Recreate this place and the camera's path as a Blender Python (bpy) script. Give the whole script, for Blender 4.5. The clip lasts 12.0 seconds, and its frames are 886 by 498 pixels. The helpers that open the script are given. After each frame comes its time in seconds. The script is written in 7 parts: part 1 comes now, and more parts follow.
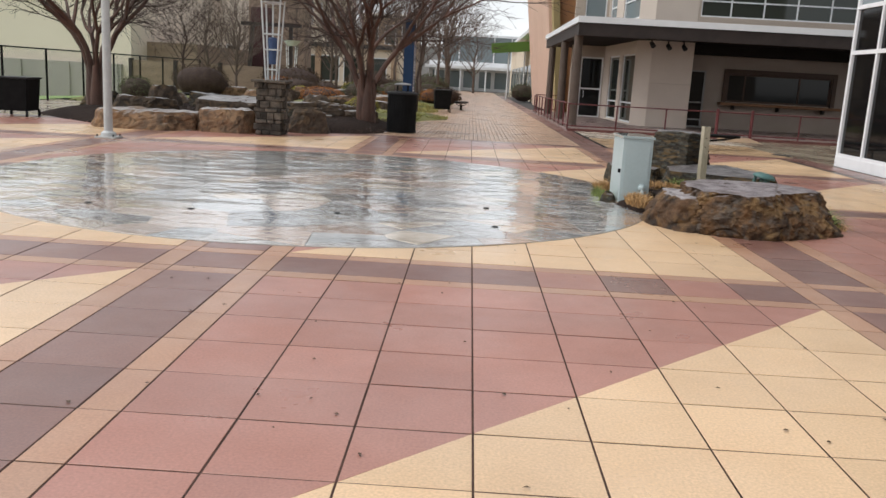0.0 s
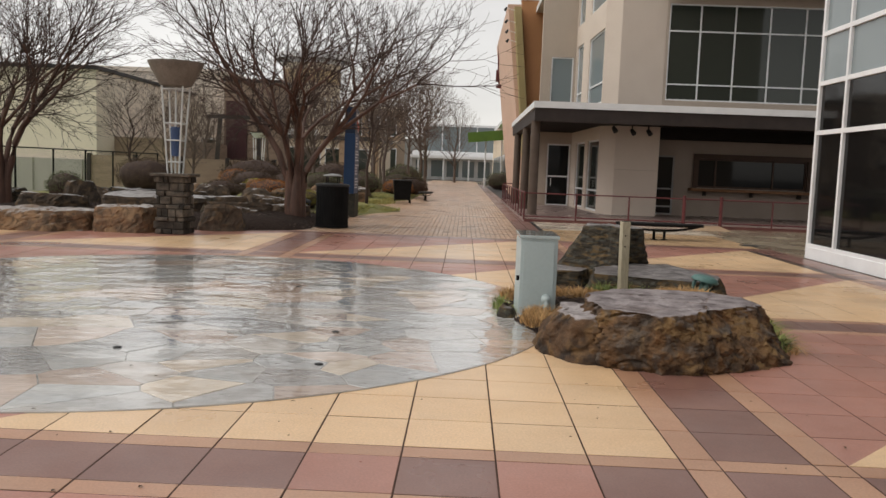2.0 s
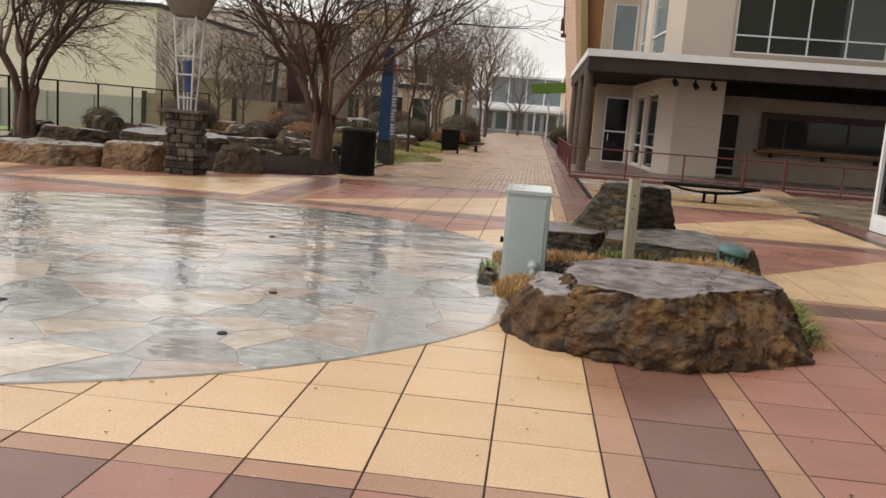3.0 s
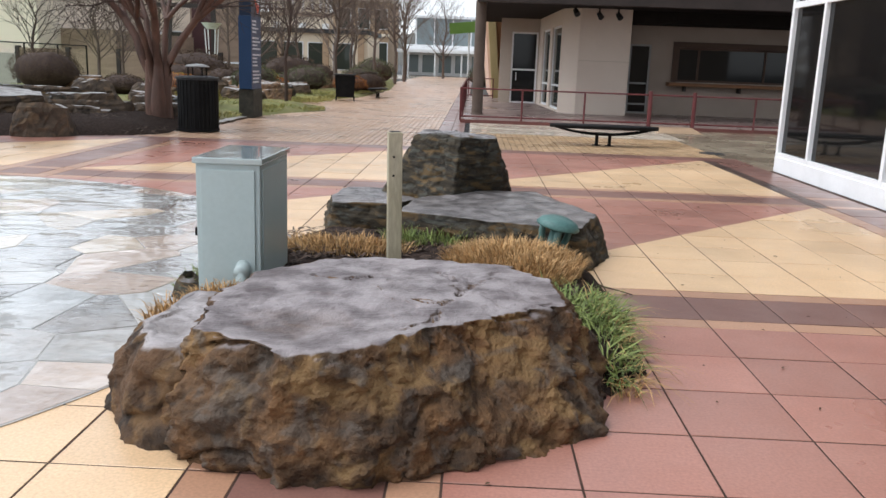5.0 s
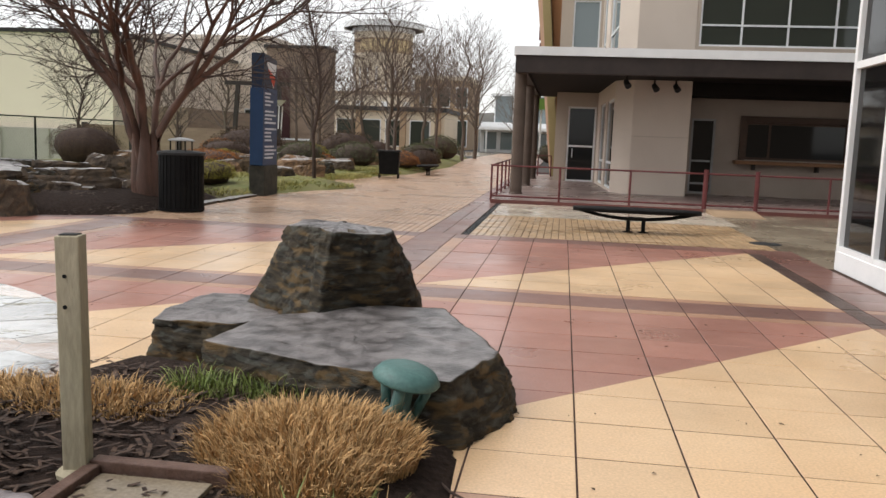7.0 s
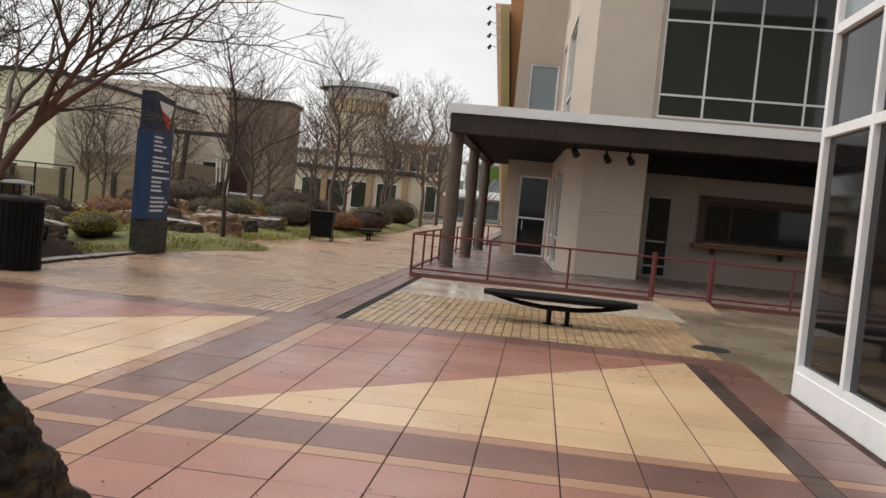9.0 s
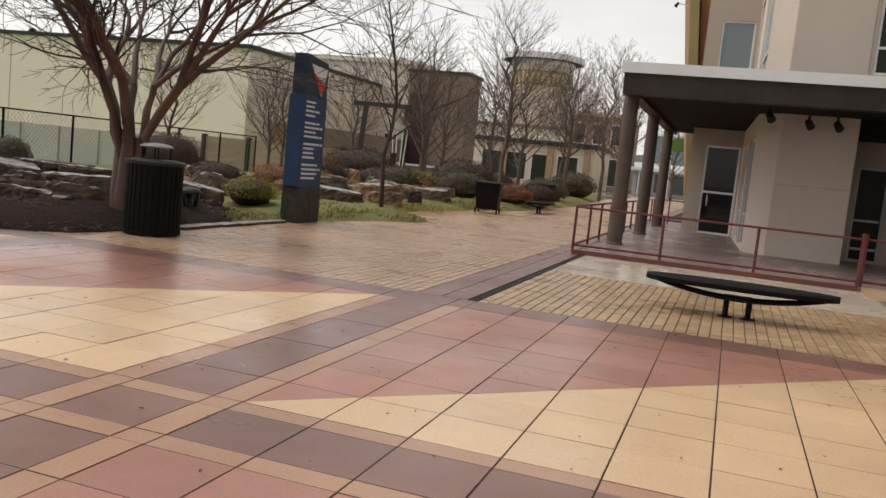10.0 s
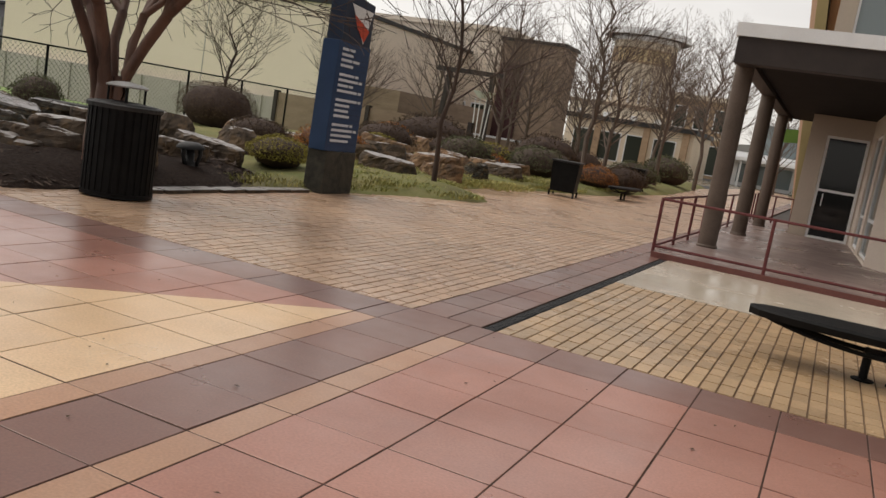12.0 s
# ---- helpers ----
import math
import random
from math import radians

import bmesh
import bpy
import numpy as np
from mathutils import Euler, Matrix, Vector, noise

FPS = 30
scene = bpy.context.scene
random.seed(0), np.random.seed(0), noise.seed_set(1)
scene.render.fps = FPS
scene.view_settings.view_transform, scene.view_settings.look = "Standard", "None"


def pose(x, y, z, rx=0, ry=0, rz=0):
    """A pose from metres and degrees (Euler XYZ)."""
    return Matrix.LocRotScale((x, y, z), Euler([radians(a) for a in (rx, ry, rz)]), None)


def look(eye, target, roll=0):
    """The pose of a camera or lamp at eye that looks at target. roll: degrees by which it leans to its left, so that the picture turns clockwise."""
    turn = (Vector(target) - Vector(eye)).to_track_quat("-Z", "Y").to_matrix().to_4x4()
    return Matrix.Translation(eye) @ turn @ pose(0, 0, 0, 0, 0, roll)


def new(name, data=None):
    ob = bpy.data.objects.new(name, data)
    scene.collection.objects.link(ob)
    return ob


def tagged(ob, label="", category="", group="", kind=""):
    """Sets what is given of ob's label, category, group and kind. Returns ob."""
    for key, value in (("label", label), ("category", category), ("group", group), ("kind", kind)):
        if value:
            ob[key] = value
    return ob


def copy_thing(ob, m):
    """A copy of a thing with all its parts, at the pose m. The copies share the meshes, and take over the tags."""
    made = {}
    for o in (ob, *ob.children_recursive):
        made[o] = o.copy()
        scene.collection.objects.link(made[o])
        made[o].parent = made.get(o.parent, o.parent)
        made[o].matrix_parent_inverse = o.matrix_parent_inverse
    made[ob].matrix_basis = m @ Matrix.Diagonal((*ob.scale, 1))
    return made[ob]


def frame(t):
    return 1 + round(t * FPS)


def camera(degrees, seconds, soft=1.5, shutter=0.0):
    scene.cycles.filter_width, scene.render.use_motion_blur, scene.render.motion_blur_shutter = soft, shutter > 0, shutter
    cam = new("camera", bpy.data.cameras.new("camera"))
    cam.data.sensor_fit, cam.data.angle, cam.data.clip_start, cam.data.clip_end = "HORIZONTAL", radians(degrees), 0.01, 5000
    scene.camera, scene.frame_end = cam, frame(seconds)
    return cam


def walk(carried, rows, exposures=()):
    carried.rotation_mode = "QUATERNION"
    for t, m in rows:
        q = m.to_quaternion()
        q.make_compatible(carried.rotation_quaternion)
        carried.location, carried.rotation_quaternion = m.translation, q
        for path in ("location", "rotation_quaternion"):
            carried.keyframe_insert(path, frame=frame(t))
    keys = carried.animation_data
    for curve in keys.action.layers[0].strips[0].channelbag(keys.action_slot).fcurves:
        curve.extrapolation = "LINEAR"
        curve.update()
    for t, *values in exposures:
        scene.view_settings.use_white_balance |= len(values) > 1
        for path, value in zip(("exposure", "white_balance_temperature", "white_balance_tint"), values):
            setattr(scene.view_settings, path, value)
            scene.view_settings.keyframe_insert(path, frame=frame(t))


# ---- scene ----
cam = camera(55.9, 12.0)
PATH = [
    (0, (0.026, 0.365, 1.521), (-0.017, 2.324, 1.121), 3.2),
    (0.5, (0.339, 0.968, 1.576), (0.369, 2.962, 1.426), 1.8),
    (1, (0.667, 1.494, 1.573), (0.462, 3.473, 1.367), 2.6),
    (1.5, (1.005, 2.051, 1.557), (0.78, 4.022, 1.299), 4.2),
    (2, (1.454, 2.669, 1.581), (1.41, 4.659, 1.389), 2.2),
    (2.5, (1.851, 3.337, 1.561), (1.797, 5.323, 1.333), 1.3),
    (3, (2.285, 3.967, 1.516), (2.091, 5.933, 1.203), 4.3),
    (3.2, (2.426, 4.203, 1.499), (2.227, 6.16, 1.14), 5.6),
    (4.8, (3.595, 6.213, 1.506), (3.522, 8.156, 1.04), 4.9),
    (5, (3.736, 6.556, 1.504), (3.679, 8.508, 1.073), 2.1),
    (5.5, (4.035, 7.155, 1.522), (3.883, 9.124, 1.207), -1.0),
    (6, (4.397, 7.704, 1.5), (4.237, 9.669, 1.163), 1.2),
    (6.5, (4.761, 8.332, 1.475), (4.565, 10.29, 1.116), 2.4),
    (6.7, (4.901, 8.558, 1.483), (4.648, 10.518, 1.179), 1.5),
    (8.3, (5.71, 10.803, 1.501), (5.376, 12.765, 1.307), 4.3),
    (8.5, (5.763, 11.012, 1.506), (5.43, 12.979, 1.359), 3.9),
    (9, (6.013, 11.713, 1.54), (5.792, 13.698, 1.439), 5.4),
    (9.5, (6.09, 12.555, 1.51), (5.807, 14.534, 1.454), 3.6),
    (10, (6.199, 13.248, 1.496), (5.563, 15.133, 1.29), 5.9),
    (10.5, (6.149, 14.041, 1.511), (5.265, 15.824, 1.309), 4.0),
    (11, (6.13, 14.74, 1.507), (5.155, 16.474, 1.303), 4.2),
    (11.5, (5.993, 15.537, 1.507), (5.05, 17.282, 1.256), 6.9),
    (12, (5.791, 16.19, 1.499), (4.978, 17.993, 1.203), 9.7),
]
walk(cam, [(t, look(eye, target, roll)) for t, eye, target, roll in PATH],
     exposures=[(0, 0.57, 6350, 10), (0.5, 0.22, 6700, 11), (1.5, 0.17, 6900, 12), (2.0, 0.29, 6850, 11), (3.0, 0.47, 7000, 11), (5.0, 0.93, 6050, 9), (5.5, 0.95, 6350, 9), (6.0, 0.60, 6550, 10), (6.5, 0.77, 6600, 10), (8.5, 0.64, 6350, 9), (9.0, 0.45, 6700, 10), (9.5, 0.35, 6800, 11), (10.5, 0.41, 6950, 11), (11.0, 0.24, 6800, 11), (11.5, 0.20, 6900, 11), (12.0, 0.31, 7050, 12)])


# ---- light ----
world = bpy.data.worlds.new("overcast_sky")
scene.world = world
world.use_nodes = True
wn, wl = world.node_tree.nodes, world.node_tree.links
sky = wn.new("ShaderNodeTexSky")
sky.sky_type, sky.sun_disc = "NISHITA", False
sky.sun_elevation, sky.sun_rotation = radians(62), radians(264)
sky.air_density, sky.dust_density, sky.ozone_density = 1.0, 0.6, 1.0
grey = wn.new("ShaderNodeHueSaturation")
grey.inputs["Saturation"].default_value = 0.10
wl.new(sky.outputs["Color"], grey.inputs["Color"])
cloud = wn.new("ShaderNodeTexNoise")
cloud.inputs["Scale"].default_value, cloud.inputs["Detail"].default_value, cloud.inputs["Roughness"].default_value = 2.6, 5, 0.55
coords, squash = wn.new("ShaderNodeTexCoord"), wn.new("ShaderNodeMapping")
squash.inputs["Scale"].default_value = (1, 1, 2.6)
wl.new(coords.outputs["Generated"], squash.inputs["Vector"])
wl.new(squash.outputs["Vector"], cloud.inputs["Vector"])
shade = wn.new("ShaderNodeMapRange")
shade.inputs["From Min"].default_value, shade.inputs["From Max"].default_value = 0.3, 0.7
shade.inputs["To Min"].default_value, shade.inputs["To Max"].default_value = 0.86, 1.10
wl.new(cloud.outputs["Fac"], shade.inputs["Value"])
wl.new(shade.outputs["Result"], grey.inputs["Value"])
wl.new(grey.outputs["Color"], wn["Background"].inputs["Color"])
wn["Background"].inputs["Strength"].default_value = 0.125
sun_data = bpy.data.lights.new("sun", "SUN")
sun_data.energy, sun_data.angle, sun_data.color = 1.5, radians(60), (1.0, 0.97, 0.93)
sun = new("sun", sun_data)
sun.matrix_world = look((-36, -4, 54), (0, 0, 0))


# ---- materials ----
def mat(name, c1, c2=None, scale=3.0, rough=0.7, bump=0.15, fine=60.0, metal=0.0, vary=0.0, patch=0.0, patch_scale=0.8, stretch=None,
        spec=0.3, grain_amount=0.16, film=0.0, tints=(), stain=None, stain_amount=0.35, contrast=(0.35, 0.65), film_rough=0.09, film_ior=1.6, ripple=0.5, ripple_scale=3.2, dry=0.0):
    """Two colours mixed by a coarse noise, a fine grain, a relief, and gloss that comes and goes in patches."""
    m = bpy.data.materials.new(name)
    m.use_nodes = True
    n, l = m.node_tree.nodes, m.node_tree.links
    b = n["Principled BSDF"]
    c2 = c2 or tuple(c * 0.8 for c in c1)
    geo = n.new("ShaderNodeNewGeometry")
    src = geo.outputs["Position"]
    if stretch:
        mp = n.new("ShaderNodeMapping")
        mp.inputs["Scale"].default_value = stretch
        l.new(src, mp.inputs["Vector"])
        src = mp.outputs["Vector"]
    def noise_node(s, detail=4, rough_=0.6):
        t = n.new("ShaderNodeTexNoise")
        t.inputs["Scale"].default_value, t.inputs["Detail"].default_value, t.inputs["Roughness"].default_value = s, detail, rough_
        l.new(src, t.inputs["Vector"])
        return t.outputs["Fac"]
    def ramp(fac, lo, hi, a=0.0, b_=1.0):
        r = n.new("ShaderNodeMapRange")
        r.inputs["From Min"].default_value, r.inputs["From Max"].default_value = lo, hi
        r.inputs["To Min"].default_value, r.inputs["To Max"].default_value = a, b_
        l.new(fac, r.inputs["Value"])
        return r.outputs["Result"]
    def mix(fac, a, b_, mode="MIX"):
        x = n.new("ShaderNodeMix")
        x.data_type, x.blend_type = "RGBA", mode
        for sock, v in ((x.inputs[0], fac), (x.inputs[6], a), (x.inputs[7], b_)):
            if isinstance(v, (int, float)):
                sock.default_value = v
            elif isinstance(v, tuple):
                sock.default_value = (*v, 1.0)
            else:
                l.new(v, sock)
        return x.outputs[2]
    coarse = noise_node(scale)
    grain = noise_node(fine, 3)
    col = mix(ramp(coarse, *contrast), c1, c2)
    if stain:
        col = mix(ramp(noise_node(scale * 0.33, 6, 0.7), 0.5, 0.72, 0.0, stain_amount), col, stain)
    g = n.new("ShaderNodeMapRange")
    g.inputs["From Min"].default_value, g.inputs["From Max"].default_value = 0.3, 0.7
    g.inputs["To Min"].default_value, g.inputs["To Max"].default_value = 1 - grain_amount, 1 + grain_amount
    l.new(grain, g.inputs["Value"])
    hsv = n.new("ShaderNodeHueSaturation")
    l.new(col, hsv.inputs["Color"])
    l.new(g.outputs["Result"], hsv.inputs["Value"])
    col = hsv.outputs["Color"]
    if tints:
        oi = n.new("ShaderNodeObjectInfo")
        pick = n.new("ShaderNodeValToRGB")
        pick.color_ramp.interpolation = "CONSTANT"
        for i, t in enumerate(tints):
            e = pick.color_ramp.elements[i] if i < 2 else pick.color_ramp.elements.new(i / len(tints))
            e.position, e.color = i / len(tints), (*t, 1)
        l.new(oi.outputs["Random"], pick.inputs["Fac"])
        col = mix(0.62, col, pick.outputs["Color"])
    if vary:
        oi = n.new("ShaderNodeObjectInfo")
        both = n.new("ShaderNodeMath")
        l.new(oi.outputs["Random"], both.inputs[0])
        l.new(geo.outputs["Random Per Island"], both.inputs[1])
        one = n.new("ShaderNodeMath")
        one.operation = "FRACT"
        l.new(both.outputs[0], one.inputs[0])
        h2 = n.new("ShaderNodeHueSaturation")
        l.new(ramp(one.outputs[0], 0, 1, 1 - vary, 1 + vary), h2.inputs["Value"])
        l.new(col, h2.inputs["Color"])
        col = h2.outputs["Color"]
    l.new(col, b.inputs["Base Color"])
    b.inputs["Metallic"].default_value = metal
    b.inputs["Specular IOR Level"].default_value = spec
    if patch:
        l.new(ramp(noise_node(patch_scale, 5), 0.38, 0.62, max(0.03, rough - patch), rough), b.inputs["Roughness"])
    else:
        l.new(ramp(grain, 0.3, 0.7, rough * 0.9, min(1.0, rough * 1.1)), b.inputs["Roughness"])
    if film:
        # thin water film with slow ripples
        b.inputs["Coat Weight"].default_value, b.inputs["Coat Roughness"].default_value, b.inputs["Coat IOR"].default_value = film, film_rough, film_ior
        if dry:
            l.new(ramp(noise_node(0.45, 5, 0.6), 0.40, 0.62, film * (1 - dry), film), b.inputs["Coat Weight"])
        rip = n.new("ShaderNodeBump")
        rip.inputs["Strength"].default_value, rip.inputs["Distance"].default_value = ripple, 0.02
        l.new(noise_node(ripple_scale, 3, 0.5), rip.inputs["Height"])
        l.new(rip.outputs["Normal"], b.inputs["Coat Normal"])
    if bump:
        bp = n.new("ShaderNodeBump")
        bp.inputs["Strength"].default_value, bp.inputs["Distance"].default_value = bump, 0.02
        add = n.new("ShaderNodeMath")
        add.operation = "ADD"
        l.new(grain, add.inputs[0])
        l.new(coarse, add.inputs[1])
        l.new(add.outputs[0], bp.inputs["Height"])
        l.new(bp.outputs["Normal"], b.inputs["Normal"])
    return m


def rock_mat(name, side1, side2, top1, top2, rough_top=0.45, layers=0.0, crown=None, rough_side=0.85, relief=0.5, patches=()):
    """Boulder: rough earthy flanks, smoother grey weathered top paled partly for sky sheen."""
    m = mat(name, side1, side2, scale=5, rough=rough_side, bump=relief, fine=45, stain=(0.03, 0.025, 0.02), stain_amount=0.85,
            stretch=(1, 1, 1 + layers))
    n, l = m.node_tree.nodes, m.node_tree.links
    b = n["Principled BSDF"]
    old = b.inputs["Base Color"].links[0].from_socket
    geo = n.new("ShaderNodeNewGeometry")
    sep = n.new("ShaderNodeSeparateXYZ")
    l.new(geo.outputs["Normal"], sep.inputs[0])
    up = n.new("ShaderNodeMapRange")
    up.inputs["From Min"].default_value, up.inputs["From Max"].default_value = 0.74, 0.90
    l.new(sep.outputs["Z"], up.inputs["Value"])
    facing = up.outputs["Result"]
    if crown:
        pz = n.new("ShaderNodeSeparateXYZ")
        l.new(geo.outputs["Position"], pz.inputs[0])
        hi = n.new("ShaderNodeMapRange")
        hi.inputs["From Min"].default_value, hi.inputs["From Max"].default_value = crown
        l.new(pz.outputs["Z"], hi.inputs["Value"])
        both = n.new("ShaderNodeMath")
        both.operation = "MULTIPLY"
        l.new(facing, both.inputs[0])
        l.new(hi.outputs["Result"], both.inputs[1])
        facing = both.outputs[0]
    t = n.new("ShaderNodeTexNoise")
    t.inputs["Scale"].default_value, t.inputs["Detail"].default_value = 6, 6
    l.new(geo.outputs["Position"], t.inputs["Vector"])
    rp = n.new("ShaderNodeMapRange")
    rp.inputs["From Min"].default_value, rp.inputs["From Max"].default_value = 0.36, 0.62
    l.new(t.outputs["Fac"], rp.inputs["Value"])
    mx = n.new("ShaderNodeMix")
    mx.data_type = "RGBA"
    mx.inputs[6].default_value, mx.inputs[7].default_value = (*top1, 1), (*top2, 1)
    fleck = n.new("ShaderNodeTexNoise")
    fleck.inputs["Scale"].default_value, fleck.inputs["Detail"].default_value, fleck.inputs["Roughness"].default_value = 17, 8, 0.7
    l.new(geo.outputs["Position"], fleck.inputs["Vector"])
    blend = n.new("ShaderNodeMath")
    blend.operation = "MULTIPLY_ADD"
    blend.inputs[1].default_value = 1.6
    l.new(fleck.outputs["Fac"], blend.inputs[0])
    lower = n.new("ShaderNodeMath")
    lower.operation = "SUBTRACT"
    lower.inputs[1].default_value = 0.8
    l.new(rp.outputs["Result"], lower.inputs[0])
    l.new(lower.outputs[0], blend.inputs[2])
    blend.use_clamp = True
    l.new(blend.outputs[0], mx.inputs[0])
    for k, tone in enumerate(patches):
        spot = n.new("ShaderNodeTexNoise")
        spot.inputs["Scale"].default_value, spot.inputs["Detail"].default_value, spot.inputs["Distortion"].default_value = 4.5 + 3 * k, 7, 0.6
        shift = n.new("ShaderNodeMapping")
        shift.inputs["Location"].default_value, shift.inputs["Scale"].default_value = (3.7 * k, 1.3, 0.4), (1, 1, 1 + layers * 0.5)
        l.new(geo.outputs["Position"], shift.inputs["Vector"])
        l.new(shift.outputs["Vector"], spot.inputs["Vector"])
        much = n.new("ShaderNodeMapRange")
        much.inputs["From Min"].default_value, much.inputs["From Max"].default_value = 0.52, 0.62
        much.inputs["To Max"].default_value = 0.7
        l.new(spot.outputs["Fac"], much.inputs["Value"])
        over = n.new("ShaderNodeMix")
        over.data_type = "RGBA"
        over.inputs[7].default_value = (*tone, 1)
        l.new(much.outputs["Result"], over.inputs[0])
        l.new(old, over.inputs[6])
        old = over.outputs[2]
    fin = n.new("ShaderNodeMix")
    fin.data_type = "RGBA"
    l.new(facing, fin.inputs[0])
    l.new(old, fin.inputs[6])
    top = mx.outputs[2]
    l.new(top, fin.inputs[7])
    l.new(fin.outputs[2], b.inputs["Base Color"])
    rr = n.new("ShaderNodeMapRange")
    rr.inputs["To Min"].default_value, rr.inputs["To Max"].default_value = 0.85, rough_top
    l.new(facing, rr.inputs["Value"])
    l.new(rr.outputs["Result"], b.inputs["Roughness"])
    worn = n.new("ShaderNodeMapRange")
    worn.inputs["To Min"].default_value, worn.inputs["To Max"].default_value = relief, relief * 0.4
    l.new(facing, worn.inputs["Value"])
    l.new(worn.outputs["Result"], b.inputs["Normal"].links[0].from_node.inputs["Strength"])
    return m


def glass_mat(name, tint, rough=0.03, spec=0.45):
    m = bpy.data.materials.new(name)
    m.use_nodes = True
    b = m.node_tree.nodes["Principled BSDF"]
    b.inputs["Base Color"].default_value = (*tint, 1)
    b.inputs["Roughness"].default_value = rough
    b.inputs["IOR"].default_value = 1.52
    b.inputs["Specular IOR Level"].default_value = spec
    n, l = m.node_tree.nodes, m.node_tree.links
    t = n.new("ShaderNodeTexNoise")
    t.inputs["Scale"].default_value = 0.7
    geo = n.new("ShaderNodeNewGeometry")
    l.new(geo.outputs["Position"], t.inputs["Vector"])
    bp = n.new("ShaderNodeBump")
    bp.inputs["Strength"].default_value, bp.inputs["Distance"].default_value = 0.04, 0.05
    l.new(t.outputs["Fac"], bp.inputs["Height"])
    l.new(bp.outputs["Normal"], b.inputs["Normal"])
    return m


CREAM = mat("cream_paver", (0.68, 0.455, 0.26), (0.72, 0.50, 0.30), 1.3, 0.48, 0.016, 70, spec=0.6, grain_amount=0.15, vary=0.07, patch=0.21, patch_scale=0.55, stain=(0.46, 0.29, 0.16), stain_amount=0.4, film=0.7, film_rough=0.27, ripple=0.15, dry=0.75)
RED = mat("red_paver", (0.365, 0.158, 0.114), (0.41, 0.19, 0.142), 1.3, 0.48, 0.016, 70, spec=0.6, grain_amount=0.15, vary=0.10, patch=0.21, patch_scale=0.55, stain=(0.26, 0.115, 0.09), stain_amount=0.45, film=0.7, film_rough=0.27, ripple=0.15, dry=0.75)
PURPLE = mat("plum_paver", (0.182, 0.086, 0.068), (0.222, 0.113, 0.088), 1.3, 0.48, 0.016, 70, spec=0.6, grain_amount=0.15, vary=0.12, patch=0.21, patch_scale=0.55, film=0.7, film_rough=0.27, ripple=0.15, dry=0.75)
TAN = mat("tan_paver", (0.40, 0.212, 0.13), (0.44, 0.25, 0.155), 1.3, 0.48, 0.016, 70, spec=0.6, grain_amount=0.15, vary=0.08, patch=0.21, patch_scale=0.55, film=0.7, film_rough=0.27, ripple=0.15, dry=0.75)
JOINT = mat("dark_joint", (0.045, 0.028, 0.022), (0.085, 0.05, 0.04), 4, 0.85, spec=0.15)
BRICK = mat("yellow_brick", (0.45, 0.295, 0.20), (0.54, 0.365, 0.245), 0.6, 0.5, 0.2, 40, vary=0.12, patch=0.28, stain=(0.37, 0.245, 0.165), stain_amount=0.4, film=0.35, film_rough=0.3)
COURT = mat("court_brick", (0.40, 0.265, 0.145), (0.49, 0.335, 0.195), 0.9, 0.5, 0.25, 40, vary=0.16, patch=0.3, stain=(0.26, 0.17, 0.10), stain_amount=0.6, film=0.4, film_rough=0.3)
COURTJ = mat("court_joint", (0.13, 0.085, 0.055), (0.19, 0.125, 0.08), 4, 0.75)
BRICKJ = mat("brick_joint", (0.17, 0.115, 0.08), (0.22, 0.15, 0.105), 4, 0.75)
FLAG = mat("wet_flagstone", (0.36, 0.36, 0.35), (0.64, 0.60, 0.54), 1.3, 0.25, 0.35, 11, vary=0.2, patch=0.10, patch_scale=1.2, film=1.0, film_rough=0.03, film_ior=2.4, ripple=1.0, ripple_scale=1.9,
           tints=((0.36, 0.38, 0.38), (0.68, 0.56, 0.42), (0.48, 0.48, 0.47), (0.54, 0.38, 0.29), (0.48, 0.51, 0.52), (0.58, 0.55, 0.51), (0.25, 0.26, 0.27), (0.64, 0.50, 0.41)),
           stain=(0.60, 0.41, 0.27), stain_amount=0.7, stretch=(0.8, 1.25, 1))
GROUT = mat("wet_grout", (0.30, 0.29, 0.27), (0.40, 0.38, 0.35), 3, 0.18, 0.2, 9, film=1.0, film_rough=0.03, film_ior=2.4, ripple=1.0, ripple_scale=1.9)
CONCRETE = mat("wet_concrete", (0.29, 0.24, 0.175), (0.20, 0.16, 0.115), 0.7, 0.35, 0.1, 50, patch=0.27, patch_scale=0.6, stain=(0.09, 0.075, 0.06), stain_amount=0.65)
APRON = mat("pale_wet_slab", (0.60, 0.53, 0.43), (0.48, 0.41, 0.33), 0.7, 0.3, 0.06, 50, patch=0.24, patch_scale=0.7, spec=0.6, stain=(0.16, 0.12, 0.09), stain_amount=0.75)
WETSTRIP = mat("dark_wet_strip", (0.055, 0.038, 0.033), (0.12, 0.075, 0.06), 1.2, 0.3, 0.15, 40)
PORCH = mat("porch_concrete", (0.27, 0.195, 0.175), (0.21, 0.155, 0.14), 0.8, 0.45, 0.1, 60, patch=0.22)
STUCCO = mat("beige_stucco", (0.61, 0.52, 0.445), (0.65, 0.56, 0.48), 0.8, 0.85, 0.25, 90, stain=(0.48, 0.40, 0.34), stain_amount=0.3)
# Beige stucco with the porch shade put into its colour
SHADE_STUCCO = mat("shaded_beige_stucco", (0.31, 0.255, 0.215), (0.35, 0.29, 0.245), 0.8, 0.85, 0.25, 90, stain=(0.25, 0.20, 0.165), stain_amount=0.25)
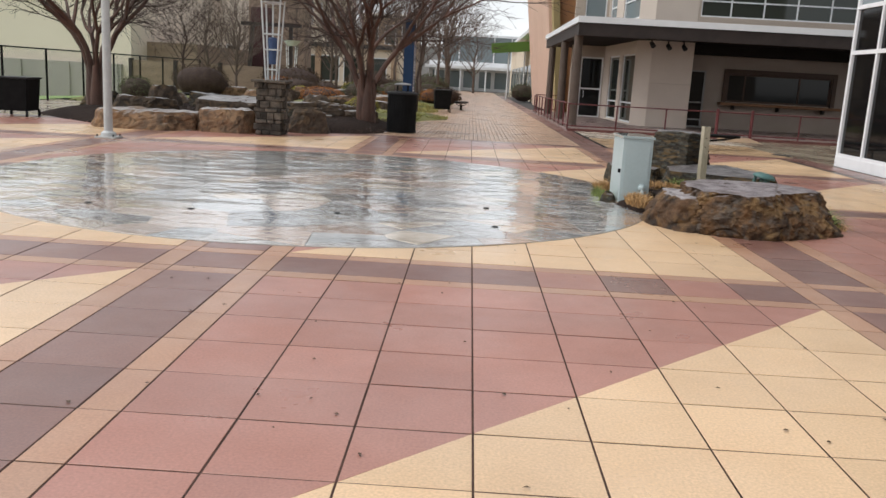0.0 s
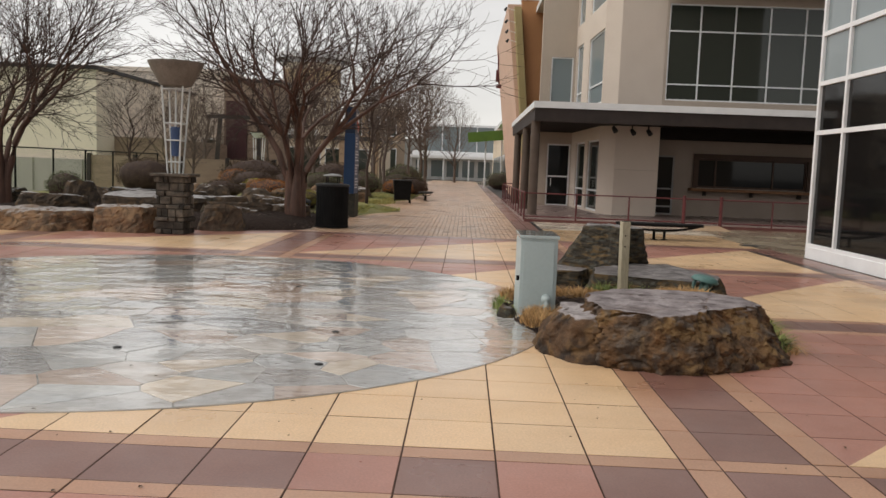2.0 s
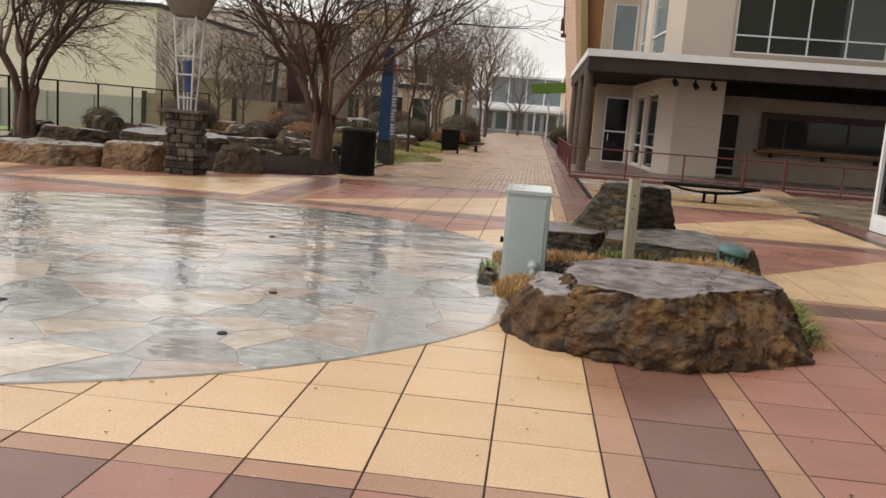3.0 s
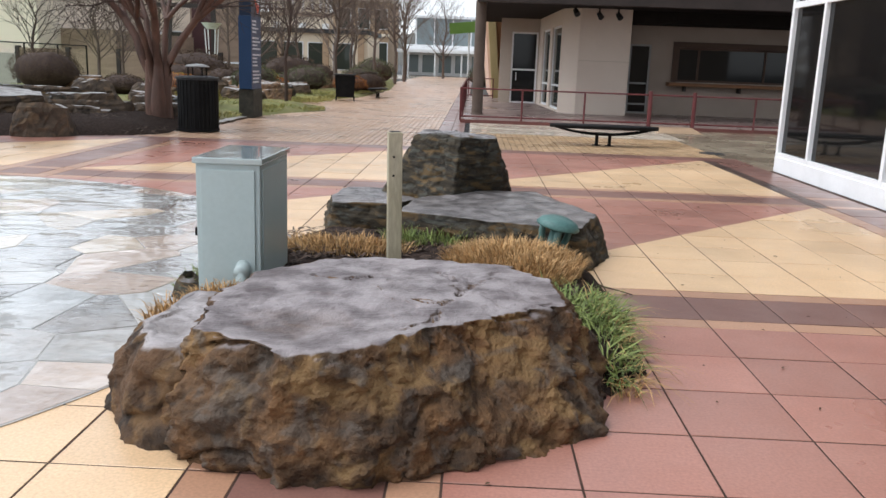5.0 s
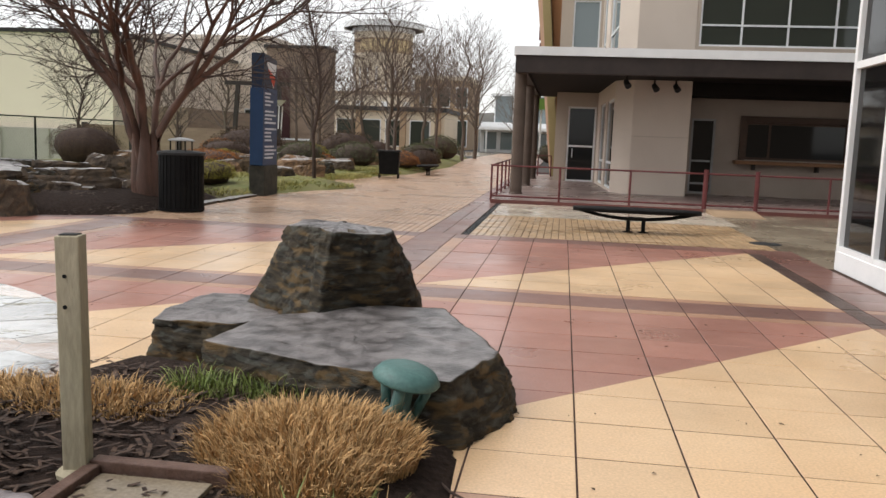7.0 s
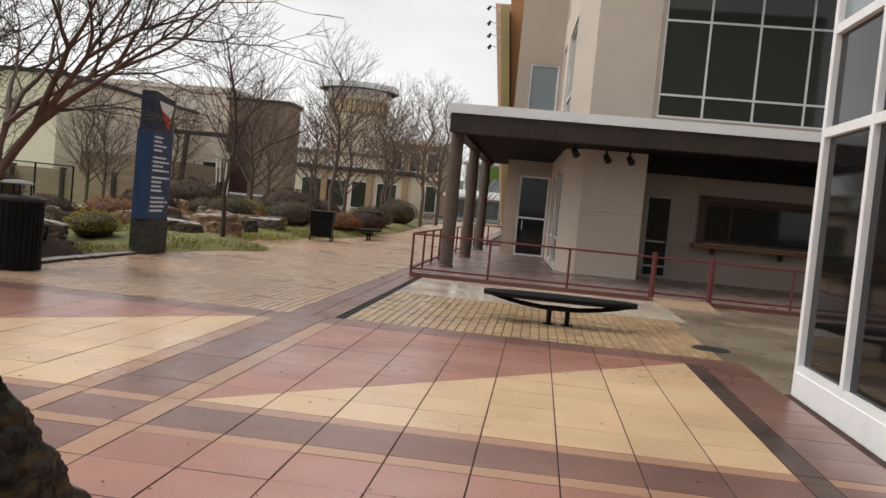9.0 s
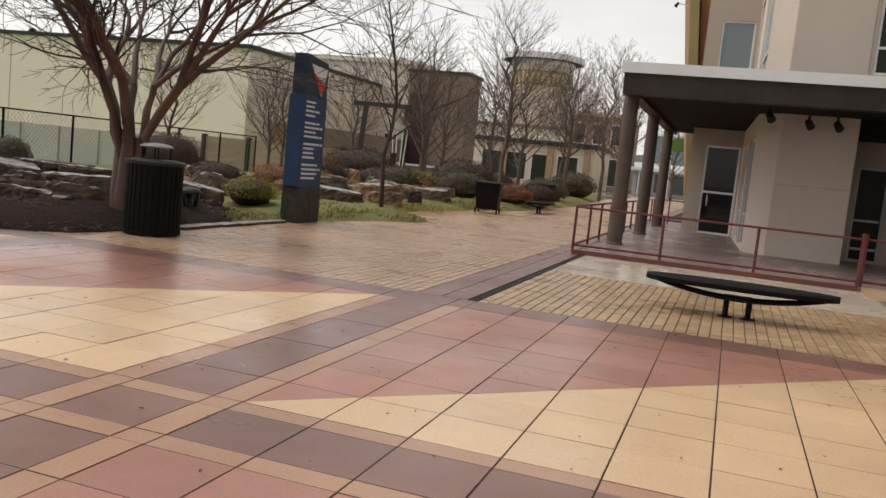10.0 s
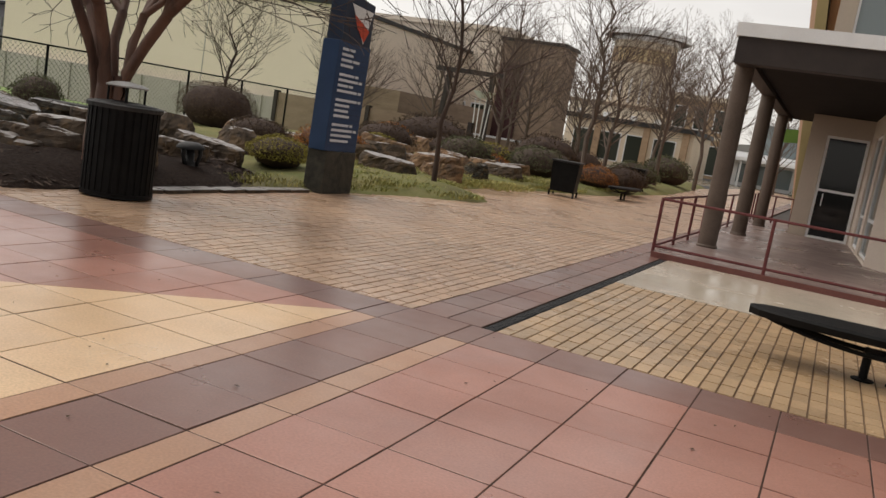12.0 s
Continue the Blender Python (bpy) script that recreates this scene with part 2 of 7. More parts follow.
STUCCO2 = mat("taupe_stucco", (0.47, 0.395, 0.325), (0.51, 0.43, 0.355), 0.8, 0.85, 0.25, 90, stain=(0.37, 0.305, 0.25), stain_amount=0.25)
ORANGE = mat("orange_stucco", (0.45, 0.22, 0.10), (0.50, 0.25, 0.12), 0.6, 0.85, 0.2, 80)
OCHRE = mat("ochre_panel", (0.42, 0.33, 0.16), (0.36, 0.28, 0.13), 0.6, 0.7, 0.2, 60)
PINK = mat("salmon_stucco", (0.62, 0.42, 0.32), (0.66, 0.46, 0.36), 0.6, 0.85, 0.2, 80)
CREAMWALL = mat("cream_wall", (0.73, 0.64, 0.54), (0.76, 0.67, 0.57), 0.25, 0.85, 0.1, 30, stain=(0.66, 0.57, 0.455), stain_amount=0.3)
GREYWALL = mat("grey_wall", (0.38, 0.36, 0.33), (0.44, 0.41, 0.375), 0.3, 0.85, 0.1, 30)
WHITE = mat("white_metal", (0.80, 0.81, 0.82), (0.74, 0.75, 0.76), 2, 0.4, 0.02, 50, grain_amount=0.04, stain=(0.56, 0.56, 0.54), stain_amount=0.2)
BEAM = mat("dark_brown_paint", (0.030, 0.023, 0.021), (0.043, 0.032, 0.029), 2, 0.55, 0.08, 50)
COLUMN = mat("brown_column", (0.092, 0.067, 0.052), (0.12, 0.088, 0.07), 2, 0.55, 0.05, 50)
# Near-black, for porch ceilings and the backings of unlit rooms
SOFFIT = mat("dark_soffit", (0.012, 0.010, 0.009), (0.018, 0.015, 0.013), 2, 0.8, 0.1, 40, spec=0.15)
RAIL = mat("red_rail", (0.105, 0.026, 0.027), (0.14, 0.036, 0.036), 4, 0.5, 0.05, 60)
BLACK = mat("black_metal", (0.005, 0.005, 0.0055), (0.009, 0.009, 0.009), 6, 0.55, 0.05, 60, spec=0.12)
CHARCOAL = mat("charcoal_metal", (0.022, 0.023, 0.024), (0.035, 0.035, 0.036), 6, 0.5, 0.05, 60, spec=0.25)
GLASS = glass_mat("dark_glass", (0.034, 0.041, 0.033), 0.04, 0.4)
GLASSB = glass_mat("smoked_glass", (0.008, 0.008, 0.008), 0.05, 0.25)
# Pale base colour, stands for reflected sky in the tall glass wall
TINT = glass_mat("pale_glass", (0.20, 0.24, 0.25))
BOXGREY = mat("utility_grey", (0.44, 0.51, 0.51), (0.40, 0.47, 0.47), 1.2, 0.35, 0.015, 30, spec=0.4, grain_amount=0.03, stain=(0.33, 0.37, 0.36), stain_amount=0.3)
BOXLID = mat("wet_utility_lid", (0.42, 0.49, 0.49), (0.36, 0.43, 0.43), 3, 0.14, 0.02, 30, spec=0.7, grain_amount=0.03, film=1.0, film_rough=0.04, film_ior=1.7, ripple=0.1)
FARGREY = mat("far_grey_wall", (0.17, 0.17, 0.175), (0.21, 0.205, 0.21), 0.2, 0.9, 0.05, 10)
POSTTAN = mat("weathered_post", (0.36, 0.32, 0.22), (0.42, 0.37, 0.27), 5, 0.7, 0.2, 60, stretch=(1, 1, 0.2))
PATINA = mat("green_patina", (0.07, 0.15, 0.14), (0.10, 0.19, 0.175), 7, 0.45, 0.15, 50, stain=(0.03, 0.06, 0.06))
BLUE = mat("blue_sign", (0.020, 0.050, 0.118), (0.024, 0.058, 0.135), 2, 0.4, 0.03, 50)
NAVY = mat("navy_sign", (0.016, 0.028, 0.055), (0.02, 0.034, 0.065), 2, 0.4, 0.03, 50)
PALE = mat("pale_lettering", (0.62, 0.66, 0.72), (0.58, 0.62, 0.68), 4, 0.5, 0)
REDP = mat("red_print", (0.55, 0.08, 0.04), (0.50, 0.07, 0.04), 4, 0.5, 0)
MULCH = mat("dark_mulch", (0.020, 0.014, 0.012), (0.052, 0.035, 0.028), 22, 0.9, 1.0, 110, grain_amount=0.35, spec=0.1)
TURF = mat("turf", (0.20, 0.30, 0.10), (0.27, 0.36, 0.15), 0.2, 0.9, 0.3, 60)
LAWN = mat("rough_lawn", (0.20, 0.185, 0.075), (0.135, 0.15, 0.05), 1.5, 0.9, 0.6, 50, stain=(0.09, 0.06, 0.04), stain_amount=0.6)
ASPHALT = mat("asphalt", (0.05, 0.05, 0.05), (0.07, 0.07, 0.07), 0.5, 0.75, 0.2, 60)
BARK = mat("smooth_bark", (0.135, 0.07, 0.049), (0.07, 0.040, 0.031), 5, 0.5, 0.25, 40, stretch=(1, 1, 0.25), stain=(0.21, 0.11, 0.078), stain_amount=0.5)
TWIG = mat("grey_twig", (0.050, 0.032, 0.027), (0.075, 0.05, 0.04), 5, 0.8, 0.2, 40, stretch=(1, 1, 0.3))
# Far twigs, with distance haze put in as a paler colour
TWIGFAR = mat("hazed_twig", (0.115, 0.085, 0.07), (0.15, 0.115, 0.095), 5, 0.85, 0.1, 40, stretch=(1, 1, 0.3))
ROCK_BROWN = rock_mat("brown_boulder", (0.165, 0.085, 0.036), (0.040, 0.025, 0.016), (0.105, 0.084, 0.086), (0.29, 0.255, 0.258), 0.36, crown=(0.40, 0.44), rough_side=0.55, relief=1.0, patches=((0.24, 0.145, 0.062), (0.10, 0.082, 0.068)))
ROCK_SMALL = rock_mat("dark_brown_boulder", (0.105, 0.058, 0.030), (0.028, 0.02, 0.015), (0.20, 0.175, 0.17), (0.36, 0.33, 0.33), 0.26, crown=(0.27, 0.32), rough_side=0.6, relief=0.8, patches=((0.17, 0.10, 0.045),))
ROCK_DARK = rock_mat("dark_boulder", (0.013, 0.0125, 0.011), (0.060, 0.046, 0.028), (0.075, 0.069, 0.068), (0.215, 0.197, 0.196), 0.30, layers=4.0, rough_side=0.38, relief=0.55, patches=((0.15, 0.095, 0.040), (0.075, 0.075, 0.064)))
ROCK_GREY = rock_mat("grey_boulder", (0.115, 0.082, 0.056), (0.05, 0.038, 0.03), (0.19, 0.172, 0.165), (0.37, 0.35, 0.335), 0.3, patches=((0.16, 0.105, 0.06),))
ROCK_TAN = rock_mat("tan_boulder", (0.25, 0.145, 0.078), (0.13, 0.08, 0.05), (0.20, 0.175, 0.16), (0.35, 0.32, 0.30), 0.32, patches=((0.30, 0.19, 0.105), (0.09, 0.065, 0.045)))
STRAW = mat("dry_grass", (0.35, 0.20, 0.08), (0.53, 0.345, 0.165), 6, 0.8, 0.0, 30, vary=0.5, contrast=(0.3, 0.7))
GREEN = mat("green_grass", (0.10, 0.15, 0.035), (0.25, 0.28, 0.085), 6, 0.6, 0.0, 30, vary=0.5, contrast=(0.3, 0.7))
OLIVE = mat("olive_leaf", (0.24, 0.21, 0.035), (0.34, 0.29, 0.055), 5, 0.7, 0.0, 30, vary=0.4)
BROWNLEAF = mat("brown_leaf", (0.055, 0.036, 0.024), (0.09, 0.058, 0.035), 5, 0.8, 0.0, 30, vary=0.4)
REDLEAF = mat("rust_leaf", (0.36, 0.14, 0.035), (0.26, 0.10, 0.03), 5, 0.8, 0.0, 30, vary=0.4)
GREYLEAF = mat("grey_green_leaf", (0.075, 0.082, 0.040), (0.11, 0.112, 0.058), 5, 0.8, 0.0, 30, vary=0.4)
PINE = mat("pine_needles", (0.035, 0.05, 0.03), (0.05, 0.07, 0.04), 2, 0.8, 0.0, 30)
STONEV = mat("stone_veneer", (0.045, 0.04, 0.034), (0.125, 0.105, 0.085), 6, 0.8, 0.8, 50, vary=0.6)
MORTAR = mat("dark_mortar", (0.04, 0.035, 0.03), (0.06, 0.05, 0.045), 6, 0.9)
TANSTONE = mat("tan_stone", (0.40, 0.29, 0.19), (0.33, 0.23, 0.15), 0.8, 0.85, 0.3, 20, stretch=(1, 1, 4))
BROWNSTONE = mat("brown_stone", (0.33, 0.245, 0.185), (0.26, 0.19, 0.14), 0.8, 0.85, 0.3, 20, stretch=(1, 1, 4))
MAROON = mat("maroon_panel", (0.055, 0.022, 0.025), (0.07, 0.03, 0.03), 0.5, 0.7)
GREENROOF = mat("green_canopy", (0.11, 0.20, 0.035), (0.09, 0.17, 0.03), 1, 0.6)
HILL = mat("far_hill", (0.10, 0.10, 0.09), (0.14, 0.13, 0.12), 0.05, 0.95, 0, 0.4)
CHAIN = mat("chain_link", (0.05, 0.055, 0.05), (0.06, 0.065, 0.06), 2, 0.6)
RUBBER = mat("tyre_rubber", (0.015, 0.015, 0.015), (0.02, 0.02, 0.02), 5, 0.8)
CARWHITE = mat("white_car_paint", (0.65, 0.66, 0.68), (0.6, 0.61, 0.63), 1, 0.25, 0)
CARDARK = mat("dark_car_paint", (0.05, 0.02, 0.02), (0.06, 0.025, 0.025), 1, 0.25, 0)
FARTAN = mat("far_tan_wall", (0.68, 0.59, 0.46), (0.72, 0.63, 0.50), 0.3, 0.85, 0.05, 10)
GOLDSIGN = mat("gold_lettering", (0.72, 0.58, 0.34), (0.66, 0.52, 0.30), 3, 0.4, 0.02)
GREYFRAME = mat("grey_metal_frame", (0.33, 0.33, 0.33), (0.28, 0.28, 0.28), 3, 0.4, 0.02)
REDEDGE = mat("red_brown_edge", (0.13, 0.05, 0.045), (0.17, 0.065, 0.055), 2, 0.5, 0.1, 40)
RAMP = mat("tan_ramp", (0.40, 0.28, 0.18), (0.33, 0.23, 0.15), 2, 0.45, 0.1, 40)
SIGNWHITE = mat("white_board", (0.72, 0.73, 0.74), (0.68, 0.69, 0.70), 3, 0.5, 0.02)


# ---- mesh helpers ----
def part(name, bm, material, parent=None, label="", smooth=False):
    """Links a bmesh as one mesh object, under a thing or a part if one is given."""
    me = bpy.data.meshes.new(name)
    bm.to_mesh(me)
    bm.free()
    me.materials.append(material)
    if smooth:
        me.polygons.foreach_set("use_smooth", [True] * len(me.polygons))
    ob = new(name, me)
    if parent:
        ob.parent = parent
    if label:
        tagged(ob, label)
    return ob


def part_data(name, verts, faces, material, parent=None, label="", smooth=False):
    me = bpy.data.meshes.new(name)
    me.from_pydata(verts, [], faces)
    me.materials.append(material)
    if smooth:
        me.polygons.foreach_set("use_smooth", [True] * len(me.polygons))
    ob = new(name, me)
    if parent:
        ob.parent = parent
    if label:
        tagged(ob, label)
    return ob


def thing(name, label, category, group="", at=(0, 0, 0), rz=0.0):
    ob = new(name)
    ob.matrix_basis = pose(at[0], at[1], at[2], 0, 0, rz)
    return tagged(ob, label, category, group)


def structure(ob, label, category="wall"):
    return tagged(ob, label, category, "", "structure")


def add_box(bm, x0, x1, y0, y1, z0, z1, bevel=0.0):
    r = bmesh.ops.create_cube(bm, size=1, matrix=Matrix.LocRotScale(((x0 + x1) / 2, (y0 + y1) / 2, (z0 + z1) / 2), None, (abs(x1 - x0), abs(y1 - y0), abs(z1 - z0))))
    if bevel:
        edges = list({e for v in r["verts"] for e in v.link_edges})
        bmesh.ops.bevel(bm, geom=edges, offset=bevel, segments=2, affect="EDGES", profile=0.6)
    return bm


def box(x0, x1, y0, y1, z0, z1, bevel=0.0):
    return add_box(bmesh.new(), x0, x1, y0, y1, z0, z1, bevel)


def add_cyl(bm, x, y, z0, z1, r0, r1=None, n=16):
    r1 = r0 if r1 is None else r1
    bmesh.ops.create_cone(bm, cap_ends=True, segments=n, radius1=r0, radius2=r1, depth=z1 - z0, matrix=Matrix.Translation((x, y, (z0 + z1) / 2)))
    return bm


def cyl(x, y, z0, z1, r0, r1=None, n=16):
    return add_cyl(bmesh.new(), x, y, z0, z1, r0, r1, n)


def add_tube(bm, pts, r, n=8, r1=None):
    """A round bar along points."""
    pts = [Vector(p) for p in pts]
    rings = []
    for i, p in enumerate(pts):
        d = (pts[min(i + 1, len(pts) - 1)] - pts[max(i - 1, 0)]).normalized()
        u = d.cross(Vector((0, 0, 1)) if abs(d.z) < 0.9 else Vector((1, 0, 0))).normalized()
        w = d.cross(u)
        rr = r if r1 is None else r + (r1 - r) * i / (len(pts) - 1)
        rings.append([bm.verts.new(p + (u * math.cos(a) + w * math.sin(a)) * rr) for a in (2 * math.pi * k / n for k in range(n))])
    for a, b in zip(rings, rings[1:]):
        for k in range(n):
            bm.faces.new((a[k], a[(k + 1) % n], b[(k + 1) % n], b[k]))
    bm.faces.new(rings[0][::-1])
    bm.faces.new(rings[-1])
    bmesh.ops.recalc_face_normals(bm, faces=bm.faces)
    return bm


def tube(pts, r, n=8, r1=None):
    return add_tube(bmesh.new(), pts, r, n, r1)


def lathe(profile, n=24, x=0.0, y=0.0):
    """A turned shape from (radius, z) pairs."""
    bm = bmesh.new()
    rings = [[bm.verts.new((x + r * math.cos(2 * math.pi * k / n), y + r * math.sin(2 * math.pi * k / n), z)) for k in range(n)] for r, z in profile]
    for a, b in zip(rings, rings[1:]):
        for k in range(n):
            bm.faces.new((a[k], a[(k + 1) % n], b[(k + 1) % n], b[k]))
    bm.faces.new(rings[0][::-1])
    bm.faces.new(rings[-1])
    return bm


def prism(poly, z0, z1):
    bm = bmesh.new()
    lo = [bm.verts.new((x, y, z0)) for x, y in poly]
    hi = [bm.verts.new((x, y, z1)) for x, y in poly]
    k = len(poly)
    bm.faces.new(hi)
    bm.faces.new(lo[::-1])
    for i in range(k):
        bm.faces.new((lo[i], lo[(i + 1) % k], hi[(i + 1) % k], hi[i]))
    bmesh.ops.recalc_face_normals(bm, faces=bm.faces)
    return bm


def wall_with_holes(x0, x1, z0, z1, y0, y1, holes):
    """A wall along x, y0 to y1 thick, with openings (x0, x1, z0, z1) cut through it."""
    xs = sorted({x0, x1, *[h[0] for h in holes], *[h[1] for h in holes]})
    zs = sorted({z0, z1, *[h[2] for h in holes], *[h[3] for h in holes]})
    def solid(i, j):
        if not (0 <= i < len(xs) - 1 and 0 <= j < len(zs) - 1):
            return False
        cx, cz = (xs[i] + xs[i + 1]) / 2, (zs[j] + zs[j + 1]) / 2
        return not any(h[0] < cx < h[1] and h[2] < cz < h[3] for h in holes)
    bm = bmesh.new()
    def quad(*p):
        bm.faces.new([bm.verts.new(q) for q in p])
    for i in range(len(xs) - 1):
        for j in range(len(zs) - 1):
            if not solid(i, j):
                continue
            a, b, c, d = xs[i], xs[i + 1], zs[j], zs[j + 1]
            quad((a, y0, c), (b, y0, c), (b, y0, d), (a, y0, d))
            quad((b, y1, c), (a, y1, c), (a, y1, d), (b, y1, d))
            if not solid(i - 1, j):
                quad((a, y1, c), (a, y0, c), (a, y0, d), (a, y1, d))
            if not solid(i + 1, j):
                quad((b, y0, c), (b, y1, c), (b, y1, d), (b, y0, d))
            if not solid(i, j - 1):
                quad((a, y1, c), (b, y1, c), (b, y0, c), (a, y0, c))
            if not solid(i, j + 1):
                quad((a, y0, d), (b, y0, d), (b, y1, d), (a, y1, d))
    bmesh.ops.remove_doubles(bm, verts=bm.verts, dist=0.0005)
    return bm


def placed(bm, m):
    bmesh.ops.transform(bm, matrix=m, verts=bm.verts)
    return bm


# ---- ground ----
def ground_height(x, y):
    """Level at the plaza; the playing field beyond the fence falls away."""
    if x > -15.2 or y < 30:
        return -0.06
    return -0.06 - 1.5 * min(1.0, (y - 30) / 28) * min(1.0, (-15.2 - x) / 6)


gx = [-3000, -400, -120, -70, -50, -40, -30, -24, -21, -19, -17, -15.2, -12, -6, 0, 6, 12, 40, 120, 400, 3000]
gy = [-3000, -400, -100, -30, 0, 12, 24, 30, 34, 38, 44, 50, 58, 64, 80, 120, 200, 500, 3000]
gv = [(x, y, ground_height(x, y) if abs(x) < 100 and 0 < y < 130 else -0.06) for y in gy for x in gx]
gf = [(j * len(gx) + i, j * len(gx) + i + 1, (j + 1) * len(gx) + i + 1, (j + 1) * len(gx) + i) for j in range(len(gy) - 1) for i in range(len(gx) - 1)]
structure(part_data("ground", gv, gf, ASPHALT), "grey asphalt ground reaching the horizon", "ground")

# turf of the playing field, laid on the ground
tx = [-75 + 3 * i for i in range(20)] + [-15.2]
ty = [14, 20, 26.5, 28.2, 30, 32, 34, 36, 38, 41, 44, 47, 50, 54, 58, 61]
tv = [(x, y, ground_height(x, y) + 0.075) for y in ty for x in tx]
tf = [(j * len(tx) + i, j * len(tx) + i + 1, (j + 1) * len(tx) + i + 1, (j + 1) * len(tx) + i) for j in range(len(ty) - 1) for i in range(len(tx) - 1)]
structure(part_data("turf_field", tv, tf, TURF), "green turf field behind a chain-link fence", "lawn")
structure(part("walkway", box(-15.2, -8.0, 21.8, 31, -0.05, -0.004), CONCRETE), "wet concrete walkway beside the turf", "pavement")

# ---- plaza paving ----
CELL, TILE = 4.18, 4.18 / 8
plaza = structure(part("plaza", box(-17.6, 8.72, -6, 22.1, -0.05, -0.0028), JOINT), "plaza paved in cream, red and plum squares", "pavement")


def cuts(first, count, centre, pitch, tan, plum):
    """Paver edges along one axis: (start, end, kind) with kind 'cell', 'tan' or 'plum'."""
    out = []
    for k in range(first, first + count):
        c = centre + pitch * k
        out += [(c - plum / 2 - tan, c - plum / 2, "tan", k, 0), (c - plum / 2, c + plum / 2, "plum", k, 0), (c + plum / 2, c + plum / 2 + tan, "tan", k, 0)]
        s, e = c + plum / 2 + tan, centre + pitch * (k + 1) - plum / 2 - tan
        out += [(s + (e - s) * i / 8, s + (e - s) * (i + 1) / 8, "cell", k, i) for i in range(8)]
    return out


COLS = [c for c in cuts(-3, 6, -1.91, 5.115, 0.20, 0.55) if c[1] < 8.75]
ROWS_Y = [c for c in cuts(-2, 6, 6.85, 5.05, 0.17, 0.53) if c[1] < 21.7]
ROWS_Y.append((21.565, 22.1, "edge", 3, 0))
PAD_X, PAD_Y, PAD_R = -1.93, 11.95, 4.45
paver_meshes = {}
loose = {}


def paver_shape(poly):
    """Top face a little smaller than the sides, so that the edges catch the light."""
    cx, cy = sum(p[0] for p in poly) / len(poly), sum(p[1] for p in poly) / len(poly)
    def shrink(d):
        return [(x - math.copysign(d * 1.3, x - cx), y - math.copysign(d * 1.35, y - cy)) for x, y in poly]
    k = len(poly)
    v = [(x, y, -0.03) for x, y in shrink(0.004)] + [(x, y, -0.0012) for x, y in shrink(0.004)] + [(x, y, 0.0) for x, y in shrink(0.0055)]
    f = [tuple(range(2 * k, 3 * k))]
    for a in (0, k):
        f += [(a + i, a + (i + 1) % k, a + k + (i + 1) % k, a + k + i) for i in range(k)]
    return v, f


def near_walk(x, y):
    return (2.6 < y < 7.4 and -2.2 < x < 3.8) or (9.8 < y < 13.2 and 4.6 < x < 7.9) or (16.6 < y < 20.2 and 1.9 < x < 7.0)


def lay(x0, x1, y0, y1, material, tri=0):
    cx, cy = (x0 + x1) / 2, (y0 + y1) / 2
    w, h = (x1 - x0) / 2, (y1 - y0) / 2
    poly = {0: [(-w, -h), (w, -h), (w, h), (-w, h)], 1: [(-w, -h), (w, h), (-w, h)], 2: [(-w, -h), (w, -h), (w, h)]}[tri]
    lift = random.uniform(-0.0015, 0.0015)
    if near_walk(cx, cy):
        key = (round(w, 3), round(h, 3), tri, material.name)
        if key not in paver_meshes:
            v, f = paver_shape(poly)
            me = bpy.data.meshes.new("paver")
            me.from_pydata(v, [], f)
            me.materials.append(material)
            paver_meshes[key] = me
        ob = new("paver", paver_meshes[key])
        ob.parent = plaza
        ob.matrix_basis = pose(cx, cy, lift, random.uniform(-0.12, 0.12), random.uniform(-0.12, 0.12), 0)
    else:
        v, f = paver_shape(poly)
        vs, fs = loose.setdefault(material.name, ([], []))
        base = len(vs)
        vs += [(x + cx, y + cy, z + lift) for x, y, z in v]
        fs += [tuple(i + base for i in q) for q in f]


def lay_plaza():
    plum_row = "PPPPRPRP"
    for x0, x1, kx, ix, nx in COLS:
        for y0, y1, ky, iy, ny in ROWS_Y:
            if math.hypot(max(abs(x0 - PAD_X), abs(x1 - PAD_X)), max(abs(y0 - PAD_Y), abs(y1 - PAD_Y))) < PAD_R - 0.05:
                continue
            if ky == "edge":
                lay(x0, x1, y0, y1, PURPLE)
            elif kx == "cell" and ky == "cell":
                if nx == ny:
                    lay(x0, x1, y0, y1, RED, 1)
                    lay(x0, x1, y0, y1, CREAM, 2)
                else:
                    lay(x0, x1, y0, y1, RED if ny > nx else CREAM)
            elif kx == "tan" and 7.8 < x0 < 8.0 and y0 > 16:
                lay(x0, x1, y0, y1, WETSTRIP)
            elif "tan" in (kx, ky):
                lay(x0, x1, y0, y1, TAN)
            elif kx == "cell":
                lay(x0, x1, y0, y1, RED if (iy == 0 and ix == 0 and plum_row[nx] == "R") else PURPLE)
            else:
                lay(x0, x1, y0, y1, PURPLE)
    for name, (vs, fs) in loose.items():
        tagged(part_data("paver_field", vs, fs, bpy.data.materials[name], plaza), kind="stuff")


# ---- round splash pad of wet flagstones ----
def clip_poly(poly, a, b, c):
    """Keeps the side a*x + b*y <= c."""
    out = []
    for i in range(len(poly)):
        p, q = poly[i], poly[(i + 1) % len(poly)]
        dp, dq = a * p[0] + b * p[1] - c, a * q[0] + b * q[1] - c
        if dp <= 0:
            out.append(p)
        if (dp < 0 < dq) or (dq < 0 < dp):
            t = dp / (dp - dq)
            out.append((p[0] + (q[0] - p[0]) * t, p[1] + (q[1] - p[1]) * t))
    return out


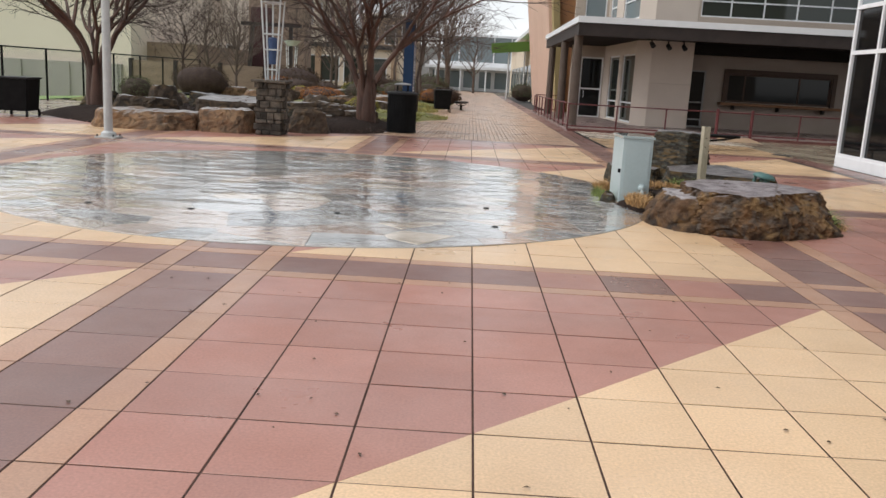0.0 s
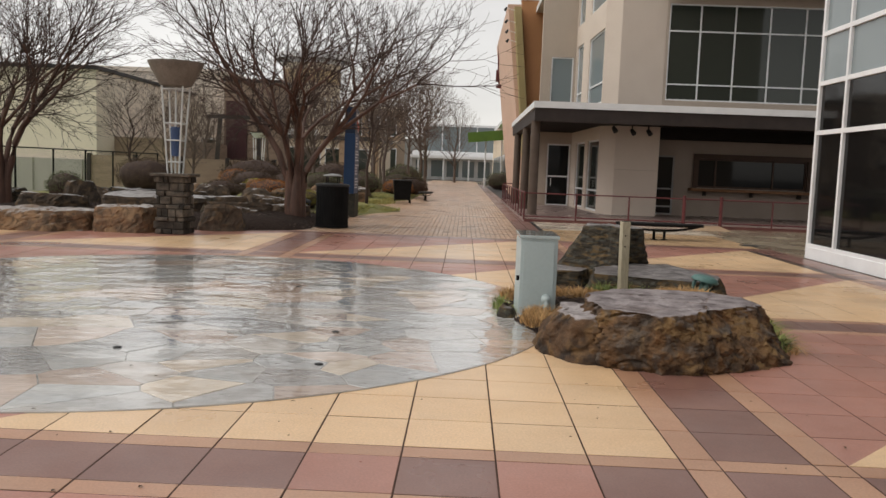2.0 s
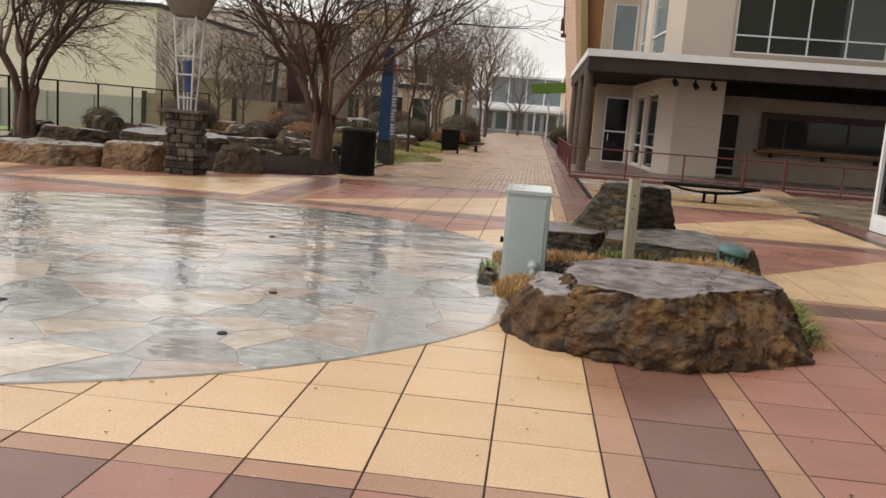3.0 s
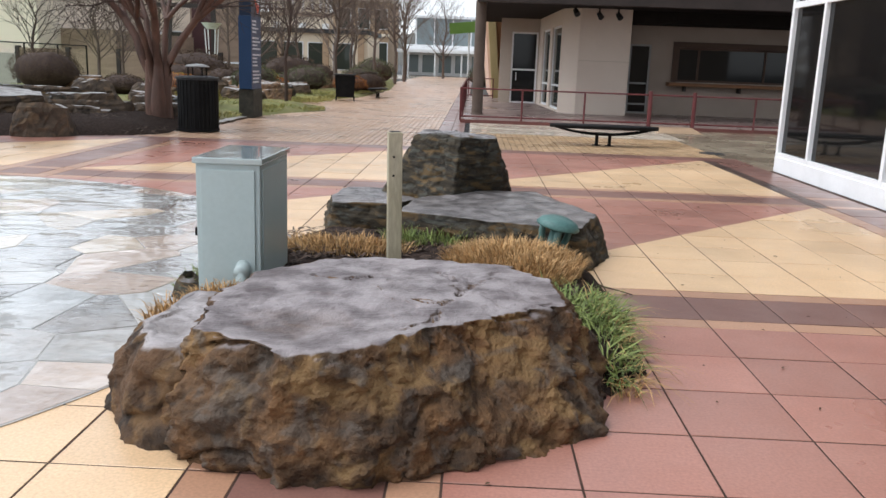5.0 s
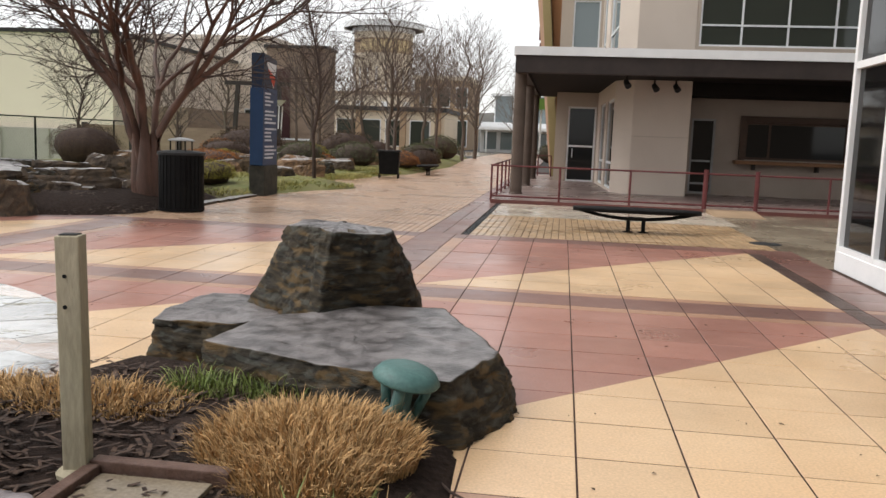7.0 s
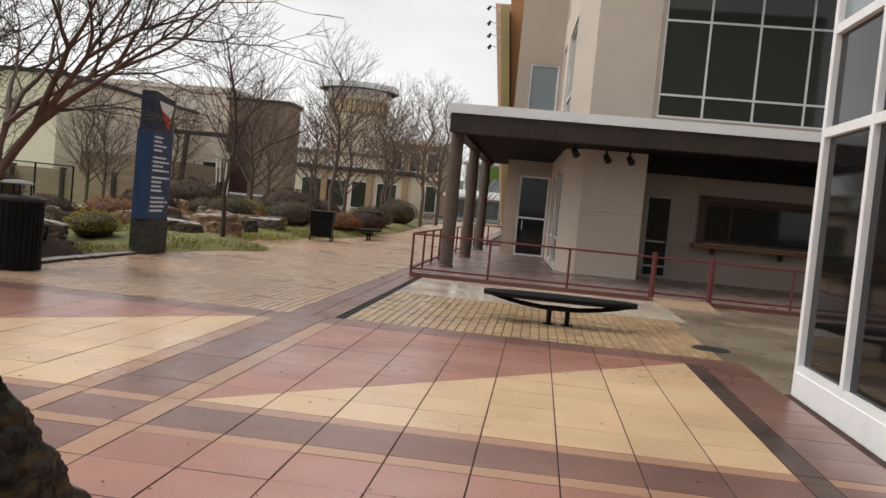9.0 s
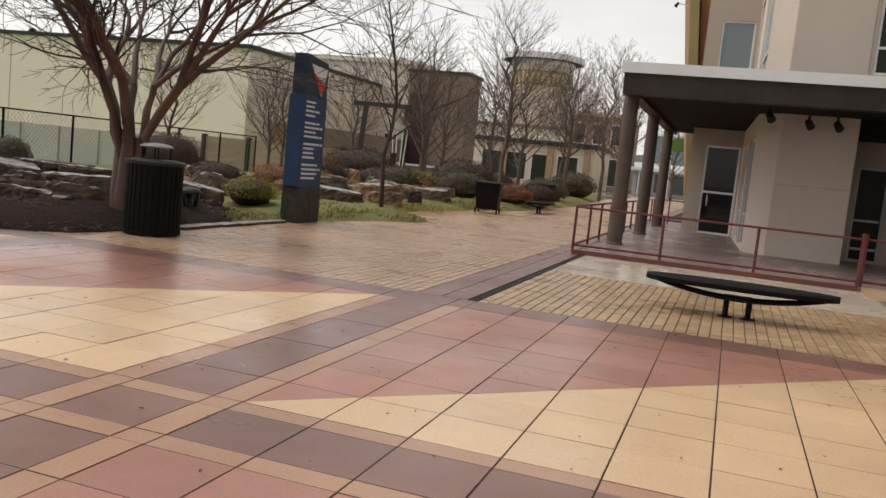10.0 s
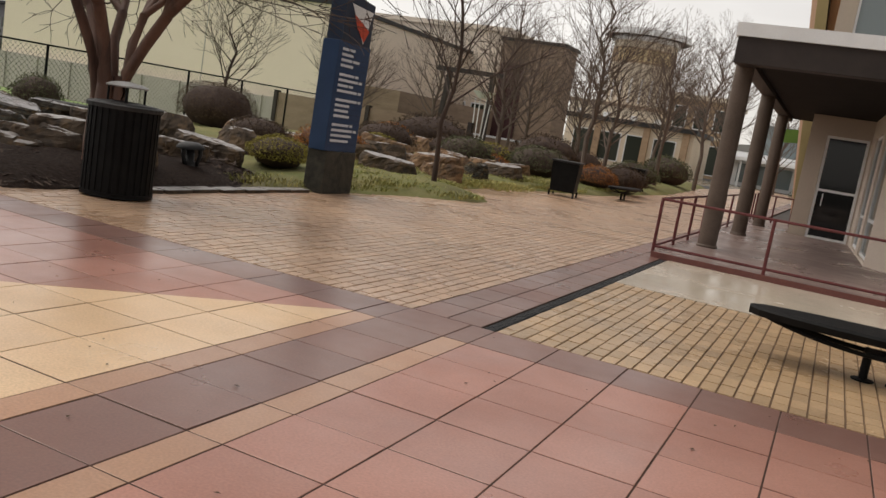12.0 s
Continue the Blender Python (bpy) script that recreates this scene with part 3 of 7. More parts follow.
def stones_in(outline, seeds, gap):
    """Irregular stones: each seed keeps what is nearer to it than to any other."""
    for i, (sx, sy) in enumerate(seeds):
        poly = list(outline)
        for j, (ox, oy) in enumerate(seeds):
            if i == j or math.hypot(ox - sx, oy - sy) > 3.0:
                continue
            a, b = ox - sx, oy - sy
            L = math.hypot(a, b)
            poly = clip_poly(poly, a / L, b / L, (a * (sx + ox) / 2 + b * (sy + oy) / 2) / L - gap / 2)
            if len(poly) < 3:
                break
        if len(poly) >= 3:
            yield poly


def splash_pad():
    pad = structure(part("splash_pad", cyl(PAD_X, PAD_Y, -0.03, 0.006, PAD_R, n=96), GROUT), "round wet splash pad of irregular flagstones", "splash pad")
    rim = [(PAD_X + (PAD_R - 0.012) * math.cos(a), PAD_Y + (PAD_R - 0.012) * math.sin(a)) for a in (2 * math.pi * k / 72 for k in range(72))]
    rnd = random.Random(5)
    seeds = []
    while len(seeds) < 235:
        p = (PAD_X + rnd.uniform(-PAD_R, PAD_R), PAD_Y + rnd.uniform(-PAD_R, PAD_R))
        if math.hypot(p[0] - PAD_X, p[1] - PAD_Y) < PAD_R and all(math.hypot(p[0] - q[0], (p[1] - q[1]) * 1.3) > rnd.uniform(0.22, 0.42) for q in seeds):
            seeds.append(p)
    for poly in stones_in(rim, seeds, 0.009):
        bm = bmesh.new()
        h = 0.0078 + rnd.uniform(0, 0.0012)
        tx_, ty_ = rnd.uniform(-0.006, 0.006), rnd.uniform(-0.008, 0.004)
        cx, cy = sum(p[0] for p in poly) / len(poly), sum(p[1] for p in poly) / len(poly)
        lo = [bm.verts.new((x, y, 0.0)) for x, y in poly]
        hi = [bm.verts.new((x + (cx - x) * 0.006, y + (cy - y) * 0.006, h + tx_ * (x - cx) + ty_ * (y - cy))) for x, y in poly]
        bm.faces.new(hi)
        for i in range(len(poly)):
            bm.faces.new((lo[i], lo[(i + 1) % len(poly)], hi[(i + 1) % len(poly)], hi[i]))
        part("flagstone", bm, FLAG, pad)
    # small square drain lids with a hooded nozzle
    for x, y in ((-3.99, 9.1), (-2.88, 9.1), (-1.35, 9.38), (0.37, 9.1), (0.3, 10.4), (-0.6, 13.2)):
        nozzle = tagged(part("water_nozzle", lathe([(0.035, 0.006), (0.035, 0.016), (0.022, 0.02), (0.01, 0.02)], 12, x, y), CHARCOAL), "small dark metal water nozzle set in the splash pad", "nozzle", "splash pad nozzles")


# ---- brick paths ----
def brick_field(name, x0, x1, y0, y1, length, owner, wide=0.2, gap=0.007, ends=0.003, material=BRICK):
    vs, fs = [], []
    cols = int((x1 - x0) / wide)
    w = (x1 - x0) / cols
    for c in range(cols):
        a, b = x0 + c * w + gap, x0 + (c + 1) * w - gap
        y = y0 - random.random() * length
        while y < y1:
            s, e = max(y, y0) + ends, min(y + length, y1) - ends
            if e - s > 0.02:
                k, z = len(vs), random.uniform(-0.0025, 0.0025)
                for px, py in ((a, s), (b, s), (b, e), (a, e)):
                    vs.append((px, py, -0.03))
                for px, py in ((a + 0.004, s + 0.004), (b - 0.004, s + 0.004), (b - 0.004, e - 0.004), (a + 0.004, e - 0.004)):
                    vs.append((px, py, z))
                fs.append((k + 4, k + 5, k + 6, k + 7))
                fs += [(k + i, k + (i + 1) % 4, k + 4 + (i + 1) % 4, k + 4 + i) for i in range(4)]
            y += length
    tagged(part_data(name, vs, fs, material, owner), kind="stuff")


def brick_paths():
    path = structure(part("brick_path", box(-2.6, 2.95, 22.1, 112, -0.05, -0.012), BRICKJ), "wet yellow-brown brick promenade", "pavement")
    brick_field("brick_field", -2.6, 2.95, 22.105, 40, 0.22, path, 0.115, 0.004)
    brick_field("brick_field", -2.6, 2.95, 40, 112, 1.6, path, 0.115, 0.004)
    court = structure(part("brick_court", box(3.68, 8.4, 22.1, 25.9, -0.05, -0.012), COURTJ), "yellow brick court under the curved bench", "pavement")
    brick_field("brick_field", 3.68, 8.4, 22.105, 25.9, 0.23, court, 0.118, 0.004, 0.002, COURT)
    border = structure(part("paver_border", box(2.95, 3.56, 22.1, 90, -0.05, -0.0028), JOINT), "plum paver border along the brick promenade", "pavement")
    vs, fs = [], []
    y = 22.105
    while y < 90:
        for a, b in ((2.955, 3.255), (3.26, 3.555)):
            v, f = paver_shape([(a, y), (b, y), (b, y + 0.5), (a, y + 0.5)])
            k = len(vs)
            vs += v
            fs += [tuple(i + k for i in q) for q in f]
        y += 0.505
    tagged(part_data("border_pavers", vs, fs, PURPLE, border), kind="stuff")
    drain = tagged(part("trench_drain", box(3.565, 3.675, 22.02, 29.2, -0.04, -0.008), BLACK), "narrow black slotted trench drain beside the border", "drain")
    vs, fs = [], []
    for i in range(240):
        y = 22.03 + i * 0.03
        k = len(vs)
        vs += [(3.575, y, -0.002), (3.665, y, -0.002), (3.665, y + 0.016, -0.002), (3.575, y + 0.016, -0.002), (3.575, y, -0.01), (3.665, y, -0.01), (3.665, y + 0.016, -0.01), (3.575, y + 0.016, -0.01)]
        fs += [(k, k + 1, k + 2, k + 3), (k, k + 4, k + 5, k + 1), (k + 3, k + 2, k + 6, k + 7)]
    tagged(part_data("slats", vs, fs, CHARCOAL, drain), kind="stuff")
    structure(part("porch_apron", box(3.68, 8.6, 25.9, 29.3, -0.05, 0.002), APRON), "pale wet concrete slab before the porch rail", "pavement")
    structure(part("concrete_walk", box(8.4, 17, 20.32, 25.9, -0.05, -0.002), CONCRETE), "stained wet concrete walk beside the glass building", "pavement")
    structure(part("side_walk", box(8.6, 17, 25.9, 29.3, -0.05, 0.0), CONCRETE), "stained wet concrete beside the porch rail", "pavement")
    # thin dark disc added in place of a puddle stain
    for x, y, s in ((8.42, 23.0, 0.5),):
        tagged(part("access_cover", lathe([(s * 0.5, -0.002), (s * 0.5, 0.006), (s * 0.46, 0.008), (0.02, 0.008)], 20, x, y), CHARCOAL), "dark flat disc standing for a puddle stain on the paving", "cover")
    structure(part("far_pavement", box(-30, 30, 90, 118, -0.055, -0.03), CONCRETE), "pale paving at the end of the promenade", "pavement")


# ---- corner building with the porch ----
def framed_window(name, x0, x1, z0, z1, y, verticals, horizontals, glass, label, bar=0.05, kind="window", frame_mat=None, parent=None):
    """White bars and single panes in an opening of a wall that faces -y."""
    frame_mat = frame_mat or WHITE
    w = thing(name, label, kind)
    tagged(w, kind="structure")
    xs = [x0, *verticals, x1]
    zs = [z0, *horizontals, z1]
    for i, x in enumerate(xs):
        part("mullion", box(x - bar / 2 if 0 < i < len(xs) - 1 else (x if i == 0 else x - bar), x + bar / 2 if 0 < i < len(xs) - 1 else (x + bar if i == 0 else x), y - 0.03, y + 0.06, z0, z1), frame_mat, w)
    for j, z in enumerate(zs):
        part("transom", box(x0, x1, y - 0.027, y + 0.057, z - bar / 2 if 0 < j < len(zs) - 1 else (z if j == 0 else z - bar), z + bar / 2 if 0 < j < len(zs) - 1 else (z + bar if j == 0 else z)), frame_mat, w)
    for i in range(len(xs) - 1):
        for j in range(len(zs) - 1):
            pane = part("pane", box(xs[i] + 0.01, xs[i + 1] - 0.01, y + 0.01, y + 0.03, zs[j] + 0.01, zs[j + 1] - 0.01), glass, w)
            pane.matrix_basis = pose(0, 0, 0, 0, 0, 0)
    return w


def turned(ob, m):
    ob.matrix_basis = m @ ob.matrix_basis
    return ob


def corner_building():
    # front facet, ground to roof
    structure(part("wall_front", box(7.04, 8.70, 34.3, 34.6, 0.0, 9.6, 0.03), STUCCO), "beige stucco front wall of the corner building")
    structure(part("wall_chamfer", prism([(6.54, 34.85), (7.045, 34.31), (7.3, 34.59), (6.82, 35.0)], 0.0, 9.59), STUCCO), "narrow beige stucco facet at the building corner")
    # score line across the facet
    structure(part("trim_reveal", box(7.06, 8.69, 34.292, 34.3, 1.78, 1.80), STUCCO2), "thin reveal line in beige stucco", "trim")
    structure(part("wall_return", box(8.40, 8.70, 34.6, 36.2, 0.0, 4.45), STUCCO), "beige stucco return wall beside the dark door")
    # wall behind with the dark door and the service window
    # beige wall, drawn darker because shade falls on it here
    structure(part("wall_recess", wall_with_holes(8.70, 17, 0.0, 4.2, 36.0, 36.25, [(9.0, 9.72, 0.10, 2.42), (10.62, 14.9, 1.22, 2.36)]), SHADE_STUCCO), "stucco wall under the porch, beige darkened for shade")
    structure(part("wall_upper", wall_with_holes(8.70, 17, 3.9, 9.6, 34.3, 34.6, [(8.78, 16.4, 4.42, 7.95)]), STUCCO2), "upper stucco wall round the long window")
    # unseen backing, its black stands for the unlit rooms
    structure(part("wall_inside", box(6.9, 17, 37.2, 37.35, 0, 9.5), SOFFIT), "near-black backing added behind the windows")
    framed_window("window_1", 8.78, 16.4, 4.42, 7.95, 34.36, [9.95, 11.22, 12.5, 13.8, 15.1], [5.02, 6.96], GLASS, "long dark window with thin white mullions", 0.055)
    door_2 = framed_window("door_2", 9.0, 9.72, 0.10, 2.42, 36.05, [], [0.42, 1.12], GLASSB, "dark glass door in a grey frame under the porch", 0.06, "door", GREYFRAME)
    part("door_handle", tube([(9.62, 36.0, 0.95), (9.62, 35.93, 0.97), (9.62, 35.93, 1.22), (9.62, 36.0, 1.24)], 0.012), CHARCOAL, door_2)
    wood = mat("counter_wood", (0.22, 0.105, 0.045), (0.15, 0.07, 0.03), 3, 0.5, 0.15, 40, stretch=(0.2, 1, 1))
    frame_wood = mat("frame_wood", (0.075, 0.042, 0.026), (0.055, 0.03, 0.02), 3, 0.5, 0.15, 40, stretch=(0.2, 1, 1))
    framed_window("window_2", 10.62, 14.9, 1.22, 2.36, 36.06, [11.35, 13.6], [], GLASSB, "dark service window with a wooden frame", 0.07, "window", frame_wood)
    for x0, x1, z0, z1 in ((10.45, 10.62, 1.2, 2.54), (14.9, 15.07, 1.2, 2.54), (10.62, 14.9, 2.36, 2.54)):
        structure(part("trim_window", box(x0, x1, 35.9, 36.0, z0, z1, 0.008), frame_wood), "brown wooden casing of the service window", "trim")
    counter = tagged(part("service_counter", box(10.3, 15.2, 35.5, 36.0, 1.075, 1.185, 0.012), wood), "brown wooden service counter below the dark window", "counter")
    for x in (10.9, 12.75, 14.6):
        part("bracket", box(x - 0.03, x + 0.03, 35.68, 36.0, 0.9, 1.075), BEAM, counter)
    # assumed ceiling drop, added to darken the top of the wall
    structure(part("porch_drop_ceiling", box(8.72, 17, 34.62, 35.99, 3.04, 3.418), SOFFIT), "dark lowered ceiling added over the service window", "ceiling")
    # angled side wall with tall windows: from the facet back to the door wall
    a, b = Vector((6.54, 34.85)), Vector((6.30, 41.3))
    L = (b - a).length
    ang = math.degrees(math.atan2(b.y - a.y, b.x - a.x))
    m = pose(b.x, b.y, 0, 0, 0, ang + 180)
    panes = ((L - 2.45, L - 0.08, 0.15, 2.93, [0.95], GLASS), (L - 5.2, L - 3.1, 0.15, 2.93, [0.95], GLASS), (L - 3.2, L - 0.08, 4.3, 7.1, [5.1], TINT), (L - 6.1, L - 4.6, 4.3, 7.2, [5.1], TINT), (L - 3.2, L - 0.08, 8.1, 9.3, [], TINT), (L - 6.1, L - 4.6, 8.1, 9.3, [], TINT))
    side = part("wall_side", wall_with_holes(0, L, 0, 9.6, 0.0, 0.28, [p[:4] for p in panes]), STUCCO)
    side.matrix_basis = m
    structure(side, "beige stucco side wall with tall windows")
    for x0, x1, z0, z1, hs, g in panes:
        turned(framed_window("window_3", x0, x1, z0, z1, 0.08, [], hs, g, "tall window in a white frame in the stucco side wall", 0.07), m)
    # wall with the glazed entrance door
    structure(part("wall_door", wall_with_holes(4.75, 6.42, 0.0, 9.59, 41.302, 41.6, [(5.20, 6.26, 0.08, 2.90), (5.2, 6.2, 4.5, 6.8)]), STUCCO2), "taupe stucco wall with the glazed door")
    d = framed_window("door_1", 5.20, 6.26, 0.08, 2.90, 41.36, [], [1.42], GLASSB, "dark glazed entrance door in a white frame", 0.07, "door")
    part("door_handle", tube([(5.42, 41.33, 1.0), (5.42, 41.25, 1.02), (5.42, 41.25, 1.3), (5.42, 41.33, 1.32)], 0.014), WHITE, d)
    framed_window("window_4", 5.2, 6.2, 4.5, 6.8, 41.36, [], [], TINT, "pale square window in a white frame", 0.06)
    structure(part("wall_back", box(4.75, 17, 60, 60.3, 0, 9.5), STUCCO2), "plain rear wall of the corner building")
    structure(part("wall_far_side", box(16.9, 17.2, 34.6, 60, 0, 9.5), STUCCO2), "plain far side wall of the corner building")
    structure(part("roof_slab", prism([(6.3, 41.2), (6.5, 34.8), (7.05, 34.2), (17.2, 34.2), (17.2, 60), (4.75, 60), (4.75, 41.2)], 9.6, 9.85), WHITE), "flat roof slab of the corner building", "roof")
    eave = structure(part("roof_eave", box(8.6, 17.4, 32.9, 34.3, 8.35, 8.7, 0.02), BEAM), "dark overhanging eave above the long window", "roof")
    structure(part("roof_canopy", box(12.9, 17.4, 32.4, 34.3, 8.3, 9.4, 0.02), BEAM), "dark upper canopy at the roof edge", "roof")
    # leaning orange and ochre block on the promenade
    def lean(y0, y1, pts):
        bm = bmesh.new()
        f = [bm.verts.new((x, y0, z)) for x, z in pts]
        g = [bm.verts.new((x, y1, z)) for x, z in pts]
        k = len(pts)
        bm.faces.new(f)
        bm.faces.new(g[::-1])
        for i in range(k):
            bm.faces.new((f[i], g[i], g[(i + 1) % k], f[(i + 1) % k]))
        bmesh.ops.recalc_face_normals(bm, faces=bm.faces)
        return bm
    structure(part("wall_orange", lean(46.0, 46.4, [(4.95, 0), (6.6, 0), (6.6, 10.2), (4.0, 10.2)]), ORANGE), "burnt orange stucco wall that leans over the promenade")
    structure(part("wall_orange_cap", lean(45.9, 46.5, [(3.98, 10.2), (6.6, 10.2), (6.6, 10.4), (3.95, 10.4)]), WHITE), "pale cap on the orange wall", "trim")
    structure(part("wall_ochre", lean(45.6, 46.6, [(4.62, 0), (4.95, 0), (3.98, 9.8), (3.64, 9.8)]), OCHRE), "leaning ochre fin at the orange wall's edge")
    structure(part("wall_salmon", lean(46.6, 62.0, [(4.55, 0), (5.2, 0), (4.6, 10.1), (3.35, 10.1)]), PINK), "salmon stucco wall along the promenade")
    for z in (9.6, 9.0, 8.5, 8.05):
        lamp = thing("spot_lamp", "small dark spotlight on a thin arm at the leaning fin", "lamp", "fin spotlights")
        part("arm", tube([(3.72 + (9.8 - z) * 0.1, 45.7, z), (3.2 + (9.8 - z) * 0.1, 45.6, z + 0.12)], 0.014), WHITE, lamp)
        part("head", tube([(3.22 + (9.8 - z) * 0.1, 45.6, z + 0.14), (3.12 + (9.8 - z) * 0.1, 45.6, z - 0.02)], 0.045, 8, 0.07), CHARCOAL, lamp)
    banner = thing("wall_ornament", "dark red metal ornament on the salmon wall", "ornament")
    part("bar", tube([(3.55, 59.8, 7.2), (3.45, 59.8, 8.4), (3.42, 59.8, 9.6), (3.4, 59.8, 10.2)], 0.05), RAIL, banner)
    part("plate", box(3.30, 3.48, 59.7, 59.85, 7.5, 8.3, 0.03), RAIL, banner)
    part("foot_plate", box(3.35, 3.8, 59.75, 59.95, 7.1, 7.35, 0.03), RAIL, banner)
    # porch
    structure(part("porch_floor", box(3.40, 17, 29.3, 47, -0.05, 0.085, 0.01), PORCH), "reddish-grey porch floor", "floor")
    for x0, x1 in ((3.40, 8.44), (9.66, 17)):
        structure(part("trim_porch_edge", box(x0, x1, 29.26, 29.297, -0.04, 0.088, 0.006), REDEDGE), "dark red-brown kerb along the porch floor", "trim")
    bm = bmesh.new()
    lo = [bm.verts.new(p) for p in ((8.5, 28.1, 0.005), (9.6, 28.1, 0.005), (9.6, 29.296, 0.09), (8.5, 29.296, 0.09))]
    un = [bm.verts.new((v.co.x, v.co.y, -0.02)) for v in lo]
    bm.faces.new(lo)
    bm.faces.new(un[::-1])
    for i in range(4):
        bm.faces.new((un[i], un[(i + 1) % 4], lo[(i + 1) % 4], lo[i]))
    structure(part("ramp", bm, RAMP), "tan concrete ramp up to the porch gap", "ramp")
    structure(part("porch_roof_fascia", box(3.70, 17.2, 31.1, 31.22, 3.74, 3.96), WHITE), "pale metal fascia of the porch roof", "roof")
    structure(part("porch_roof_fascia_side", box(3.70, 3.82, 31.22, 44.6, 3.742, 3.958), WHITE), "pale metal fascia along the promenade", "roof")
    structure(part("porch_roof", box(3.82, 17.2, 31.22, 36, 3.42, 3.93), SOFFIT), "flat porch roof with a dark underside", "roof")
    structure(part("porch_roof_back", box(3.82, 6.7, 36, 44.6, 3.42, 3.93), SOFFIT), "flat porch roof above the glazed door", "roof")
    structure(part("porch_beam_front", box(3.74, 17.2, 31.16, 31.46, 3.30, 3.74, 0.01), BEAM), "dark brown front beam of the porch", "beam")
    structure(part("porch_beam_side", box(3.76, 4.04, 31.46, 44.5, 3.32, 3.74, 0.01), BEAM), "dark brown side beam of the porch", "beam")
    for x, y in ((3.86, 31.95), (3.9, 36.8), (3.9, 42.3)):
        col = thing("porch_column", "round brown painted porch column", "column", "porch columns", (x, y, 0.085))
        part("shaft", cyl(0, 0, 0.0, 3.26, 0.165, 0.16, 28), COLUMN, col, smooth=False)
        part("base_ring", lathe([(0.19, 0), (0.19, 0.03), (0.167, 0.05)], 24), COLUMN, col)
    for x, y in ((6.72, 32.9), (7.6, 34.05), (8.2, 34.05)):
        lamp = thing("wall_lamp", "small dark lamp below the porch roof", "lamp", "porch lamps")
        part("mount", cyl(x, y, 3.22, 3.425, 0.03), BEAM, lamp)
        part("head", tube([(x - 0.02, y, 3.26), (x + 0.05, y - 0.14, 3.12)], 0.075, 10, 0.095), CHARCOAL, lamp)


# ---- red rail ----
def rail_run(rail, p, q, posts, thick=()):
    p, q = Vector(p), Vector(q)
    for name, z in (("top_rail", 0.87), ("bottom_rail", 0.13)):
        part(name, tube([p + Vector((0, 0, z)), q + Vector((0, 0, z))], 0.021), RAIL, rail)
    for i, t in enumerate(posts):
        c = p + (q - p) * t
        part("post", tube([c + Vector((0, 0, 0.0)), c + Vector((0, 0, 0.89 if i not in thick else 0.97))], 0.026 if i not in thick else 0.055), RAIL, rail)


def rails():
    front = thing("porch_rail", "dark red metal pipe rail along the porch front", "railing")
    L = 16 - 3.4
    rail_run(front, (3.4, 29.36, 0.04), (16, 29.36, 0.04), [(x - 3.4) / L for x in (3.4, 5.05, 6.72, 8.46, 9.63, 11.25, 12.9, 14.5, 16)], (3, 4))
    sidew = thing("side_rail", "dark red metal pipe rail along the promenade", "railing")
    rail_run(sidew, (3.42, 29.42, 0.05), (3.42, 45, 0.05), [i / 10 for i in range(1, 11)])
    mid = thing("porch_inner_rail", "dark red pipe rail deep in the porch", "railing")
    rail_run(mid, (3.5, 45.0, 0.085), (4.6, 45.0, 0.085), [0, 0.5, 1])


# ---- glass building ----
def glass_building():
    X = 8.72
    ys = [20.30, 19.05, 16.75, 14.45, 12.15, 9.85, 7.55, 5.25, 2.95, 0.65, -1.65]
    # height above 6.7 m is unseen, added to shade the plaza
    zs = [0.27, 2.60, 3.60, 4.60, 5.56, 6.52, 7.48, 8.44, 9.4, 10.4]
    wall = thing("window_wall", "smoked glass wall in white framing, heightened unseen for shade", "window")
    tagged(wall, kind="structure")
    for i, y in enumerate(ys):
        w = 0.075 if i == 0 else 0.04
        part("mullion", box(X - 0.05, X + 0.07, y - w, y + (0.02 if i == 0 else w), 0.0, 10.5, 0.006), WHITE, wall)
    for j, z in enumerate(zs):
        part("transom", box(X - 0.045, X + 0.06, ys[-1], ys[0] - 0.03, z - 0.045, z + 0.045), WHITE, wall)
    part("sill", box(X - 0.055, X + 0.1, ys[-1], ys[0] + 0.02, 0.0, 0.25, 0.01), WHITE, wall)
    for i in range(len(ys) - 1):
        for j in range(len(zs) - 1):
            # from the third row up, sky reflection is put into paler panes
            part("pane", box(X + 0.01, X + 0.03, ys[i + 1] + 0.02, ys[i] - 0.02, zs[j] + 0.02, zs[j + 1] - 0.02), GLASSB if j < 2 else TINT, wall)
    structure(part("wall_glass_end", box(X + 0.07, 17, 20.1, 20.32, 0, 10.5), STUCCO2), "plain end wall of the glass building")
    # added black backing in place of an unlit interior
    structure(part("wall_glass_inner", box(10.6, 10.8, -2, 20.1, 0, 10.4), SOFFIT), "near-black backing added behind the glass")
    # roof set on the added height, out of view
    structure(part("roof_glass", box(X - 0.3, 17, -2.2, 20.5, 10.5, 10.8, 0.02), BEAM), "dark flat roof raised unseen above the glass building", "roof")
    structure(part("floor_glass", box(X + 0.1, 17, -2, 20.1, -0.05, 0.1), PORCH), "floor of the glass building", "floor")


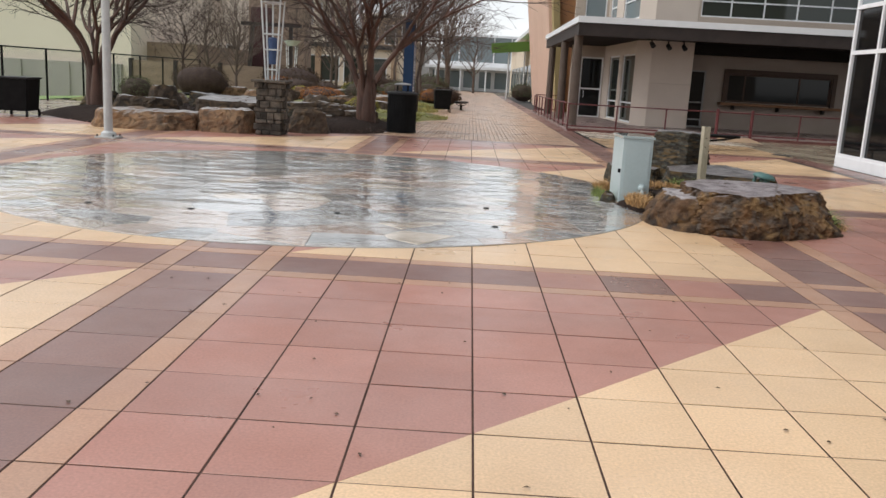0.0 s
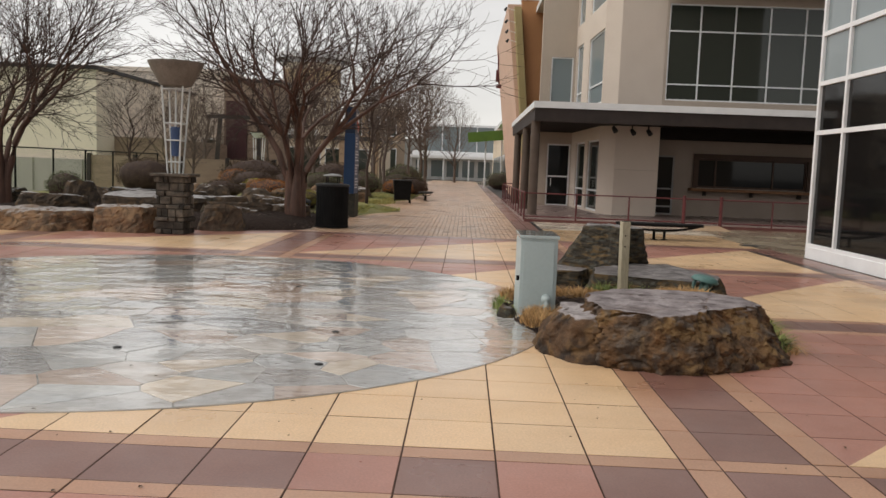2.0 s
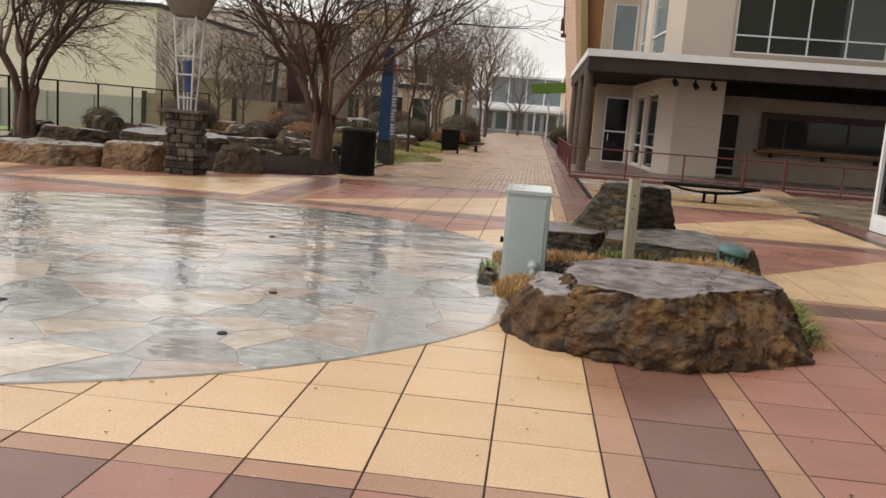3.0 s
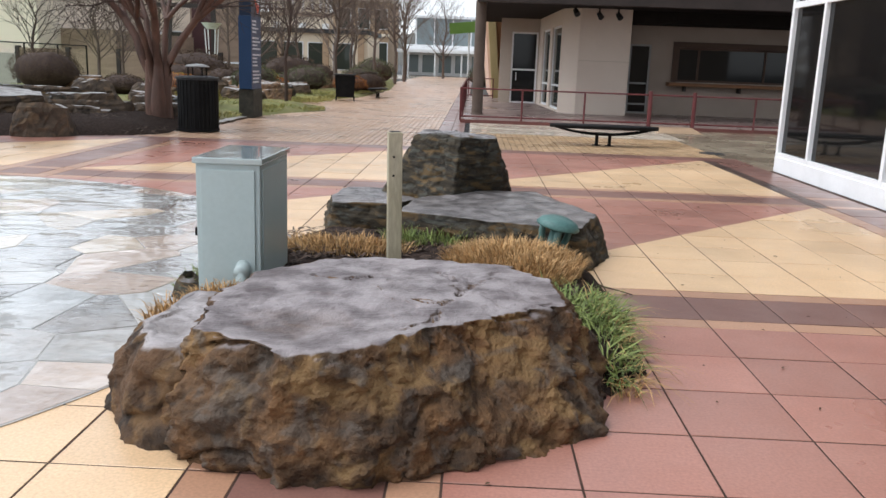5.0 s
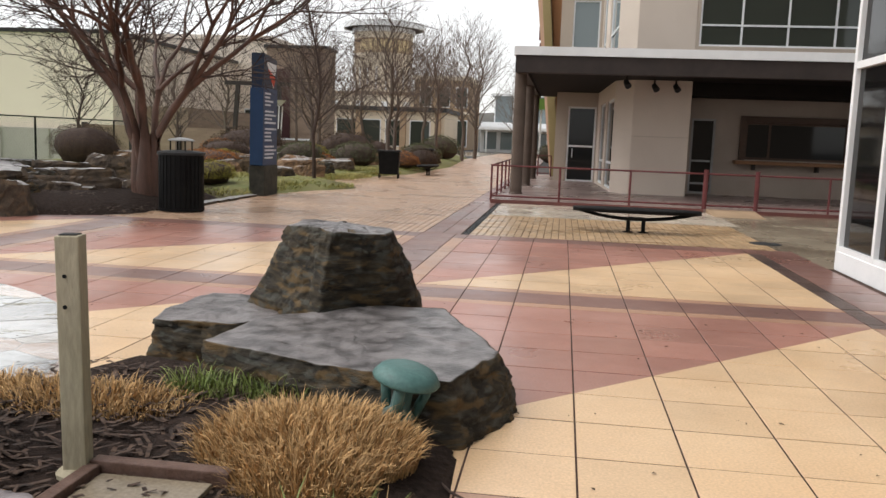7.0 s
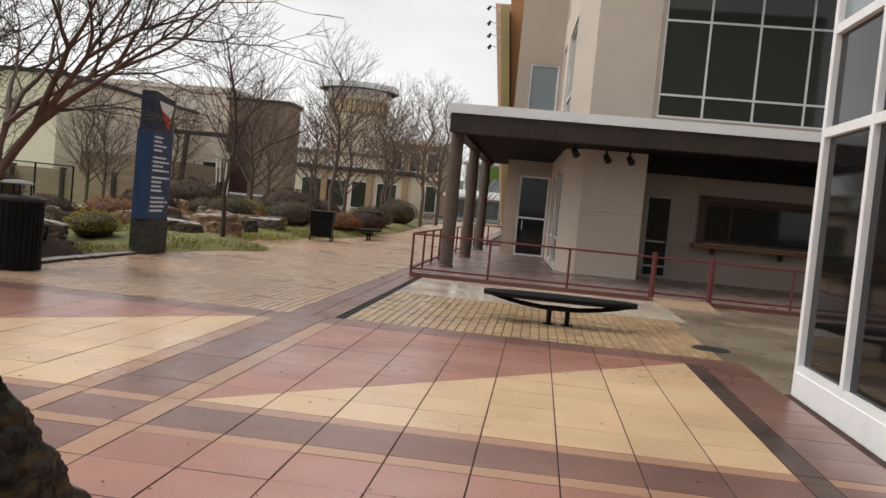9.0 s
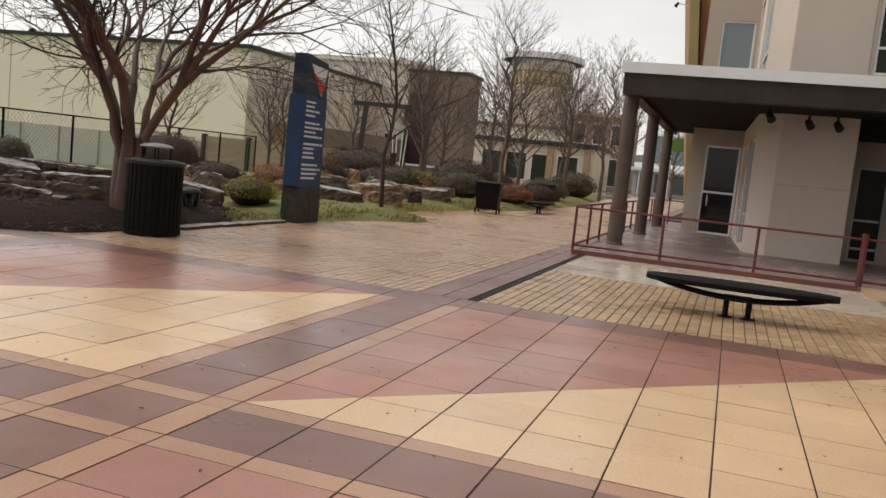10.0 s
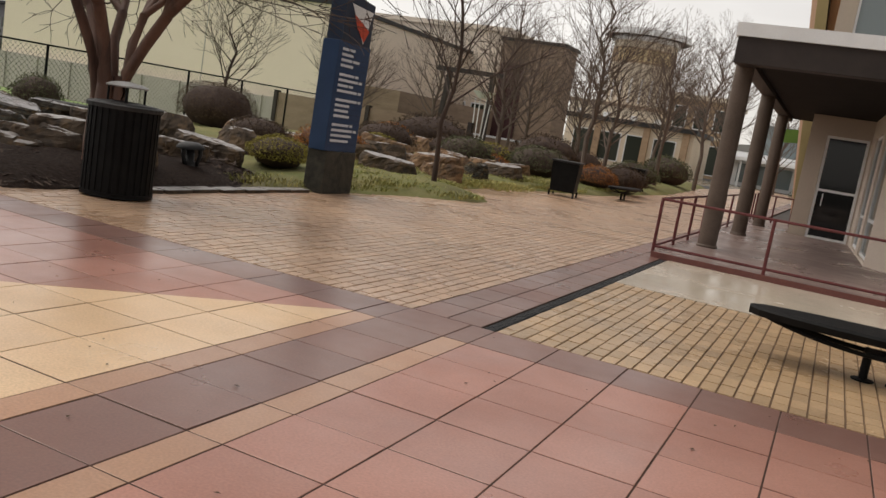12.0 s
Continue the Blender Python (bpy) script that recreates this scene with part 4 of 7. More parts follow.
# ---- boulders ----
def resample(poly, n):
    pts = [Vector((x, y)) for x, y in poly]
    c = sum(pts, Vector((0, 0))) / len(pts)
    out = []
    for k in range(n):
        d = Vector((math.cos(2 * math.pi * k / n), math.sin(2 * math.pi * k / n)))
        best = 0.05
        for i in range(len(pts)):
            a, b = pts[i] - c, pts[(i + 1) % len(pts)] - c
            e = b - a
            den = d.x * e.y - d.y * e.x
            if abs(den) < 1e-9:
                continue
            t = (a.x * e.y - a.y * e.x) / den
            s = (a.x * d.y - a.y * d.x) / den
            if t > 0 and -1e-6 <= s <= 1 + 1e-6:
                best = max(best, t)
        out.append((c.x + d.x * best, c.y + d.y * best))
    return out


def flank_relief(p, strata):
    """Broken rock: swells, split blocks, deep crevices and, where asked, thin ledges."""
    q = p + 0.10 * Vector((noise.noise(p * 3.1), noise.noise(p * 3.1 + Vector((9, 2, 4))), noise.noise(p * 3.1 + Vector((1, 8, 3)))))
    d = 0.8 * noise.noise(p * 1.9) + 0.45 * noise.noise(p * 6.0) + 0.36 * noise.noise(p * 14) + 0.26 * abs(noise.noise(p * 27)) + 0.14 * noise.noise(p * 50)
    d += 0.34 * noise.cell(Vector((q.x * 2.6, q.y * 2.6, q.z * 3.0))) + 0.08 * noise.cell(Vector((q.x * 9, q.y * 9, q.z * 11)))
    d -= 0.35 * max(0.0, 0.05 - abs(noise.noise(q * 2.3))) / 0.05 + 0.12 * max(0.0, 0.08 - abs(noise.noise(q * 7.0))) / 0.08
    if strata:
        layer = math.floor((p.z + 0.05 * noise.noise(p * 2.0) + 0.12 * p.x) * 24)
        d += strata * (noise.noise(Vector((layer * 1.7, p.x * 1.1, p.y * 1.1))) + 0.5 * noise.noise(Vector((layer * 3.3, p.x * 5, p.y * 5))))
    return d


def crack_depth(x, y, line):
    """How deep the top is split near a jagged line."""
    best = 9.0
    for (x1, y1), (x2, y2) in zip(line, line[1:]):
        t = max(0.0, min(1.0, ((x - x1) * (x2 - x1) + (y - y1) * (y2 - y1)) / ((x2 - x1) ** 2 + (y2 - y1) ** 2)))
        best = min(best, math.hypot(x - x1 - t * (x2 - x1), y - y1 - t * (y2 - y1)))
    best += 0.035 * noise.noise((x * 14, y * 14, 3)) + 0.014 * noise.noise((x * 55, y * 55, 7))
    return 0.04 * max(0.0, 1 - abs(best - 0.006) / 0.0065)


def boulder_mesh(base, top, h, rough=0.05, n=72, levels=16, top_rough=0.02, tilt=(0, 0), seed=0, strata=0.0, block=1.1, rings_in=10, cracks=(), soft_edge=0.035, bulge=0.0):
    """A boulder between two outlines, its flanks broken by noise, its top nearly flat."""
    bm = bmesh.new()
    B, T = resample(base, n), resample(top, n)
    cx, cy = sum(p[0] for p in T) / n, sum(p[1] for p in T) / n
    off = Vector((seed * 7.3, seed * 3.1, seed * 1.7))
    rings = []
    for j in range(levels + 1):
        f = j / levels
        ring = []
        for k in range(n):
            x, y = B[k][0] + (T[k][0] - B[k][0]) * f ** block, B[k][1] + (T[k][1] - B[k][1]) * f ** block
            z = -0.05 + (h + 0.05) * f
            p = Vector((x, y, z)) + off
            d = flank_relief(p, strata)
            L = max(0.05, math.hypot(x - cx, y - cy))
            d *= rough * (0.55 if j == levels else 1.0)
            round_ = soft_edge * max(0, (f - 0.8) / 0.2) ** 2 - bulge * math.sin(math.pi * min(1.0, f * 1.15)) * (1 - f)
            x += (x - cx) / L * (d - round_)
            y += (y - cy) / L * (d - round_)
            if j == levels:
                z += tilt[0] * (x - cx) + tilt[1] * (y - cy) + noise.noise(p * 4) * top_rough
            elif f > 0.5:
                z += (tilt[0] * (x - cx) + tilt[1] * (y - cy)) * (f - 0.5) * 2
            ring.append(bm.verts.new((x, y, z)))
        rings.append(ring)
    last = rings[-1]
    for q in range(1, rings_in):
        f = 1 - q / rings_in
        ring = []
        for k in range(n):
            v = last[k].co
            x, y = cx + (v.x - cx) * f, cy + (v.y - cy) * f
            p = Vector((x, y, 0)) + off
            s = noise.noise(p * 1.8) + noise.noise(p * 5) * 0.5 + 0.35 * noise.noise(p * 13) + 0.2 * noise.noise(p * 29)
            step = math.floor((noise.noise(p * 1.3) + 0.12 * noise.noise(p * 11)) * 3.2) * 0.45
            z = h + tilt[0] * (x - cx) + tilt[1] * (y - cy) + (s + step) * top_rough * min(1, q * 5 / rings_in)
            for line in cracks:
                z -= crack_depth(x, y, line)
            ring.append(bm.verts.new((x, y, z)))
        rings.append(ring)
    for a, b in zip(rings, rings[1:]):
        for k in range(n):
            bm.faces.new((a[k], a[(k + 1) % n], b[(k + 1) % n], b[k]))
    bm.faces.new(rings[-1])
    return bm


def boulder(base, top, h, material, label, group="", z=0.0, smooth=False, **kw):
    bm = boulder_mesh(base, top, h, **kw)
    if z:
        placed(bm, pose(0, 0, z))
    return tagged(part("boulder", bm, material, smooth=smooth), label, "boulder", group)


def round_boulder(x, y, w, d, h, material, label, group, turn=0.0, z=0.0, seed=0, slab=False):
    rnd = random.Random(seed)
    c, s = math.cos(radians(turn)), math.sin(radians(turn))
    def ring(f):
        out = []
        for k in range(9):
            a = 2 * math.pi * k / 9
            r = f * rnd.uniform(0.85, 1.12)
            px, py = w / 2 * r * math.cos(a), d / 2 * r * math.sin(a)
            out.append((x + px * c - py * s, y + px * s + py * c))
        return out
    return boulder(ring(1.0), ring(0.9 if slab else 0.62), h, material, label, group, z, rough=0.05 * min(1.5, w), n=40, levels=9, top_rough=0.03 if slab else 0.06, tilt=(rnd.uniform(-0.1, 0.1), rnd.uniform(-0.1, 0.1)), seed=seed)


def mound(name, poly, top, material, label, category, step=0.14, rough=0.03, edge=0.5, seed=0):
    """A low bed of soil inside an outline, highest away from its edge."""
    def inside(x, y):
        c = False
        for i in range(len(poly)):
            (x1, y1), (x2, y2) = poly[i], poly[(i + 1) % len(poly)]
            if (y1 > y) != (y2 > y) and x < (x2 - x1) * (y - y1) / (y2 - y1) + x1:
                c = not c
        return c
    def dist(x, y):
        best = 9.0
        for i in range(len(poly)):
            (x1, y1), (x2, y2) = poly[i], poly[(i + 1) % len(poly)]
            t = max(0, min(1, ((x - x1) * (x2 - x1) + (y - y1) * (y2 - y1)) / max(1e-6, (x2 - x1) ** 2 + (y2 - y1) ** 2)))
            best = min(best, math.hypot(x - x1 - t * (x2 - x1), y - y1 - t * (y2 - y1)))
        return best
    x0, x1 = min(p[0] for p in poly), max(p[0] for p in poly)
    y0, y1 = min(p[1] for p in poly), max(p[1] for p in poly)
    nx, ny = int((x1 - x0) / step) + 2, int((y1 - y0) / step) + 2
    index, vs, fs = {}, [], []
    for j in range(ny):
        for i in range(nx):
            x, y = x0 + (i - 0.5) * step, y0 + (j - 0.5) * step
            d = dist(x, y) * (1 if inside(x, y) else -1)
            if d < -step:
                continue
            f = max(-0.2, min(1.0, d / edge))
            z = 0.015 + top * (f * (2 - f) if f > 0 else 0.0) + 0.9 * min(0.0, d) + rough * (noise.noise((x * 1.5, y * 1.5, seed)) + 0.6 * noise.noise((x * 5, y * 5, seed)) + 0.35 * noise.noise((x * 13, y * 13, seed))) * max(0.0, f)
            index[i, j] = len(vs)
            vs.append((x, y, z))
    for (i, j), a in index.items():
        q = [index.get((i + 1, j)), index.get((i + 1, j + 1)), index.get((i, j + 1))]
        if None not in q:
            fs.append((a, *q))
    return structure(part_data(name, vs, fs, material, smooth=True), label, category)


# ---- grass and leaves ----
def blades(name, patches, material, label, height, width, count, lean=0.5, seed=1, arch=0.25):
    """Thin bent blades scattered over ellipses (x, y, rx, ry, z)."""
    rnd = random.Random(seed)
    vs, fs = [], []
    total = sum(p[2] * p[3] for p in patches)
    for x, y, rx, ry, z in patches:
        for _ in range(int(count * rx * ry / total)):
            r, a = math.sqrt(rnd.random()), rnd.uniform(0, 2 * math.pi)
            px, py = x + rx * r * math.cos(a), y + ry * r * math.sin(a)
            h = height * rnd.uniform(0.45, 1.15) * (1 - 0.45 * r * r)
            d = rnd.uniform(0, 2 * math.pi)
            lx, ly = math.cos(d) * lean * h * rnd.random() + (px - x) / rx * lean * h * 0.5, math.sin(d) * lean * h * rnd.random() + (py - y) / ry * lean * h * 0.5
            wx, wy = math.cos(d + 1.57) * width / 2, math.sin(d + 1.57) * width / 2
            zz = z + 0.02 * noise.noise((px * 3, py * 3, 0)) - 0.02
            k = len(vs)
            drop = arch * h * rnd.random()
            for f, w, dz in ((0, 1, 0), (0.45, 0.85, 0), (0.8, 0.55, -drop * 0.3)):
                vs.append((px + lx * f * f + wx * w, py + ly * f * f + wy * w, zz + h * f + dz))
                vs.append((px + lx * f * f - wx * w, py + ly * f * f - wy * w, zz + h * f + dz))
            vs.append((px + lx * 1.15, py + ly * 1.15, zz + h * 0.98 - drop))
            fs += [(k, k + 1, k + 3, k + 2), (k + 2, k + 3, k + 5, k + 4), (k + 4, k + 5, k + 6)]
    return tagged(part_data(name, vs, fs, material), label, "grass", "", "stuff")


def leaf_cloud(rx, ry, rz, n, size, seed, flat_bottom=True):
    """Small leaf faces on and under the skin of a bushy outline."""
    rnd = random.Random(seed)
    vs, fs = [], []
    while len(fs) < n:
        v = Vector((rnd.gauss(0, 1), rnd.gauss(0, 1), rnd.gauss(0, 1))).normalized()
        if flat_bottom and v.z < -0.35:
            continue
        bump_ = 1 + 0.16 * noise.noise(v * 2.2 + Vector((seed, 0, 0))) + 0.09 * noise.noise(v * 6 + Vector((0, seed, 0)))
        r = bump_ * (1 - 0.28 * rnd.random() ** 2)
        p = Vector((v.x * rx * r, v.y * ry * r, rz * 0.85 + v.z * rz * r))
        u = Vector((rnd.gauss(0, 1), rnd.gauss(0, 1), rnd.gauss(0, 1))).normalized()
        w = u.cross(v + Vector((rnd.uniform(-0.7, 0.7), rnd.uniform(-0.7, 0.7), rnd.uniform(-0.7, 0.7)))).normalized()
        s = size * rnd.uniform(0.6, 1.3)
        k = len(vs)
        vs += [tuple(p - u * s), tuple(p + w * s * 0.4), tuple(p + u * s), tuple(p - w * s * 0.4)]
        fs.append((k, k + 1, k + 2, k + 3))
    return vs, fs


def shrub(x, y, z, rx, rz, material, label, seed, n=1400, size=0.05, group="garden shrubs", ry=None):
    ry = ry or rx
    s = thing("shrub", label, "shrub", group, (x, y, z))
    core = bmesh.new()
    bmesh.ops.create_icosphere(core, subdivisions=3, radius=1)
    for v in core.verts:
        d = v.co.normalized()
        r = 0.84 * (1 + 0.14 * noise.noise(d * 2.2 + Vector((seed, 0, 0))))
        v.co = Vector((d.x * rx * r, d.y * ry * r, max(0.0, rz * 0.85 + d.z * rz * r)))
    part("core", core, TWIG, s, smooth=True)
    vs, fs = leaf_cloud(rx, ry, rz, int(n * 2.2), size * 0.6, seed)
    part_data("foliage", vs, fs, material, s)
    return s


# ---- bare trees ----
def grow(segs, p, d, length, r, depth, rnd, spread, up, twist=0.25):
    """Adds a limb and its forks to segs as (points, start radius, end radius)."""
    pts = [p.copy()]
    steps = 4 if depth > 1 else 3
    q, dd = p.copy(), d.copy()
    for _ in range(steps):
        dd = (dd + Vector((rnd.gauss(0, 1), rnd.gauss(0, 1), rnd.gauss(0, 0.6))) * twist * 0.35 + Vector((0, 0, up * 0.12))).normalized()
        q = q + dd * (length / steps)
        pts.append(q.copy())
    r1 = r * (0.62 if depth else 0.3)
    segs.append((pts, r, r1))
    if depth <= 0:
        return
    kids = 2 if rnd.random() < 0.55 else 3
    a0 = rnd.uniform(0, 2 * math.pi)
    side = dd.cross(Vector((0.3, 0.2, 1))).normalized()
    for i in range(kids):
        ang = spread * rnd.uniform(0.55, 1.25)
        rot = Matrix.Rotation(a0 + 2 * math.pi * i / kids + rnd.uniform(-0.4, 0.4), 3, dd)
        nd = (dd * math.cos(ang) + (rot @ side) * math.sin(ang)).normalized()
        grow(segs, q, nd, length * rnd.uniform(0.62, 0.88), r1 * rnd.uniform(0.82, 1.0), depth - 1, rnd, spread, up, twist)
    if depth >= 2:
        for f in (1, 2, 3):
            if f < len(pts) and rnd.random() < 0.65:
                rot = Matrix.Rotation(rnd.uniform(0, 6.28), 3, dd)
                nd = (dd * 0.6 + (rot @ side) * 0.8).normalized()
                grow(segs, pts[f], nd, length * rnd.uniform(0.45, 0.7), r1 * 0.5, max(0, depth - 2), rnd, spread, up, twist)


def limbs_mesh(segs, low=0.0, high=99.0):
    vs, fs = [], []
    for pts, r0, r1 in segs:
        if not (low <= r0 < high):
            continue
        r0, r1 = max(r0, 0.0055), max(r1, 0.0035)
        n = 9 if r0 > 0.06 else 6 if r0 > 0.03 else 4 if r0 > 0.012 else 3
        base = len(vs)
        for i, p in enumerate(pts):
            d = (pts[min(i + 1, len(pts) - 1)] - pts[max(i - 1, 0)]).normalized()
            u = d.cross(Vector((0, 0, 1)) if abs(d.z) < 0.95 else Vector((1, 0, 0))).normalized()
            w = d.cross(u)
            r = r0 + (r1 - r0) * i / (len(pts) - 1)
            for k in range(n):
                a = 2 * math.pi * k / n
                rr = r * (1 + (0.12 * math.sin(3 * a + p.z * 4) if n > 6 else 0))
                vs.append(tuple(p + (u * math.cos(a) + w * math.sin(a)) * rr))
        for i in range(len(pts) - 1):
            for k in range(n):
                a, b = base + i * n + k, base + i * n + (k + 1) % n
                fs.append((a, b, b + n, a + n))
    return vs, fs


def vase_tree(x, y, z, seed, label, stems=7, reach=1.0):
    """A many-stemmed tree with smooth reddish bark that opens like a vase."""
    rnd = random.Random(seed)
    t = thing("bare_tree", label, "tree", "bare vase-shaped trees", (x, y, z))
    segs = []
    for i in range(stems):
        a = 2 * math.pi * i / stems + rnd.uniform(-0.3, 0.3)
        out = Vector((math.cos(a), math.sin(a), 0))
        r = rnd.uniform(0.075, 0.11)
        q = out * rnd.uniform(0.06, 0.16)
        pts = [q + Vector((0, 0, -0.1))]
        lean_ = rnd.uniform(0.10, 0.26) * (1.0 if i % 3 else 1.6) * reach
        for k in range(1, 6):
            f = k / 5
            pts.append(q + out * (lean_ * 2.0 * f ** 2.6) + Vector((rnd.gauss(0, 0.02), rnd.gauss(0, 0.02), 2.0 * f)))
        segs.append((pts, r, r * 0.72))
        d = (pts[-1] - pts[-2]).normalized()
        for _ in range(3):
            nd = (d + Vector((rnd.gauss(0, 0.3), rnd.gauss(0, 0.3), 0)) + out * 0.26 * reach).normalized()
            grow(segs, pts[-1], nd, rnd.uniform(1.2, 1.6), r * 0.66, 5, rnd, 0.40, 0.10, 0.34)
    for i in range(4):
        a = i * 1.7
        segs.append(([Vector((0.09 * math.cos(a) * (1 + 0.3 * k), 0.09 * math.sin(a) * (1 + 0.3 * k), -0.1 + 0.42 * k)) for k in range(4)], 0.19, 0.09))
    part_data("trunk", *limbs_mesh(segs, 0.03), BARK, t, smooth=True)
    tagged(part_data("crown", *limbs_mesh(segs, 0.0, 0.03), TWIG, t, "dense fine bare twigs"), kind="")
    return t


def slim_tree(x, y, z, seed, label, height=6.0, r=0.07, depth=3, first=0.28, group="slim bare trees", twig=None):
    """A single straight leader with rising side limbs."""
    rnd = random.Random(seed)
    t = thing("bare_tree", label, "tree", group, (x, y, z))
    segs = []
    pts = [Vector((0.03 * rnd.gauss(0, 1) * i, 0.03 * rnd.gauss(0, 1) * i, -0.1 + (height + 0.1) * i / 9)) for i in range(10)]
    segs.append((pts, r, 0.008))
    n = int(height * 5)
    for i in range(n):
        f = first + (0.97 - first) * i / n
        k = f * 9
        p = pts[int(k)].lerp(pts[min(9, int(k) + 1)], k - int(k))
        a = i * 2.4 + rnd.uniform(-0.5, 0.5)
        d = Vector((math.cos(a) * 0.8, math.sin(a) * 0.8, 0.75)).normalized()
        grow(segs, p, d, height * 0.19 * (1.15 - f) + 0.22, r * 0.36 * (1.1 - f) + 0.004, depth - 1 if f > 0.75 else depth, rnd, 0.42, 0.35, 0.22)
    part_data("trunk", *limbs_mesh(segs, r * 0.6), twig or TWIG, t, smooth=True)
    part_data("crown", *limbs_mesh(segs, 0.0, r * 0.6), twig or TWIG, t, "thin bare branches")
    return t


def pine(x, y, z, h, seed):
    rnd = random.Random(seed)
    t = thing("pine_tree", "dark evergreen tree far beyond the field", "tree", "far evergreens", (x, y, z))
    part("trunk", cyl(0, 0, 0, h * 0.9, h * 0.025, h * 0.006, 8), TWIG, t)
    vs, fs = [], []
    for _ in range(2200):
        f = rnd.random() ** 0.8
        r = h * 0.25 * (1 - f) ** 0.7 * rnd.uniform(0.3, 1.1) * (1 + 0.4 * math.sin(f * 34))
        a = rnd.uniform(0, 6.28)
        p = Vector((r * math.cos(a), r * math.sin(a), h * (0.12 + 0.88 * f)))
        s = h * 0.022
        u = Vector((rnd.gauss(0, 1), rnd.gauss(0, 1), rnd.gauss(0, 0.6))).normalized() * s
        w = Vector((rnd.gauss(0, 1), rnd.gauss(0, 1), rnd.gauss(0, 0.6))).normalized() * s
        k = len(vs)
        vs += [tuple(p - u), tuple(p + w), tuple(p + u)]
        fs.append((k, k + 1, k + 2))
    part_data("crown", vs, fs, PINE, t)


# ---- rockery with the utility box ----
def rockery():
    mound("mulch_bed", [(2.1, 11.4), (2.36, 10.5), (2.8, 9.9), (4.4, 10.2), (4.72, 10.6), (4.78, 11.6), (4.72, 12.7), (4.4, 13.6), (3.2, 13.8), (2.5, 13.9), (2.12, 12.9)], 0.10, MULCH, "dark wet mulch bed between boulders", "garden bed", 0.06, 0.03, 0.35)
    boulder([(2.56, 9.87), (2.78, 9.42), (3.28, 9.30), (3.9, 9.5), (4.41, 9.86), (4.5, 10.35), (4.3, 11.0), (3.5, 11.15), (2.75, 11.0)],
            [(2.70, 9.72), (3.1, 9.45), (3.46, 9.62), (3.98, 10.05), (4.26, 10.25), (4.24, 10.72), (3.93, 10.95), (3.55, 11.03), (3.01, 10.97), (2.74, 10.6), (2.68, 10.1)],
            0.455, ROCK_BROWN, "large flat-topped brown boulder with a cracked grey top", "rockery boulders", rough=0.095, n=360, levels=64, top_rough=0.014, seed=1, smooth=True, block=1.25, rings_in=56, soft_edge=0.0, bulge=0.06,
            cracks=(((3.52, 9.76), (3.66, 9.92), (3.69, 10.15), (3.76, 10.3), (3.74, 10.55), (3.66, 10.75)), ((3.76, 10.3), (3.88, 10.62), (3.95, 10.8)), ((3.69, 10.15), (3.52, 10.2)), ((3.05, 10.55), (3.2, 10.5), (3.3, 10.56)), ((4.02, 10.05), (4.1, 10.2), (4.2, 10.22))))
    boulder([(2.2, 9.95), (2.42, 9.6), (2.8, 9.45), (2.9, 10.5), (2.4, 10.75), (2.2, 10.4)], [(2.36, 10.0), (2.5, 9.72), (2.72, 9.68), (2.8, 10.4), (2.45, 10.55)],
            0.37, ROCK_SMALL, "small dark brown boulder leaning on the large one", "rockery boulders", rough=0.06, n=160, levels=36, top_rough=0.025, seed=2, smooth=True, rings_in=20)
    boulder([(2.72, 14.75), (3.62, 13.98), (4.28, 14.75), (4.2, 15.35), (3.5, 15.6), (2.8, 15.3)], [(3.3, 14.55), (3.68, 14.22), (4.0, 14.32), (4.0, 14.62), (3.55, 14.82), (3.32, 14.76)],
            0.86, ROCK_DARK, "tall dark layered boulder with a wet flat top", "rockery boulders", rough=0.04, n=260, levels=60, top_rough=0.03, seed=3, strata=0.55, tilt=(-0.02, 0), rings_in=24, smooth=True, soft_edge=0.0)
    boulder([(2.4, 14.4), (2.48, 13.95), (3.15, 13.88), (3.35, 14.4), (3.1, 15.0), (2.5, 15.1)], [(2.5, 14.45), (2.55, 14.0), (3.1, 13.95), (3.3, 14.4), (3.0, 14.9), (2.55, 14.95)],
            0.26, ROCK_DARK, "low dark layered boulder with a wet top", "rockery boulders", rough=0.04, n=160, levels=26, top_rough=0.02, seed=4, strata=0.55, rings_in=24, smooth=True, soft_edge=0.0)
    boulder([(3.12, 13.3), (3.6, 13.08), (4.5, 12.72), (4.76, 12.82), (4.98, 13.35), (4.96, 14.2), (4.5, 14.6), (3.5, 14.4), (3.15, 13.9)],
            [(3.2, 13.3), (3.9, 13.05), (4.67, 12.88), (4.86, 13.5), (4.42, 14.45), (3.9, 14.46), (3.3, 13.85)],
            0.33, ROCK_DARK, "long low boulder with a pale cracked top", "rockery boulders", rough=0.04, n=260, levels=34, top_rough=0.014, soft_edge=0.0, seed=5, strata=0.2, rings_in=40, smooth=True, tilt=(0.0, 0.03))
    blades("dry_grass", [(4.12, 12.35, 0.48, 0.42, 0.10), (4.2, 12.0, 0.28, 0.25, 0.08)], STRAW, "cropped dry straw-coloured grass clump", 0.25, 0.008, 9500, 0.6, 11, 0.25)
    blades("dry_grass", [(2.85, 12.75, 0.55, 0.28, 0.09), (2.35, 11.2, 0.18, 0.24, 0.10), (2.25, 10.75, 0.15, 0.2, 0.12), (2.2, 12.9, 0.2, 0.3, 0.05)], STRAW, "low dry brown grass beside the utility box", 0.17, 0.008, 4200, 0.7, 12, 0.35)
    blades("green_grass", [(4.50, 11.35, 0.22, 0.50, 0.05), (4.52, 10.8, 0.13, 0.45, 0.02), (4.33, 11.35, 0.2, 0.3, 0.08)], GREEN, "long green grass spilling onto the paving", 0.22, 0.012, 1900, 1.5, 13, 1.1)
